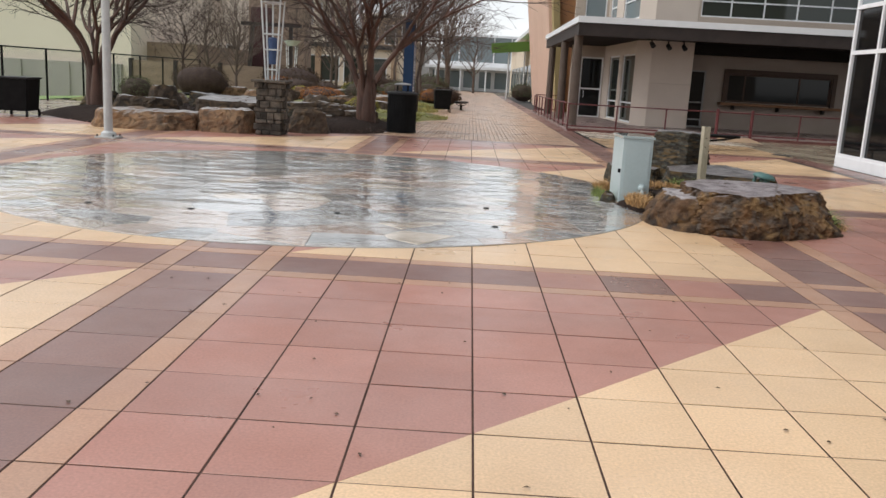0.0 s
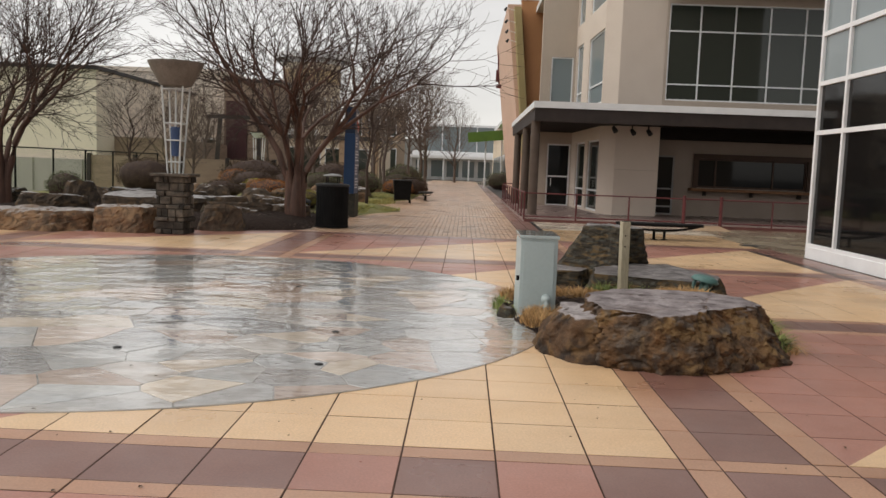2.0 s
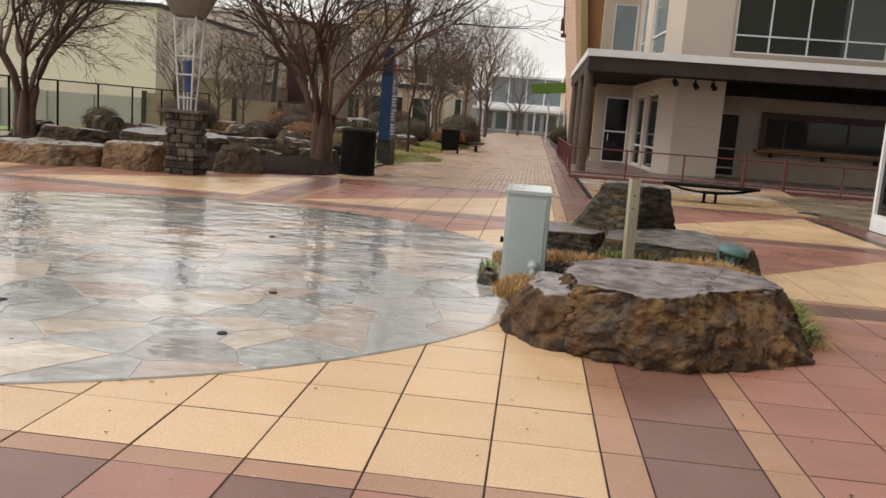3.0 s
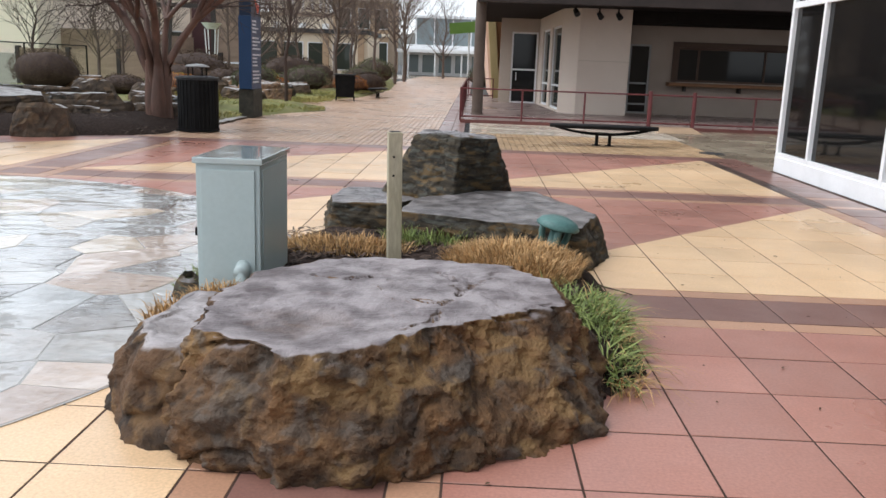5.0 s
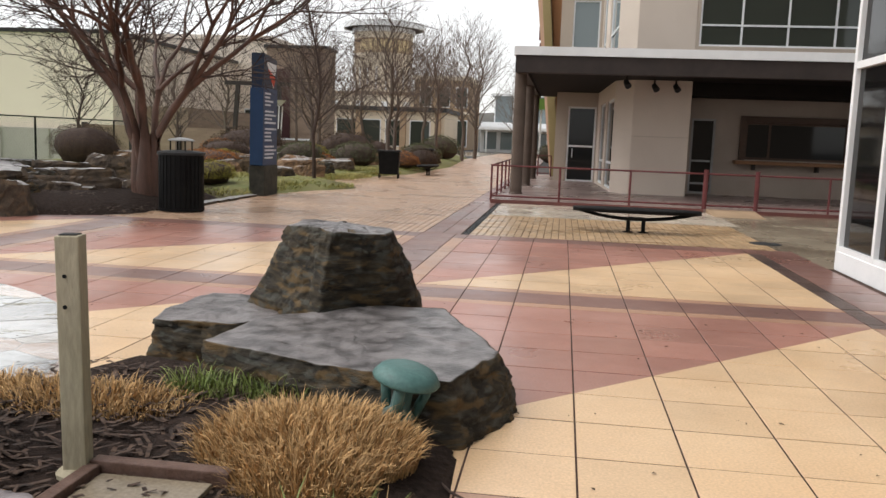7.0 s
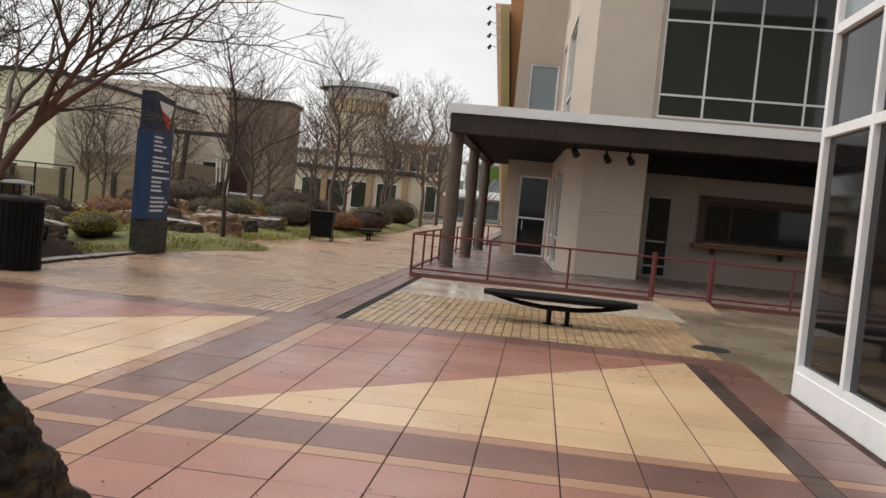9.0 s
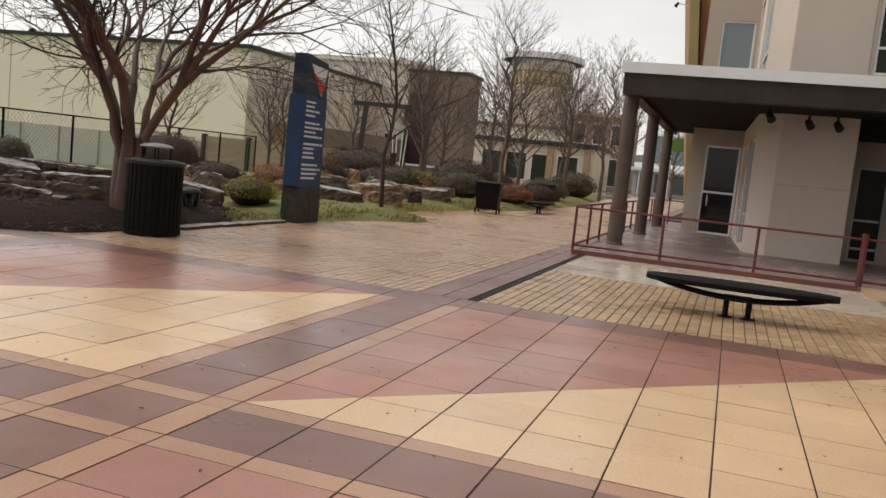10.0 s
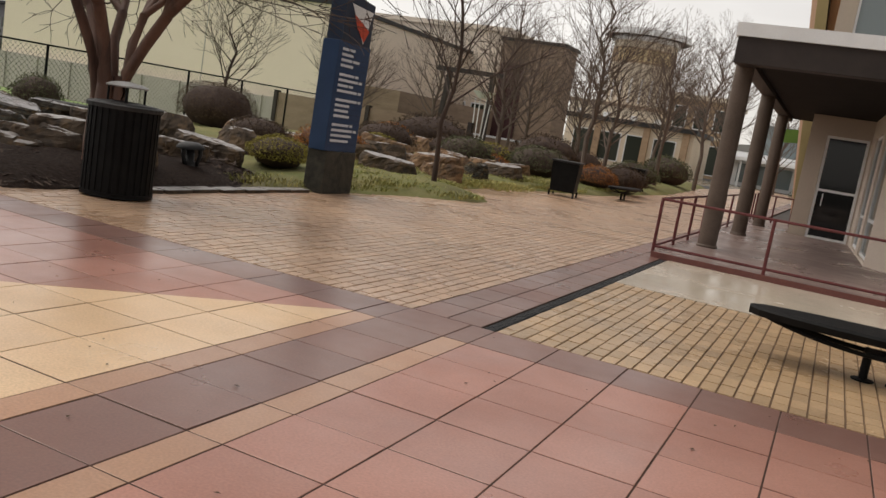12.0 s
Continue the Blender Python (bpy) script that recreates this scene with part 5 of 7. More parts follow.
    blades("dry_grass", [(4.54, 11.35, 0.22, 0.55, 0.05), (4.58, 10.75, 0.14, 0.5, 0.02)], STRAW, "pale dead blades among the green grass", 0.17, 0.008, 700, 2.4, 15, 1.6)
    blades("green_grass", [(3.65, 13.05, 0.42, 0.14, 0.10), (3.3, 13.05, 0.2, 0.15, 0.1), (2.02, 11.75, 0.1, 0.16, 0.02), (1.98, 12.3, 0.08, 0.3, 0.0)], GREEN, "short green grass at the edge of the bed", 0.19, 0.009, 900, 0.6, 14)
    twig = tagged(part("fallen_twig", tube([(4.66, 12.42, 0.03), (4.76, 12.28, 0.018), (4.84, 12.22, 0.014), (4.93, 12.12, 0.012)], 0.007, 6, 0.004), TWIG), "thin dark fallen twig on the paving", "twig")
    round_boulder(2.03, 11.66, 0.24, 0.30, 0.13, ROCK_DARK, "small dark stone at the utility cabinet's foot", "rockery boulders", 10, 0.0, 71)
    rnd = random.Random(4)
    vs, fs = [], []
    for _ in range(1500):
        x, y = rnd.uniform(2.3, 4.5), rnd.uniform(11.1, 13.4)
        a, L, w = rnd.uniform(0, 6.28), rnd.uniform(0.02, 0.06), rnd.uniform(0.004, 0.012)
        z = 0.13 + rnd.uniform(-0.01, 0.012)
        k, dz = len(vs), rnd.uniform(-0.015, 0.015)
        ux, uy = math.cos(a), math.sin(a)
        vs += [(x - ux * L - uy * w, y - uy * L + ux * w, z - dz), (x - ux * L + uy * w, y - uy * L - ux * w, z - dz), (x + ux * L + uy * w, y + uy * L - ux * w, z + dz), (x + ux * L - uy * w, y + uy * L + ux * w, z + dz)]
        fs.append((k, k + 1, k + 2, k + 3))
    tagged(part_data("bark_chips", vs, fs, mat("bark_chip", (0.11, 0.068, 0.048), (0.03, 0.02, 0.016), 25, 0.8, 0.2)), "loose wet bark chips on the mulch bed", "mulch", "", "stuff")

    ub = thing("utility_box", "pale blue-grey metal utility cabinet with a flat lid", "utility box", "", (2.33, 11.88, 0.0), 0.0)
    part("body", box(-0.195, 0.195, -0.375, 0.375, 0.0, 0.875, 0.006), BOXGREY, ub)
    part("lid", box(-0.212, 0.212, -0.392, 0.392, 0.875, 0.912, 0.006), BOXLID, ub, "wet pale metal lid")
    part("door_panel", box(-0.165, 0.165, -0.387, -0.375, 0.06, 0.84, 0.004), BOXGREY, ub)
    part("side_panel", box(0.195, 0.203, -0.33, 0.33, 0.06, 0.84, 0.003), BOXGREY, ub)
    latch = part("latch", box(-0.225, -0.195, -0.33, -0.28, 0.42, 0.47, 0.006), BLACK, ub, "black latch")
    part("plinth", box(-0.22, 0.22, -0.40, 0.40, -0.02, 0.035, 0.008), CONCRETE, ub, "rough concrete plinth")
    pipe = thing("conduit_elbow", "pale grey conduit elbow at the utility cabinet's foot", "pipe", "", (2.42, 11.44, 0))
    part("riser", tube([(0, 0, 0.0), (0, 0, 0.2), (0.0, 0.02, 0.235), (0.0, 0.06, 0.245)], 0.034, 12), BOXGREY, pipe, smooth=True)
    part("collar", tube([(0, -0.01, 0.215), (0, 0.07, 0.25)], 0.047, 12), BOXGREY, pipe, smooth=True)
    post = thing("marker_post", "weathered tan square post with a hollow top", "post", "", (3.31, 11.9, 0.1))
    part("shaft", placed(box(-0.045, 0.045, -0.045, 0.045, 0.0, 0.975, 0.006), pose(0, 0, 0, 0, -0.8, 12)), POSTTAN, post)
    # solid end; the hollow's shade is a flush black plate
    part("cap_recess", placed(box(-0.033, 0.033, -0.033, 0.033, 0.974, 0.979), pose(0, 0, 0, 0, -0.8, 12)), BLACK, post, "black plate standing for the shaded hollow end")
    part("foot_collar", lathe([(0.085, 0.0), (0.085, 0.03), (0.06, 0.05)], 14), POSTTAN, post)
    for z in (0.82, 0.7):
        part("bolt", tube([(-0.012, -0.047, z), (-0.012, -0.053, z)], 0.008, 8), BLACK, post)
    vb = thing("valve_box", "mossy concrete valve box with a rusty frame", "valve box", "", (3.66, 11.66, 0.09))
    part("cover", box(-0.24, 0.22, -0.3, 0.22, 0.0, 0.05, 0.008), CONCRETE, vb)
    part("frame_bar", box(-0.3, 0.28, 0.23, 0.30, 0.0, 0.09, 0.008), mat("rusty_frame", (0.10, 0.055, 0.04), (0.16, 0.10, 0.08), 8, 0.7, 0.3), vb, "reddish frame bar")
    part("frame_bar", box(-0.31, -0.25, -0.25, 0.23, 0.0, 0.08, 0.008), bpy.data.materials["rusty_frame"], vb)
    garden_light(4.41, 12.80, 0.06, 0.90, "green patinated mushroom garden light beside the boulder", lean=11)
    garden_light(-2.95, 26.0, 0.12, 1.15, "dark mushroom garden light in the mulch", CHARCOAL)


def garden_light(x, y, z, s, label, PATINA=PATINA, lean=0):
    g = thing("garden_light", label, "garden light", "mushroom garden lights", (x, y, z))
    g.matrix_basis = pose(x, y, z, 4, lean, 0)
    part("hood", lathe([(0.02 * s, 0.40 * s), (0.10 * s, 0.395 * s), (0.155 * s, 0.37 * s), (0.185 * s, 0.33 * s), (0.18 * s, 0.32 * s), (0.05 * s, 0.335 * s)], 28), PATINA, g, smooth=True)
    part("stem", lathe([(0.09 * s, 0.0), (0.09 * s, 0.12 * s), (0.055 * s, 0.15 * s), (0.05 * s, 0.335 * s)], 20), PATINA, g, smooth=True)
    for k in range(3):
        a = radians(30 + 120 * k)
        part("rib", tube([(0.085 * s * math.cos(a), 0.085 * s * math.sin(a), 0.1 * s), (0.13 * s * math.cos(a), 0.13 * s * math.sin(a), 0.24 * s), (0.125 * s * math.cos(a), 0.125 * s * math.sin(a), 0.34 * s)], 0.028 * s), PATINA, g, smooth=True)


# ---- street furniture ----
def curved_bench(x, y, rz, label):
    b = thing("curved_bench", label, "bench", "curved benches", (x, y, 0), rz)
    n = 25
    L, D = 1.1, 0.30
    bm = bmesh.new()
    rings = []
    for i in range(n):
        f = -1 + 2 * i / (n - 1)
        w = D * math.sqrt(max(0.0, 1 - f * f)) * 0.9 + 0.02
        z = 0.42 + 0.0 * f
        rings.append([bm.verts.new((f * L, yy, zz)) for yy, zz in ((-w, z - 0.075), (w, z - 0.075), (w + 0.01, z - 0.02), (w - 0.02, z), (-w + 0.02, z), (-w - 0.01, z - 0.02))])
    for a, c in zip(rings, rings[1:]):
        for k in range(6):
            bm.faces.new((a[k], a[(k + 1) % 6], c[(k + 1) % 6], c[k]))
    bm.faces.new(rings[0])
    bm.faces.new(rings[-1][::-1])
    bmesh.ops.recalc_face_normals(bm, faces=bm.faces)
    part("seat", bm, BLACK, b)
    for s in (-1, 1):
        pts = []
        for i in range(21):
            f = -1 + 2 * i / 20
            pts.append((f * (L - 0.03), s * 0.13 * math.sqrt(max(0, 1 - f * f)), 0.38 - 0.15 * (1 - f * f)))
        part("bow", tube(pts, 0.02), BLACK, b)
    for sx in (-0.13, 0.13):
        leg = part("leg", tube([(sx, 0, 0.0), (sx, 0, 0.25)], 0.035, 12), BLACK, b)
        part("foot_plate", lathe([(0.09, 0.0), (0.09, 0.012), (0.04, 0.02)], 14, sx, 0), BLACK, leg)
    part("cross_bar", box(-0.16, 0.16, -0.15, 0.15, 0.22, 0.26, 0.008), BLACK, b)
    return b


def round_bin(x, y):
    b = thing("litter_bin", "black slatted round litter bin with a hooded lid", "litter bin", "", (x, y, 0.0))
    part("drum", cyl(0, 0, 0.02, 1.04, 0.392, 0.39, 32), BLACK, b)
    for k in range(30):
        a = 2 * math.pi * k / 30
        sl = part("slat", placed(box(-0.006, 0.006, -0.027, 0.027, 0.03, 1.05, 0.004), pose(0.395 * math.cos(a), 0.395 * math.sin(a), 0, 0, 0, math.degrees(a))), BLACK, b)
    part("top_ring", lathe([(0.37, 1.03), (0.425, 1.03), (0.43, 1.075), (0.40, 1.09), (0.36, 1.08)], 36), CHARCOAL, b, "worn pale rim")
    part("bottom_ring", lathe([(0.37, 0.02), (0.41, 0.02), (0.41, 0.07), (0.37, 0.07)], 36), BLACK, b)
    part("lid", lathe([(0.36, 1.075), (0.34, 1.10), (0.17, 1.115), (0.16, 1.09)], 36), CHARCOAL, b)
    for k in range(4):
        a = radians(45 + 90 * k)
        part("hood_post", tube([(0.2 * math.cos(a), 0.2 * math.sin(a), 1.08), (0.2 * math.cos(a), 0.2 * math.sin(a), 1.30)], 0.014), BLACK, b)
    part("hood", lathe([(0.23, 1.28), (0.24, 1.295), (0.18, 1.325), (0.05, 1.345), (0.01, 1.347)], 30), GREYFRAME, b, "pale domed hood")


def square_bin(x, y, rz, w, h, label):
    b = thing("litter_bin", label, "litter bin", "square black bins", (x, y, 0.0), rz)
    bm = bmesh.new()
    a, c = w * 0.44, w * 0.5
    lo = [bm.verts.new((sx * a, sy * a, 0.14)) for sx, sy in ((-1, -1), (1, -1), (1, 1), (-1, 1))]
    hi = [bm.verts.new((sx * c, sy * c, h - 0.05)) for sx, sy in ((-1, -1), (1, -1), (1, 1), (-1, 1))]
    bm.faces.new(hi)
    bm.faces.new(lo[::-1])
    for i in range(4):
        bm.faces.new((lo[i], lo[(i + 1) % 4], hi[(i + 1) % 4], hi[i]))
    bmesh.ops.bevel(bm, geom=list(bm.edges), offset=0.02, segments=2, affect="EDGES")
    part("body", bm, BLACK, b)
    part("rim", box(-c - 0.03, c + 0.03, -c - 0.03, c + 0.03, h - 0.05, h, 0.012), CHARCOAL, b)
    for sx in (-1, 1):
        for sy in (-1, 1):
            part("leg", box(sx * a - 0.025, sx * a + 0.025, sy * a - 0.025, sy * a + 0.025, 0, 0.17, 0.004), BLACK, b)
    return b


def directory_sign():
    s = thing("directory_sign", "tall blue directory sign with pale lines of lettering", "sign", "", (-2.02, 28.32, 0))
    part("base", box(-0.19, 0.19, -0.46, 0.46, 0.0, 0.72, 0.02), mat("sign_base_stone", (0.03, 0.03, 0.025), (0.06, 0.055, 0.042), 7, 0.7, 0.5, 40), s, "dark mottled base")
    part("lower_panel", box(-0.155, 0.165, -0.52, 0.46, 0.72, 2.52, 0.01), BLUE, s)
    bm = bmesh.new()
    lo = [bm.verts.new(p) for p in ((-0.15, -0.44, 2.52), (0.15, -0.44, 2.52), (0.15, 0.44, 2.52), (-0.15, 0.44, 2.52))]
    hi = [bm.verts.new(p) for p in ((-0.15, -0.44, 3.32), (0.15, -0.44, 3.32), (0.15, 0.44, 3.22), (-0.15, 0.44, 3.22))]
    bm.faces.new(hi)
    bm.faces.new(lo[::-1])
    for i in range(4):
        bm.faces.new((lo[i], lo[(i + 1) % 4], hi[(i + 1) % 4], hi[i]))
    part("upper_panel", bm, NAVY, s)
    rnd = random.Random(8)
    z = 2.42
    for i in range(20):
        w = rnd.uniform(0.30, 0.66)
        if i % 5 == 4:
            z -= 0.06
            continue
        h = 0.042
        part("lettering", box(0.166, 0.170, -0.40, -0.40 + w, z - h, z), PALE, s)
        if rnd.random() < 0.5:
            part("lettering", box(0.166, 0.170, -0.40 + w + 0.03, min(0.38, -0.40 + w + 0.03 + rnd.uniform(0.08, 0.2)), z - h, z), PALE, s)
        part("divider", box(0.166, 0.168, -0.44, 0.42, z - h - 0.03, z - h - 0.024), NAVY, s)
        z -= 0.088
    def tri(pts, x0, x1, material, label):
        bm = bmesh.new()
        a = [bm.verts.new((x0, y, z)) for y, z in pts]
        b = [bm.verts.new((x1, y, z)) for y, z in pts]
        bm.faces.new(a)
        bm.faces.new(b)
        for i in range(len(pts)):
            bm.faces.new((a[i], a[(i + 1) % len(pts)], b[(i + 1) % len(pts)], b[i]))
        bmesh.ops.recalc_face_normals(bm, faces=bm.faces)
        part("emblem", bm, material, s, label)
    tri([(-0.28, 3.14), (0.40, 3.10), (0.20, 2.55)], 0.151, 0.158, SIGNWHITE, "white triangular emblem")
    tri([(-0.18, 2.98), (0.14, 2.86), (0.33, 2.78), (0.20, 2.58), (-0.05, 2.78)], 0.159, 0.163, REDP, "red stroke on the emblem")


def light_pole(x, y):
    p = thing("light_pole", "slender pale grey light pole on a square foot", "light pole", "", (x, y, 0))
    part("shaft", cyl(0, 0, 0.03, 8.5, 0.085, 0.06, 20), mat("galvanised_pole", (0.52, 0.53, 0.52), (0.46, 0.47, 0.46), 3, 0.45, 0.05), p)
    part("base_plate", box(-0.2, 0.2, -0.2, 0.2, 0.0, 0.035, 0.006), bpy.data.materials["galvanised_pole"], p)
    part("base_cover", lathe([(0.15, 0.035), (0.14, 0.10), (0.09, 0.14)], 20), bpy.data.materials["galvanised_pole"], p)
    for sx in (-1, 1):
        for sy in (-1, 1):
            part("bolt", cyl(sx * 0.16, sy * 0.16, 0.03, 0.075, 0.014, n=8), CHARCOAL, p)


def fire_lamp(x, y):
    """Stone pier that carries a lattice of pale bars with a metal bowl."""
    t = thing("bowl_lamp", "dark stone pier with a white lattice and a metal bowl", "lamp", "", (x, y, 0))
    W = 0.27
    core = part("pier", box(-W, W, -W, W, 0, 1.2), MORTAR, t)
    rnd = random.Random(3)
    beds_z = [0.0, 0.11, 0.27, 0.36, 0.53, 0.62, 0.79, 0.90, 1.07, 1.2]
    for lower, upper in zip(beds_z, beds_z[1:]):
        z0, z1 = lower + 0.008, upper - 0.008
        for side in range(4):
            cuts_ = sorted([-W - 0.03] + [rnd.uniform(-0.22, 0.22) for k in range(rnd.choice((1, 2, 2, 3)))] + [W + 0.03])
            for a, b in zip(cuts_, cuts_[1:]):
                if b - a > 0.05:
                    st = part("stone", placed(box(a + 0.008, b - 0.008, -W - 0.01 - rnd.uniform(0, 0.08), -W + 0.02, z0, z1, 0.016), pose(0, 0, 0, 0, 0, 90 * side)), STONEV, core)
    part("cap", box(-0.40, 0.40, -0.40, 0.40, 1.2, 1.26, 0.012), STONEV, t, "flat stone cap")
    lat = mat("pale_lattice", (0.60, 0.62, 0.62), (0.52, 0.54, 0.54), 4, 0.45, 0.05)
    for sx in (-1, 1):
        for sy in (-1, 1):
            part("upright", tube([(sx * 0.12, sy * 0.12, 1.26), (sx * 0.22, sy * 0.22, 3.06)], 0.02), lat, t)
    for z in (1.5, 1.95, 2.3, 3.0):
        w = 0.12 + 0.10 * (z - 1.26) / 1.8
        for k in range(4):
            part("ring_bar", placed(tube([(-w, -w, z), (w, -w, z)], 0.016), pose(0, 0, 0, 0, 0, 90 * k)), lat, t)
    part("blue_tube", lathe([(0.085, 1.62), (0.11, 2.2), (0.09, 2.23)], 16), mat("blue_lamp_glass", (0.06, 0.095, 0.19), (0.045, 0.075, 0.16), 4, 0.25, 0.02), t, "blue tinted tube")
    part("core_bar", tube([(0, 0, 1.26), (0, 0, 3.08)], 0.02), lat, t)
    part("bowl", lathe([(0.22, 3.05), (0.32, 3.08), (0.55, 3.50), (0.57, 3.56), (0.53, 3.56), (0.30, 3.14), (0.1, 3.12)], 24), mat("weathered_bronze", (0.15, 0.13, 0.11), (0.20, 0.175, 0.15), 4, 0.5, 0.15, 40), t, "weathered bronze bowl")


# ---- planted beds beside the promenade ----
def beds():
    mound("mulch_border", [(-8.6, 20.2), (-6.6, 20.6), (-4.9, 20.9), (-3.9, 21.5), (-2.85, 21.95), (-2.3, 22.5), (-2.15, 24.2), (-2.2, 26.2), (-3.6, 28.5), (-9.5, 29.5), (-10.8, 25.5), (-11.6, 22.8), (-10.2, 21.4)], 0.26, MULCH, "dark mulch bed with boulders beside the plaza", "garden bed", 0.16, 0.05, 1.2, 3)
    mound("lawn_border", [(-2.12, 26.0), (-1.95, 28.6), (-1.45, 30.6), (-0.68, 32.25), (-1.0, 33.2), (-2.2, 34.0), (-2.5, 37.5), (-1.9, 39.8), (-1.1, 43), (-0.9, 54), (-1.8, 66), (-3, 80), (-14, 80), (-14, 60), (-14.6, 48), (-14.8, 31), (-11, 30), (-8, 28.4), (-3.6, 28.2)], 0.22, LAWN, "rough wintry grass bed along the promenade", "garden bed", 0.3, 0.06, 1.4, 7)
    for i in range(7):
        y = 24.15 + i * 0.55
        tagged(part("edging_stone", placed(box(-0.13, 0.13, -0.26, 0.26, -0.02, 0.05, 0.015), pose(-2.08 + 0.02 * math.sin(i * 2.1), y, 0, 0, 0, random.uniform(-5, 5))), ROCK_GREY), "pale flat edging stone along the mulch bed", "edging stone", "bed edging stones")
    blades("rough_grass", [(-2.6, 27.6, 0.5, 1.2, 0.08), (-2.3, 30.2, 0.6, 1.8, 0.08), (-1.5, 32.1, 0.75, 1.0, 0.07), (-3.4, 30.8, 0.9, 1.6, 0.16), (-2.6, 33.6, 0.8, 1.0, 0.1), (-1.9, 41, 0.7, 2.0, 0.1), (-4.2, 26.9, 0.5, 0.5, 0.2), (-2.2, 36.4, 0.9, 2.0, 0.12), (-5.0, 32.0, 1.6, 2.2, 0.22), (-2.6, 31.6, 1.0, 2.4, 0.16), (-4.6, 35.5, 1.8, 2.5, 0.22), (-3.6, 41.5, 1.6, 3.0, 0.2), (-2.2, 46.5, 1.1, 4.0, 0.14)], mat("wintry_grass", (0.22, 0.24, 0.065), (0.38, 0.33, 0.13), 2, 0.8, 0.0, 30, vary=0.4), "pale green wintry grass tufts in the bed", 0.15, 0.02, 26000, 0.9, 21)
    rnd = random.Random(6)
    vs, fs = [], []
    for _ in range(3500):
        x, y = rnd.uniform(-8.5, -2.2), rnd.uniform(21.2, 27.5)
        if y < 21.0 + 0.45 * (x + 5.0):
            continue
        a, L, w = rnd.uniform(0, 6.28), rnd.uniform(0.025, 0.07), rnd.uniform(0.008, 0.02)
        z = 0.015 + 0.26 * min(1.0, max(0.0, min(-2.2 - x, (y - 21.0 - 0.45 * max(0, x + 5.0)) * 0.9) / 1.2)) * 0.9 + 0.03
        ux, uy, dz, k = math.cos(a), math.sin(a), rnd.uniform(-0.02, 0.02), len(vs)
        vs += [(x - ux * L - uy * w, y - uy * L + ux * w, z - dz), (x - ux * L + uy * w, y - uy * L - ux * w, z - dz), (x + ux * L + uy * w, y + uy * L - ux * w, z + dz), (x + ux * L - uy * w, y + uy * L + ux * w, z + dz)]
        fs.append((k, k + 1, k + 2, k + 3))
    tagged(part_data("bark_chips", vs, fs, bpy.data.materials["bark_chip"]), "loose bark chips over the mulch bed", "mulch", "", "stuff")
    g = "bed boulders"
    boulder([(-8.9, 20.0), (-8.5, 19.35), (-6.9, 19.35), (-6.35, 19.85), (-6.4, 20.9), (-7.6, 21.4), (-8.8, 21.0)], [(-8.8, 20.1), (-8.4, 19.5), (-6.9, 19.5), (-6.45, 19.95), (-6.5, 20.8), (-7.6, 21.2), (-8.6, 20.9)], 0.40, ROCK_TAN, "wide flat boulder with a grey top and brown flank", g, rough=0.06, n=72, levels=12, top_rough=0.05, seed=21)
    boulder([(-6.45, 20.2), (-6.2, 19.75), (-5.3, 19.75), (-5.0, 20.2), (-5.1, 20.9), (-6.1, 21.0)], [(-6.4, 20.3), (-6.2, 19.9), (-5.25, 19.9), (-5.05, 20.3), (-5.2, 20.7), (-6.1, 20.8)], 0.52, ROCK_TAN, "blocky orange-brown boulder beside the stone pier", g, rough=0.05, n=60, levels=12, top_rough=0.04, seed=22)
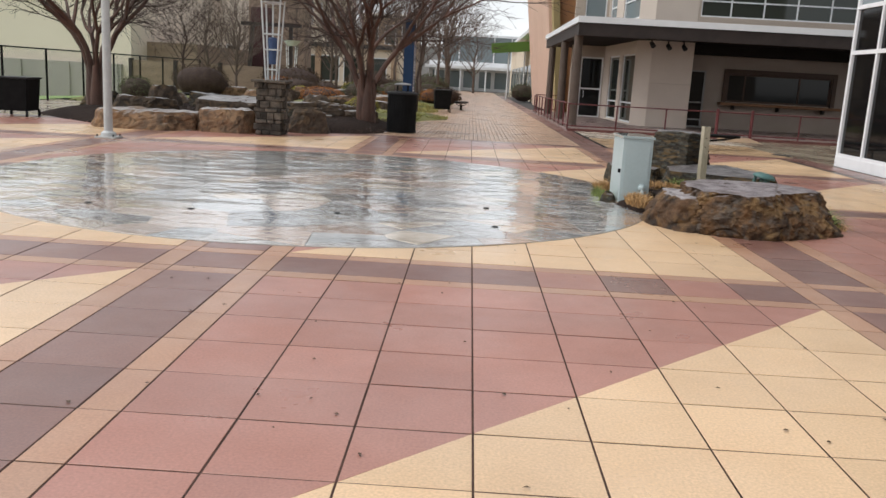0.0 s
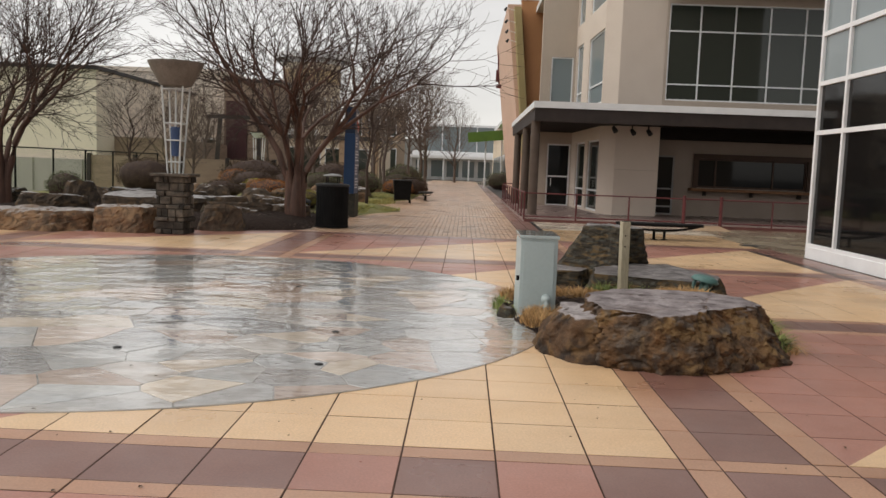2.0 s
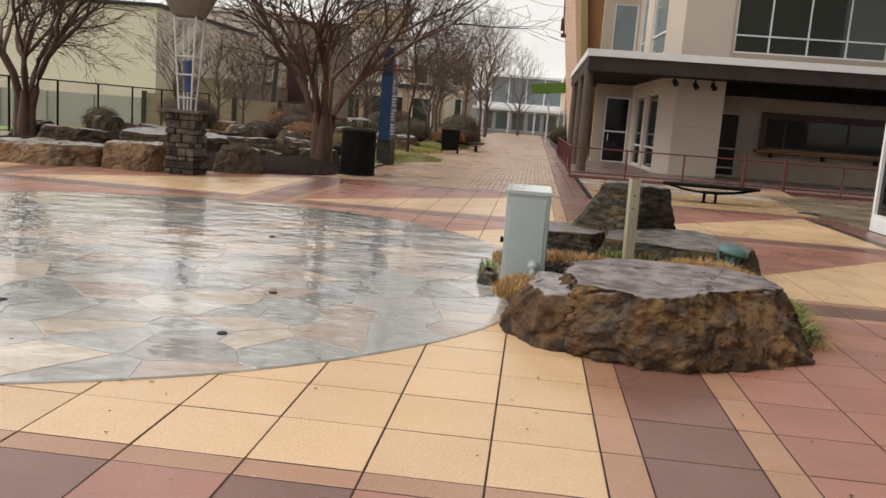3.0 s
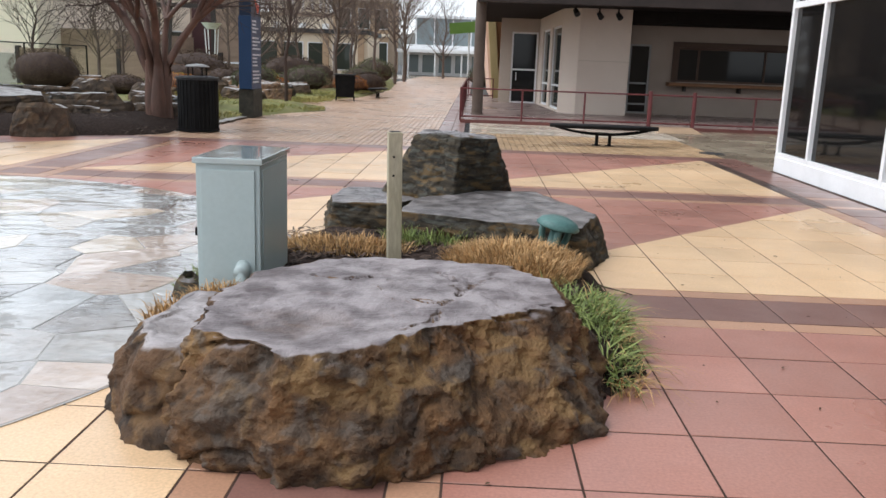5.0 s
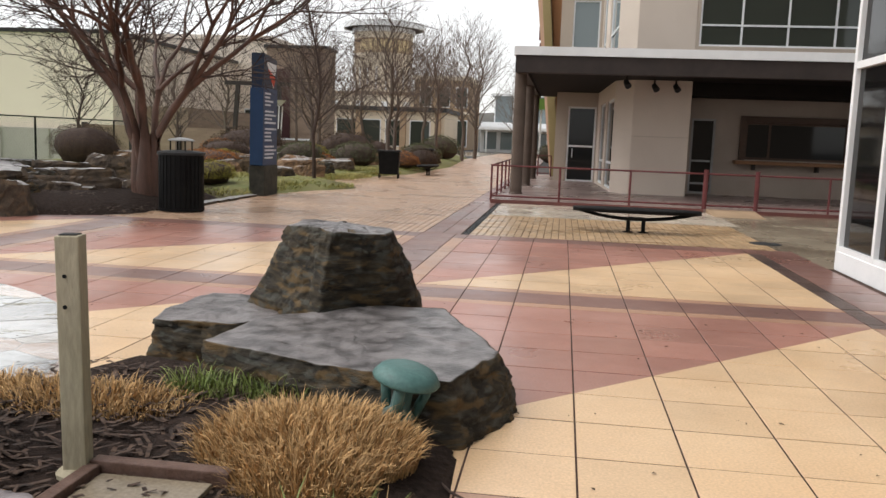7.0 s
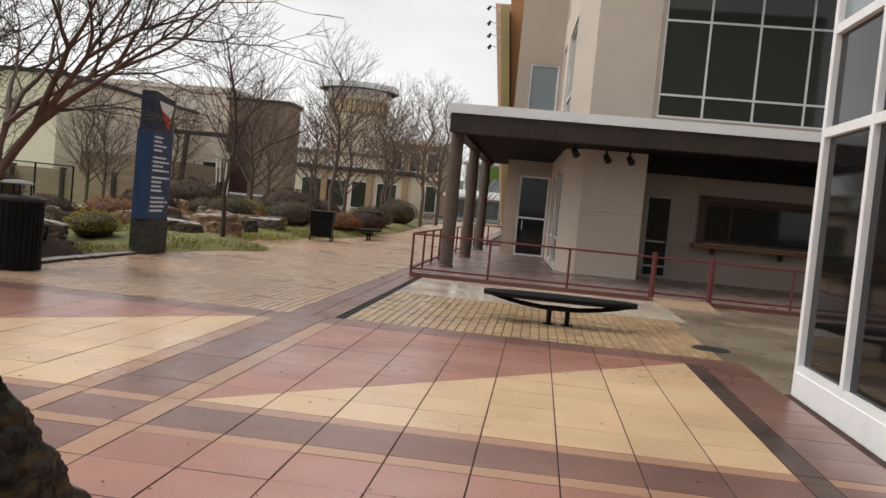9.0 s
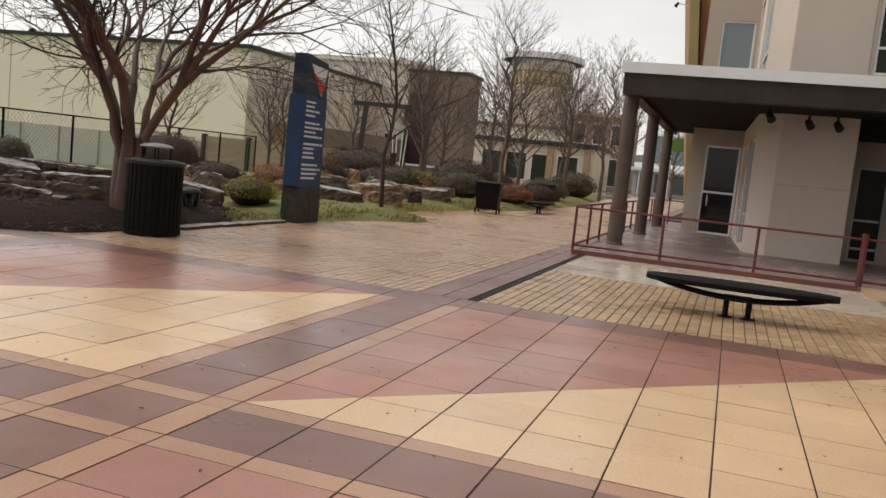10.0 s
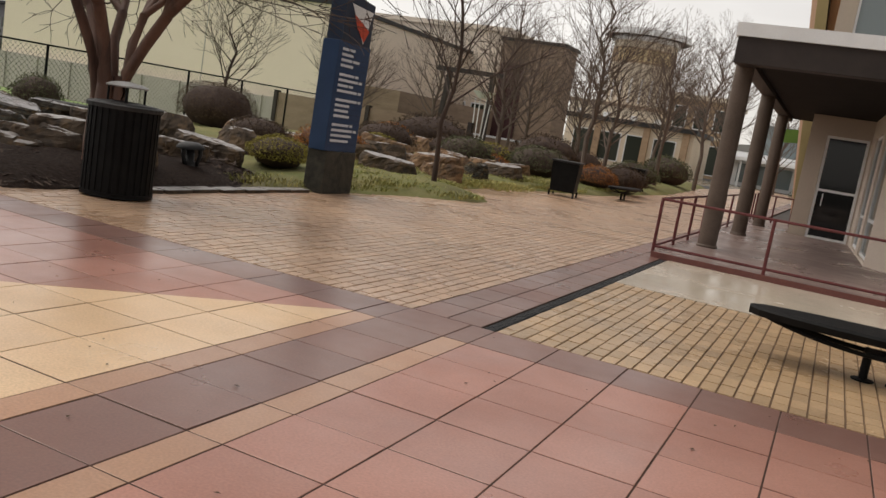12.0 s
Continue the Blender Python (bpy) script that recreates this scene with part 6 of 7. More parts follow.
    rows = [(-4.4, 24.3, 2.0, 0.7, 0.30, ROCK_GREY, 8, .2, 1, "pale wet slab boulder on the mulch slope"),
            (-3.2, 24.9, 1.3, 0.7, 0.28, ROCK_GREY, -10, .18, 1, "low wet slab boulder behind the bin"),
            (-6.5, 24.8, 2.0, 0.8, 0.34, ROCK_GREY, 12, .22, 1, "pale wet slab boulder in the mulch"),
            (-8.9, 23.6, 1.9, 0.9, 0.36, ROCK_GREY, 20, .2, 1, "broad wet slab boulder in the mulch"),
            (-4.0, 21.45, 1.3, 0.95, 0.56, ROCK_GREY, 30, 0, 0, "dark brown rounded boulder at the edge of the plaza"),
            (-4.5, 22.6, 1.0, 0.7, 0.42, ROCK_DARK, 30, .05, 0, "dark rounded boulder in mulch"),
            (-6.1, 23.1, 3.0, 1.2, 0.55, ROCK_GREY, 35, .12, 1, "long grey boulder with a sloping top"),
            (-9.2, 25.8, 1.3, 1.0, 0.75, ROCK_GREY, 0, .1, 0, "big round grey-brown boulder in the bed"),
            (-7.7, 26.4, 2.2, 1.0, 0.42, ROCK_DARK, -8, .2, 1, "flat dark slab boulder in mulch"),
            (-7.1, 28.0, 1.6, 0.8, 0.40, ROCK_GREY, 8, .2, 1, "flat grey slab boulder in mulch"),
            (-5.4, 26.0, 2.0, 0.8, 0.36, ROCK_GREY, 14, .2, 1, "pale flat slab boulder in mulch"),
            (-4.3, 27.9, 1.5, 0.7, 0.34, ROCK_GREY, 6, .18, 1, "pale wet slab boulder by the garden light"),
            (-6.6, 29.3, 1.5, 0.9, 0.55, ROCK_GREY, 12, .2, 0, "rounded grey boulder near the hedge"),
            (-5.3, 29.9, 1.3, 0.8, 0.5, ROCK_GREY, -10, .2, 0, "rounded grey boulder near the yellow shrub"),
            (-5.5, 24.7, 1.0, 0.8, 0.34, ROCK_DARK, 20, .2, 0, "small dark boulder in mulch"),
            (-3.9, 26.6, 1.3, 0.6, 0.3, ROCK_GREY, 25, .2, 1, "pale wet slab boulder behind the bin"),
            (-9.6, 27.6, 1.6, 0.9, 0.5, ROCK_GREY, -20, .12, 0, "grey boulder beside the turf"),
            (-10.6, 24.6, 1.5, 0.9, 0.5, ROCK_DARK, 60, .1, 0, "dark boulder under the bare tree"),
            (-8.4, 28.0, 1.4, 0.8, 0.4, ROCK_DARK, 0, .2, 1, "dark low slab boulder in the bed"),
            (-4.9, 33.6, 1.6, 0.8, 0.42, ROCK_GREY, 0, .2, 1, "grey slab boulder in the grass bed"),
            (-3.6, 35.6, 1.5, 0.9, 0.45, ROCK_TAN, 10, .2, 1, "tan boulder in the grass bed"),
            (-5.8, 36.6, 2.0, 0.9, 0.45, ROCK_GREY, -6, .2, 1, "long pale slab boulder in the grass bed"),
            (-4.4, 38.2, 1.6, 0.9, 0.5, ROCK_TAN, 0, .2, 0, "tan rounded boulder in the grass bed"),
            (-3.1, 37.2, 0.9, 0.7, 0.4, ROCK_DARK, 0, .18, 0, "small dark boulder in the grass bed"),
            (-7.2, 39.4, 2.0, 1.0, 0.5, ROCK_TAN, 8, .2, 1, "tan slab boulder among shrubs"),
            (-6.0, 42.2, 2.2, 1.0, 0.5, ROCK_GREY, -4, .2, 1, "grey slab boulder among shrubs"),
            (-8.4, 44.5, 2.4, 1.2, 0.6, ROCK_TAN, 4, .2, 0, "tan boulder far along the bed"),
            (-4.6, 46.5, 2.0, 1.0, 0.6, ROCK_TAN, 0, .2, 0, "tan boulder beside far shrubs"),
            (-4.42, 23.86, 1.5, 0.7, 0.3, ROCK_GREY, 10, 0.1, 1, "wet grey slab boulder stepped into the mulch"),
            (-5.41, 25.73, 1.2, 0.6, 0.26, ROCK_GREY, -12, 0.14, 1, "wet grey slab boulder stepped into the mulch"),
            (-5.8, 23.8, 1.4, 0.8, 0.34, ROCK_DARK, 20, 0.08, 0, "dark boulder stepped into the mulch"),
            (-3.4, 32.9, 1.5, 0.8, 0.34, ROCK_GREY, 12, .18, 1, "pale wet slab boulder in the grass bed"),
            (-2.9, 34.6, 1.3, 0.7, 0.36, ROCK_TAN, -8, .15, 1, "tan slab boulder in the grass bed"),
            (-5.0, 30.9, 1.4, 0.8, 0.36, ROCK_GREY, 18, .2, 1, "pale wet slab boulder behind the sign"),
            (-3.3, 39.6, 1.4, 0.9, 0.42, ROCK_GREY, 4, .15, 1, "grey slab boulder in the grass bed"),
            (-3.0, 51.0, 1.8, 1.0, 0.6, ROCK_GREY, 0, .2, 0, "grey boulder beside far shrubs")]
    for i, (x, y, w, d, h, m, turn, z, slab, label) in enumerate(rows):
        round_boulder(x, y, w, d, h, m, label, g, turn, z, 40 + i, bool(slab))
    rnd = random.Random(99)
    kinds = ((BROWNLEAF, "brown wintry shrub among boulders"), (GREYLEAF, "dull green shrub among boulders"), (REDLEAF, "rust-coloured low shrub among boulders"), (OLIVE, "yellow-green low shrub among boulders"), (BROWNLEAF, "brown wintry shrub among boulders"))
    for i in range(16):
        x, y = rnd.uniform(-10, -3.4), rnd.uniform(40, 62)
        m, label = kinds[i % 5]
        r = rnd.uniform(0.45, 0.95)
        shrub(x, y, 0.14, r, r * rnd.uniform(0.5, 0.7), m, label, 60 + i, 900, 0.06)
    for i in range(22):
        x, y = rnd.uniform(-11.5, -2.9), rnd.uniform(31.5, 56)
        m, label = ((ROCK_GREY, "pale grey slab boulder in the winter bed"), (ROCK_TAN, "tan boulder in the winter bed"), (ROCK_TAN, "tan boulder in the winter bed"))[i % 3]
        round_boulder(x, y, rnd.uniform(0.9, 2.0), rnd.uniform(0.6, 1.0), rnd.uniform(0.3, 0.55), m, label, g, rnd.uniform(-25, 25), 0.17, 140 + i, i % 2 == 0)
    shrub(-11.4, 36.3, 0.05, 1.22, 0.84, BROWNLEAF, "large clipped round hedge with dark bronze leaves", 31, 6500, 0.035)
    shrub(-3.6, 28.95, 0.14, 0.58, 0.34, OLIVE, "low rounded yellow-green shrub by the sign", 32, 2400, 0.03)
    shrub(-11.9, 30.4, 0.05, 0.62, 0.52, GREYLEAF, "loose grey-green shrub by the fence", 33, 1500, 0.045)
    shrub(-7.4, 33.2, 0.2, 0.8, 0.36, BROWNLEAF, "brown wintry shrub in the bed", 34, 1500, 0.05)
    shrub(-5.9, 34.2, 0.2, 0.9, 0.4, REDLEAF, "rust-coloured low shrub in the bed", 35, 1500, 0.05)
    shrub(-8.2, 41.0, 0.2, 1.1, 0.55, BROWNLEAF, "brown wintry shrub behind boulders", 36, 1500, 0.06)
    shrub(-5.2, 41.0, 0.2, 0.95, 0.55, GREYLEAF, "dull green shrub behind boulders", 37, 1500, 0.06)
    shrub(-3.5, 43.2, 0.15, 1.0, 0.6, GREYLEAF, "dull green shrub beside the promenade", 38, 1500, 0.06)
    shrub(-1.9, 45.0, 0.1, 0.8, 0.45, REDLEAF, "orange-brown low shrub beside the promenade", 39, 1500, 0.05)
    shrub(-1.3, 47.0, 0.1, 0.9, 0.5, BROWNLEAF, "brown mounded shrub beside the promenade", 40, 1500, 0.06)
    shrub(-2.6, 54.0, 0.1, 1.2, 0.6, GREYLEAF, "dull green shrub far along the promenade", 41, 1300, 0.08)
    shrub(-6.2, 52.0, 0.1, 1.6, 0.9, BROWNLEAF, "brown wintry thicket far along the bed", 42, 1500, 0.09)
    shrub(-10.0, 48.0, 0.1, 1.8, 0.9, BROWNLEAF, "brown wintry thicket near the patio wall", 43, 1500, 0.09)
    shrub(-3.0, 64.0, 0.1, 1.4, 0.9, GREYLEAF, "evergreen shrub far along the promenade", 44, 1300, 0.1)
    shrub(4.3, 70.0, 0.0, 1.1, 0.8, GREYLEAF, "clipped dark shrub beside the far shops", 45, 1300, 0.08)


def trees():
    vase_tree(-2.9, 24.25, 0.22, 11, "bare multi-stemmed tree with smooth reddish bark", 6, 1.15)
    vase_tree(-10.5, 24.0, 0.2, 17, "bare multi-stemmed tree with grey-brown bark", 6, 0.9)
    slim_tree(-2.0, 32.4, 0.08, 5, "slender bare young tree beside the sign", 6.6, 0.062, 2)
    slim_tree(-12.75, 38.2, 0.0, 6, "small bare spreading tree before the cream wall", 4.8, 0.075, 3)
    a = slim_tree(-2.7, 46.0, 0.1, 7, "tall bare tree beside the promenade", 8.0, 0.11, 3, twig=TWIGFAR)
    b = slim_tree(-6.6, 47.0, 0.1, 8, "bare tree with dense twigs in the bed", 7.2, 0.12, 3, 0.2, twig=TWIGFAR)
    k = 0
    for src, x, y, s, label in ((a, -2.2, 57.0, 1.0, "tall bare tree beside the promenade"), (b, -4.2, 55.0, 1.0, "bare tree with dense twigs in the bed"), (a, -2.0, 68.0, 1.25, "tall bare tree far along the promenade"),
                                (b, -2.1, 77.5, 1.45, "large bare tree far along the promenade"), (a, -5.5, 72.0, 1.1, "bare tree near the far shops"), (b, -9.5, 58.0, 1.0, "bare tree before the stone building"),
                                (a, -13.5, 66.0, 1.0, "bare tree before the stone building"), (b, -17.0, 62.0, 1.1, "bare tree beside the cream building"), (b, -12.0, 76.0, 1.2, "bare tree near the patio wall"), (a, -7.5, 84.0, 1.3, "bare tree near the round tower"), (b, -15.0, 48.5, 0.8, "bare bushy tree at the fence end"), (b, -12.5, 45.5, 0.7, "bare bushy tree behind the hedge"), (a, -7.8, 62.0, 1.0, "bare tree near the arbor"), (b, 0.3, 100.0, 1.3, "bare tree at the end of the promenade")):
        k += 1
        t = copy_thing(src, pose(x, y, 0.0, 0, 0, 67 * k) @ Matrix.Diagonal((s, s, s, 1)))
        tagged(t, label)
    for x, y, h, s in ((-70, 88, 13, 1), (-74, 92, 9, 2), (-66, 96, 7, 3), (-100, 110, 9, 4)):
        pine(x, y, -1.5, h, s)


# ---- fence ----
def fence():
    f = thing("chain_fence", "black chain-link fence along the turf field", "fence")
    runs = [((-15.1, 16.0), (-15.1, 47.5))]
    for (ax, ay), (bx, by) in runs:
        n = 11
        for i in range(n + 1):
            t = i / n
            x, y = ax + (bx - ax) * t, ay + (by - ay) * t
            g = ground_height(x, y)
            part("post", cyl(x, y, g - 0.1, 1.79, 0.04, n=8), BLACK, f)
        part("top_rail", tube([(ax, ay, 1.77), (bx, by, 1.77)], 0.025), BLACK, f)
        vs, fs = [], []
        L = math.hypot(bx - ax, by - ay)
        m = int(L / 0.16)
        for i in range(m):
            for s in (1, -1):
                z = 0.0
                while z < 1.62:
                    d0 = (i + (0 if s > 0 else 1)) / m
                    d1 = (i + (1 if s > 0 else 0)) / m
                    k = len(vs)
                    for d, zz in ((d0, z), (d1, z + 0.16)):
                        px, py = ax + (bx - ax) * d, ay + (by - ay) * d
                        vs += [(px, py, zz - 0.006), (px, py, zz + 0.006)]
                    fs.append((k, k + 1, k + 3, k + 2))
                    z += 0.16
        tagged(part_data("mesh_wire", vs, fs, CHAIN, f), kind="stuff")


# ---- buildings beyond ----
def far_window(owner, x0, x1, z0, z1, y, glass=None):
    w = part("window", box(x0, x1, y - 0.06, y + 0.05, z0, z1), WHITE, owner)
    part("pane", box(x0 + 0.12, x1 - 0.12, y - 0.09, y - 0.05, z0 + 0.12, z1 - 0.12), glass or GLASS, w)


def far_buildings():
    hall = thing("store_building", "long cream windowless store building with a flat roof", "building")
    part("wall", box(-54.4, -24.4, 61, 90, -1.8, 7.5), CREAMWALL, hall)
    part("roof", box(-54.6, -24.2, 60.8, 90, 7.5, 7.75), CHARCOAL, hall, "dark roof edge")
    part("plinth_wall", box(-54.0, -25.0, 60.6, 61.0, -1.8, 1.25), GREYWALL, hall, "grey lower wall band")
    for i in range(9):
        part("pilaster", box(-53.5 + i * 3.5, -53.2 + i * 3.5, 60.5, 60.7, -1.8, 1.25), GREYWALL, hall)
    for x in (-44.4, -34.4):
        part("wall_joint", box(x, x + 0.08, 60.98, 61.0, 1.3, 7.5), GREYWALL, hall)
    part("side_block", box(-24.4, -20.6, 64, 80, -1, 3.0), BROWNSTONE, hall, "brown lower block")
    shop = thing("stone_building", "cream and brown stone shop building with a dark panel", "building")
    part("wall", box(-37, -21.2, 82, 88, -0.6, 9.6), CREAMWALL, shop)
    part("brown_wall", box(-21.2, -15.9, 81, 84.5, -0.6, 8.9), BROWNSTONE, shop)
    part("dark_panel", box(-21.0, -19.0, 80.85, 81.0, 1.0, 7.1), MAROON, shop, "dark maroon panel")
    part("roof", box(-21.4, -15.7, 80.8, 84.7, 8.9, 9.15), CHARCOAL, shop)
    part("parapet", box(-37.2, -21.0, 81.8, 88.2, 9.6, 10.0), CREAMWALL, shop)
    part("patio_wall", box(-36, -15.5, 76, 76.5, -0.2, 0.95), BROWNSTONE, shop, "low stone patio wall")
    part("patio_cap", box(-36.1, -15.4, 75.9, 76.6, 0.95, 1.1), WHITE, shop)
    for x in (-34.0, -31.5, -28.2, -25.6, -23.6):
        far_window(shop, x, x + 1.5, 0.6, 3.6, 82)
    for x in (-33.2, -27.2, -24.8, -22.2):
        part("pier", box(x, x + 0.5, 81.6, 82, -0.2, 4.2), CREAMWALL, shop)
    screen = thing("timber_screen", "low dark brown timber screen behind the bed", "fence")
    part("panel", box(-20.5, -9.5, 51.0, 51.15, -0.5, 1.6), BROWNSTONE, screen)
    for i in range(5):
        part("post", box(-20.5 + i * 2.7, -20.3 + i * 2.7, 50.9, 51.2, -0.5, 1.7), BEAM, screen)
    arbor = thing("timber_arbor", "dark open timber arbor frame beside the bed", "arbor")
    for x in (-15.7, -12.7):
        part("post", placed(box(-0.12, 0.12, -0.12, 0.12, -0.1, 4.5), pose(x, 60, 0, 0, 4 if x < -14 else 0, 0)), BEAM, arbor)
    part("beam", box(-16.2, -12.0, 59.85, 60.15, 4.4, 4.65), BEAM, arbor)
    small = thing("bowl_lamp", "white lattice lamp with a shallow bowl far off", "lamp", "", (-12.2, 58, 0))
    for sx in (-1, 1):
        for sy in (-1, 1):
            part("upright", tube([(sx * 0.22, sy * 0.22, 0.9), (sx * 0.32, sy * 0.32, 3.1)], 0.035), WHITE, small)
    part("pier", box(-0.35, 0.35, -0.35, 0.35, -0.1, 0.9, 0.03), STONEV, small)
    part("bowl", lathe([(0.3, 3.1), (0.62, 3.45), (0.6, 3.45), (0.2, 3.15)], 12), WHITE, small)

    tower = thing("tower_building", "round tan store tower with a pale ring canopy", "building")
    part("drum", cyl(-25.2, 147, 0, 18.2, 4.8, 4.8, 40), FARTAN, tower)
    part("crown_band", lathe([(5.2, 18.2), (5.1, 19.9), (4.9, 20.0), (1.0, 20.1)], 40, -25.2, 147), WHITE, tower, "pale crown band")
    part("ring_canopy", lathe([(6.2, 18.9), (6.6, 18.9), (6.55, 19.8), (6.2, 19.8), (6.15, 19.4), (6.2, 18.9)], 40, -25.2, 147), WHITE, tower, "pale ring canopy")
    for k in range(20):
        a = 2 * math.pi * k / 20
        part("fin", placed(box(-0.12, 0.12, -0.2, 0.2, 9.0, 12.6), pose(-25.2 + 4.85 * math.cos(a), 147 + 4.85 * math.sin(a), 0, 0, 0, math.degrees(a) + 90)), WHITE, tower)
    for k in range(12):
        a = 2 * math.pi * k / 12
        part("ring_arm", tube([(-25.2 + 5.1 * math.cos(a), 147 + 5.1 * math.sin(a), 19.3), (-25.2 + 6.25 * math.cos(a), 147 + 6.25 * math.sin(a), 19.3)], 0.1, 6), WHITE, tower)
    part("sign_band", lathe([(4.8, 14.9), (4.86, 14.9), (4.86, 17.2), (4.8, 17.2)], 40, -25.2, 147), TANSTONE, tower)
    for k in range(11):
        a = radians(-122 + k * 9.5)
        part("lettering", placed(box(-0.27, 0.27, -0.1, 0.1, 15.2, 16.9), pose(-25.2 + 4.95 * math.cos(a), 147 + 4.95 * math.sin(a), 0, 0, 0, math.degrees(a) + 90)), GOLDSIGN, tower, "pale golden sign bars")
    part("lower_wall", box(-33, -17.6, 139, 147, 0, 8.0), FARTAN, tower)
    part("cornice", box(-33.3, -17.3, 138.7, 147, 8.0, 8.5), BROWNSTONE, tower)
    for x in (-32.3, -29.4, -26.5, -23.6, -20.7):
        far_window(tower, x, x + 2.3, 0.6, 5.4, 139)
    for x in (-31, -27, -23, -19.4):
        part("pier", box(x - 0.5, x + 0.5, 138.4, 139, 0, 7), WHITE, tower)
    wing = thing("shop_building", "tan stone shop building with a stepped parapet", "building")
    part("wall", box(-17.5, -9.2, 134, 150, 0, 10.2), TANSTONE, wing)
    part("cornice", box(-17.8, -8.9, 133.6, 150, 10.2, 10.8), FARTAN, wing)
    part("belt", box(-17.6, -9.1, 133.8, 134, 5.2, 5.6), FARTAN, wing)
    for x in (-16.6, -13.8, -11.2):
        far_window(wing, x, x + 1.8, 6.2, 9.2, 134)
        far_window(wing, x, x + 1.9, 0.4, 4.4, 134)
    mid = thing("shop_building", "low dark-fronted shop building behind bare trees", "building")
    part("wall", box(-23, -9.0, 108, 120, 0, 4.6), FARTAN, mid)
    part("roof", box(-23.3, -8.7, 107.4, 120, 4.6, 5.1), CHARCOAL, mid)
    for x in (-22.2, -19.2, -16.2, -13.2):
        far_window(mid, x, x + 2.5, 0.4, 3.6, 108)
    for x in (-19.4, -14.0, -9.8):
        part("pier", box(x - 0.35, x + 0.35, 107.6, 108, 0, 4.6), TANSTONE, mid)
    end = thing("glass_pavilion", "pale glazed pavilion with a white canopy at the promenade's end", "building")
    part("wall", box(-6, 9, 121, 132, 0, 4.0), WHITE, end)
    part("canopy", box(-6.5, 9.5, 118.4, 121, 2.95, 3.35), WHITE, end)
    for x in (-5.6, -3.4, -1.2, 1.0, 3.2, 5.4):
        far_window(end, x, x + 1.9, 0.3, 2.8, 121, TINT)
    for x in (-5, -1.5, 2, 5.5):
        part("column", cyl(x, 118.7, -0.05, 2.95, 0.12, n=10), WHITE, end)
    part("upper_glass", box(-4.5, 8.5, 124, 132, 4.0, 7.6), TINT, end, "pale upper glazing")
    for x in (-4.5, -2, 0.5, 3, 5.5, 8.4):
        part("upper_mullion", box(x, x + 0.15, 123.9, 124, 4.0, 7.6), WHITE, end)
    part("upper_roof", box(-5, 9, 123.4, 132, 7.6, 7.9), WHITE, end)
    cano = thing("green_canopy", "bright green flat canopy over the far shops", "canopy")
    part("roof", placed(box(-1.6, 1.8, -3, 3, -0.12, 0.12), pose(3.3, 78, 4.7, 0, -6, 0)), GREENROOF, cano)
    part("fascia", placed(box(-1.7, 1.8, -3.1, -3.0, -0.65, 0.2), pose(3.3, 78, 4.7, 0, -6, 0)), GREENROOF, cano)
    for x in (3.2, 4.6):
        part("post", cyl(x, 75.6, -0.05, 4.75, 0.07, n=8), WHITE, cano)
    row = thing("shop_row", "low pale shop row beyond the salmon wall", "building")
    part("wall", box(5.0, 16, 62.5, 110, 0, 5.5), FARTAN, row)
    part("roof", box(4.4, 16, 62.5, 110, 5.5, 5.8), WHITE, row)
    for i in range(7):
        part("window", box(4.92, 5.0, 65 + i * 6, 69 + i * 6, 0.4, 3.0), TINT, row)
    back = thing("apartment_building", "grey far building beyond the turf field", "building")
    part("wall", box(-150, -66, 120, 135, -2, 9), FARGREY, back)
    part("roof", box(-151, -65, 119, 136, 9, 9.6), CHARCOAL, back)
    for i in range(18):
        for z in (1.2, 5.0):
            part("window", box(-148 + i * 4.6, -146 + i * 4.6, 119.9, 120, z, z + 1.8), GLASS, back)
    # far wooded hill
    vs, fs = [], []
    n = 60
    for i in range(n + 1):
        x = -420 + 900 * i / n
        h = 26 * math.exp(-((x - 40) / 150) ** 2) + 6 + 3 * noise.noise((x * 0.02, 0, 0)) + 2.2 * noise.noise((x * 0.11, 3, 0))
        vs += [(x, 640, -2), (x, 680, h), (x, 760, h * 0.6)]
    for i in range(n):
        a, b = i * 3, (i + 1) * 3
        fs += [(a, b, b + 1, a + 1), (a + 1, b + 1, b + 2, a + 2)]
    structure(part_data("backdrop", vs, fs, HILL, smooth=True), "grey wooded hill on the horizon", "hill")


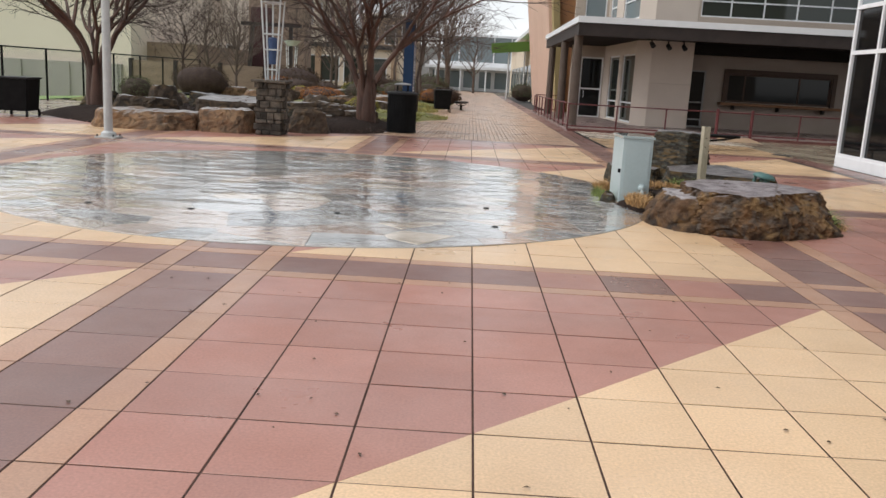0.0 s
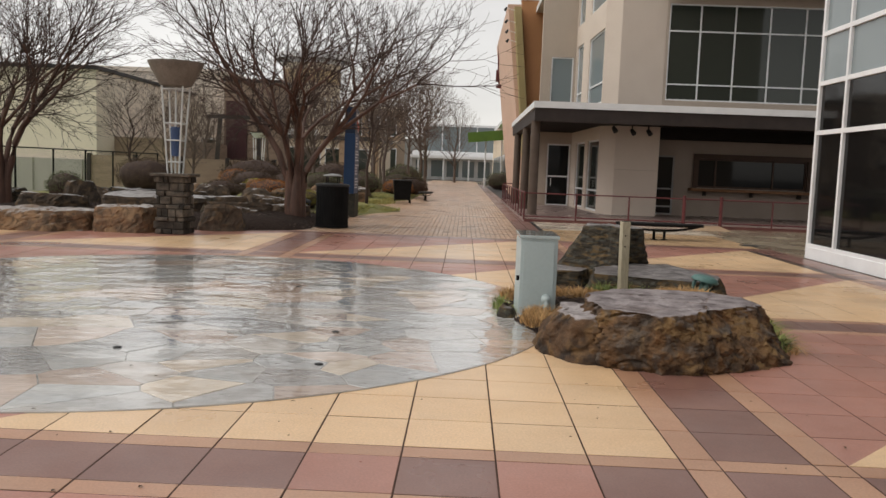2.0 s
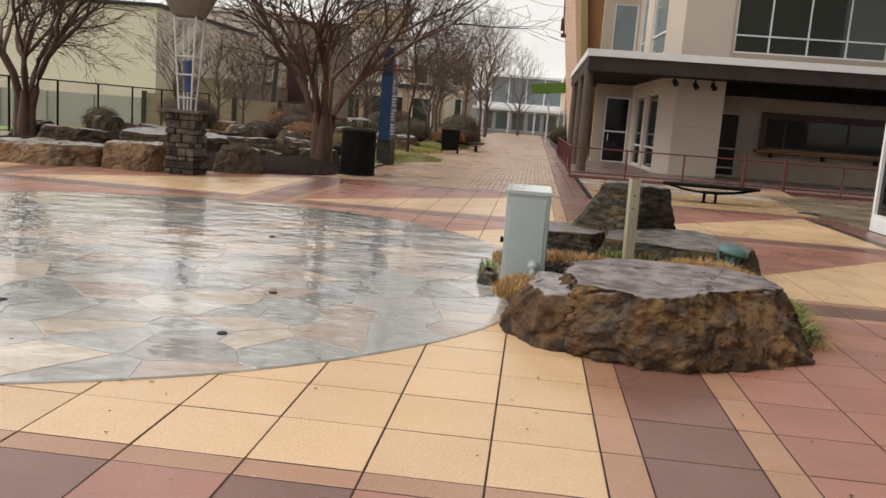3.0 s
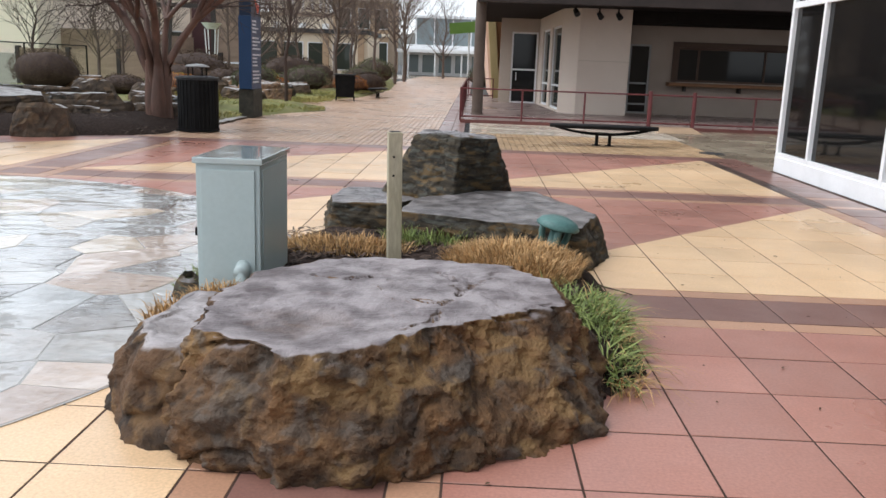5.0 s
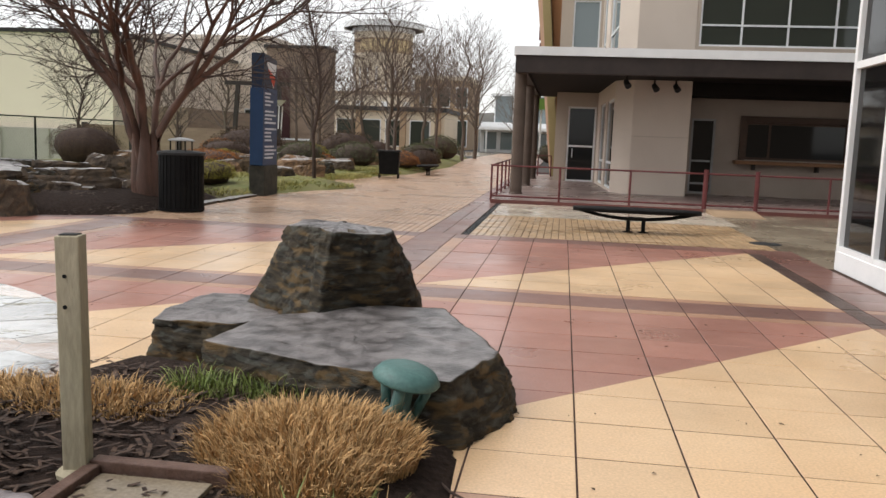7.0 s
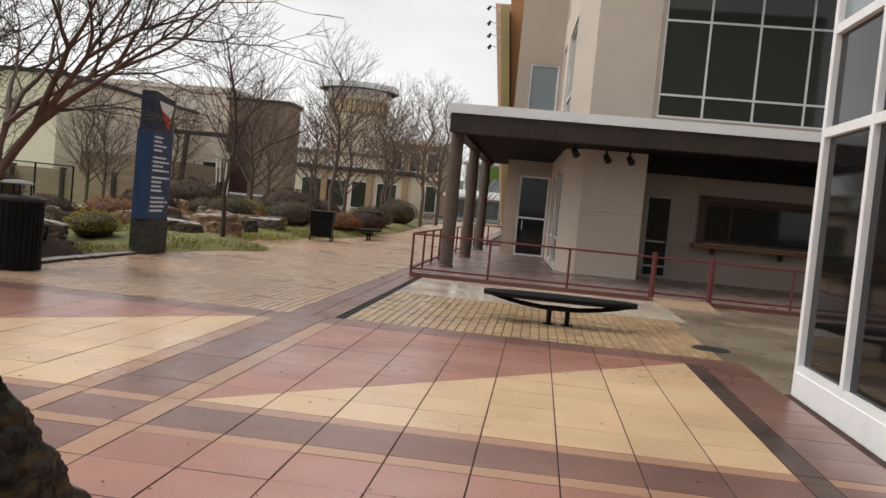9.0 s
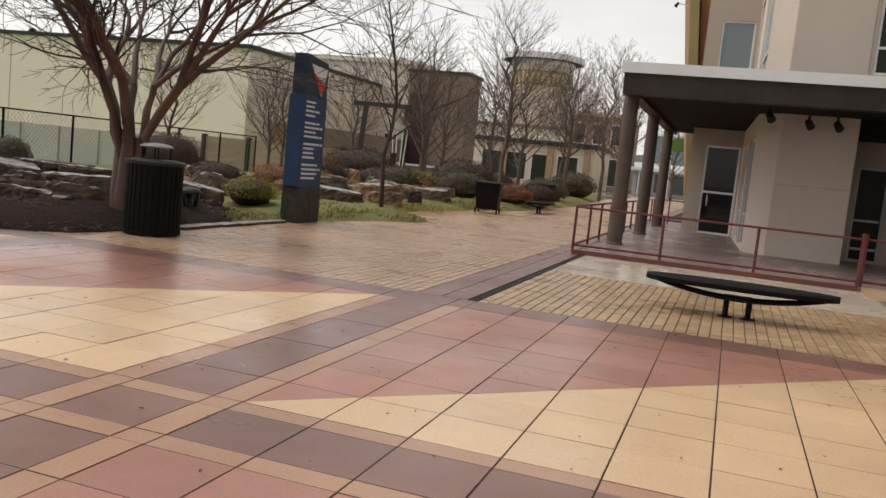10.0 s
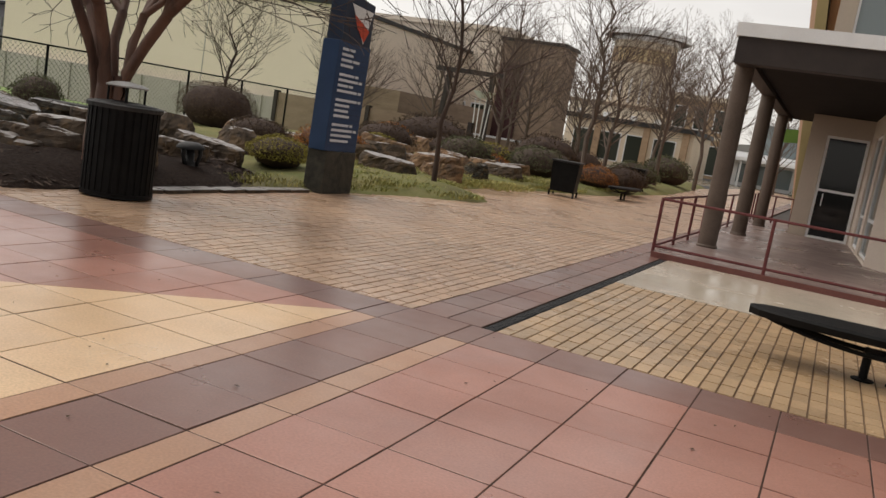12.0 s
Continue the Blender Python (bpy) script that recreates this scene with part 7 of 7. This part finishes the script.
def car(x, y, z, rz, paint, label):
    c = thing("parked_car", label, "car", "parked cars", (x, y, z), rz)
    bm = bmesh.new()
    prof = [(-2.3, 0.35), (2.3, 0.35), (2.35, 0.75), (2.2, 0.95), (1.1, 1.05), (-2.25, 1.05), (-2.35, 0.8)]
    cab = [(0.95, 1.05), (0.45, 1.72), (-1.5, 1.75), (-2.0, 1.05)]
    def ext(pts, w, name, m):
        bm = bmesh.new()
        a = [bm.verts.new((px, -w, pz)) for px, pz in pts]
        b = [bm.verts.new((px, w, pz)) for px, pz in pts]
        bm.faces.new(a)
        bm.faces.new(b[::-1])
        for i in range(len(pts)):
            bm.faces.new((a[i], a[(i + 1) % len(pts)], b[(i + 1) % len(pts)], b[i]))
        bmesh.ops.recalc_face_normals(bm, faces=bm.faces)
        bmesh.ops.bevel(bm, geom=list(bm.edges), offset=0.06, segments=2, affect="EDGES")
        return part(name, bm, m, c)
    ext(prof, 0.92, "body", paint)
    ext(cab, 0.80, "cabin", GLASS)
    for px in (-1.45, 1.45):
        for py in (-0.85, 0.85):
            w = part("wheel", placed(cyl(0, 0, -0.11, 0.11, 0.36, n=20), pose(px, py, 0.36, 90, 0, 0)), RUBBER, c)
            part("rim", placed(cyl(0, 0, -0.115, 0.115, 0.2, n=14), pose(px, py, 0.36, 90, 0, 0)), WHITE, w)


def litter_leaves():
    rnd = random.Random(77)
    vs, fs = [], []
    for _ in range(420):
        x, y = rnd.uniform(-3, 8), rnd.uniform(2.5, 22)
        a, L, w = rnd.uniform(0, 6.28), rnd.uniform(0.006, 0.022), rnd.uniform(0.004, 0.012)
        k, z = len(vs), 0.004 + rnd.uniform(0, 0.003)
        if math.hypot(x - PAD_X, y - PAD_Y) < PAD_R:
            z += 0.014
        ux, uy = math.cos(a), math.sin(a)
        vs += [(x - ux * L, y - uy * L, z), (x + uy * w, y - ux * w, z + 0.004), (x + ux * L, y + uy * L, z), (x - uy * w, y + ux * w, z + 0.005)]
        fs.append((k, k + 1, k + 2, k + 3))
    tagged(part_data("fallen_leaves", vs, fs, BROWNLEAF), "small dark fallen leaves and bits on the paving", "leaves", "", "stuff")


def left_side():
    structure(part("banner_stand_wall", box(-20.4, -18.4, 31.5, 31.9, -0.3, -0.02), CONCRETE), "flat footing beside the walkway", "pavement")
    b = thing("notice_board", "white notice board with a blue heading on the fence", "notice board", "", (-19.4, 31.7, -0.3))
    part("board", box(-0.75, 0.75, -0.03, 0.03, 0.85, 2.0, 0.01), SIGNWHITE, b)
    part("heading", box(-0.65, 0.65, -0.036, -0.031, 1.7, 1.9), BLUE, b)
    for i in range(4):
        part("line", box(-0.6, 0.5, -0.036, -0.031, 1.55 - i * 0.15, 1.6 - i * 0.15), GREYWALL, b)
    for x in (-0.7, 0.7):
        part("leg", cyl(x, 0.05, 0.0, 1.9, 0.025, n=8), BLACK, b)
    car(-64.2, 67.5, -1.56, 62, CARWHITE, "white pickup parked beyond the field")
    car(-68.3, 67.0, -1.56, 58, CARDARK, "dark red car parked beyond the field")
    pine(-85, 81, -1.5, 9.5, 77)
    pine(-90.5, 83, -1.5, 7.0, 78)
    car(-73.5, 69.0, -1.56, 60, CARWHITE, "white car parked beyond the field")


corner_building()
rails()
glass_building()
splash_pad()
brick_paths()
standing = set(bpy.data.objects)
rockery()
# the whole rockery sits a little nearer to the splash pad
for ob in list(bpy.data.objects):
    if ob not in standing and not ob.parent:
        ob.location.x -= 0.05
curved_bench(6.42, 23.8, 0, "black metal bench with a bowed underside on the brick court")
curved_bench(-9.6, 29.6, 10, "black metal bench with a bowed underside beside the turf").location.z = 0.12
curved_bench(-0.4, 43.2, 80, "black metal bench with a bowed underside beside the promenade")
round_bin(-1.82, 23.5)
square_bin(-1.25, 39.4, 8, 0.78, 1.02, "dark square bin on legs beside the promenade")
square_bin(-11.4, 21.5, 4, 0.80, 0.98, "dark square bin on legs beside the walkway")
square_bin(-1.6, 50.0, 4, 0.75, 1.0, "dark square bin on legs far along the promenade")
directory_sign()
light_pole(-7.1, 16.85)
fire_lamp(-4.62, 20.15)
beds()
trees()
fence()
far_buildings()
left_side()
litter_leaves()
lay_plaza()
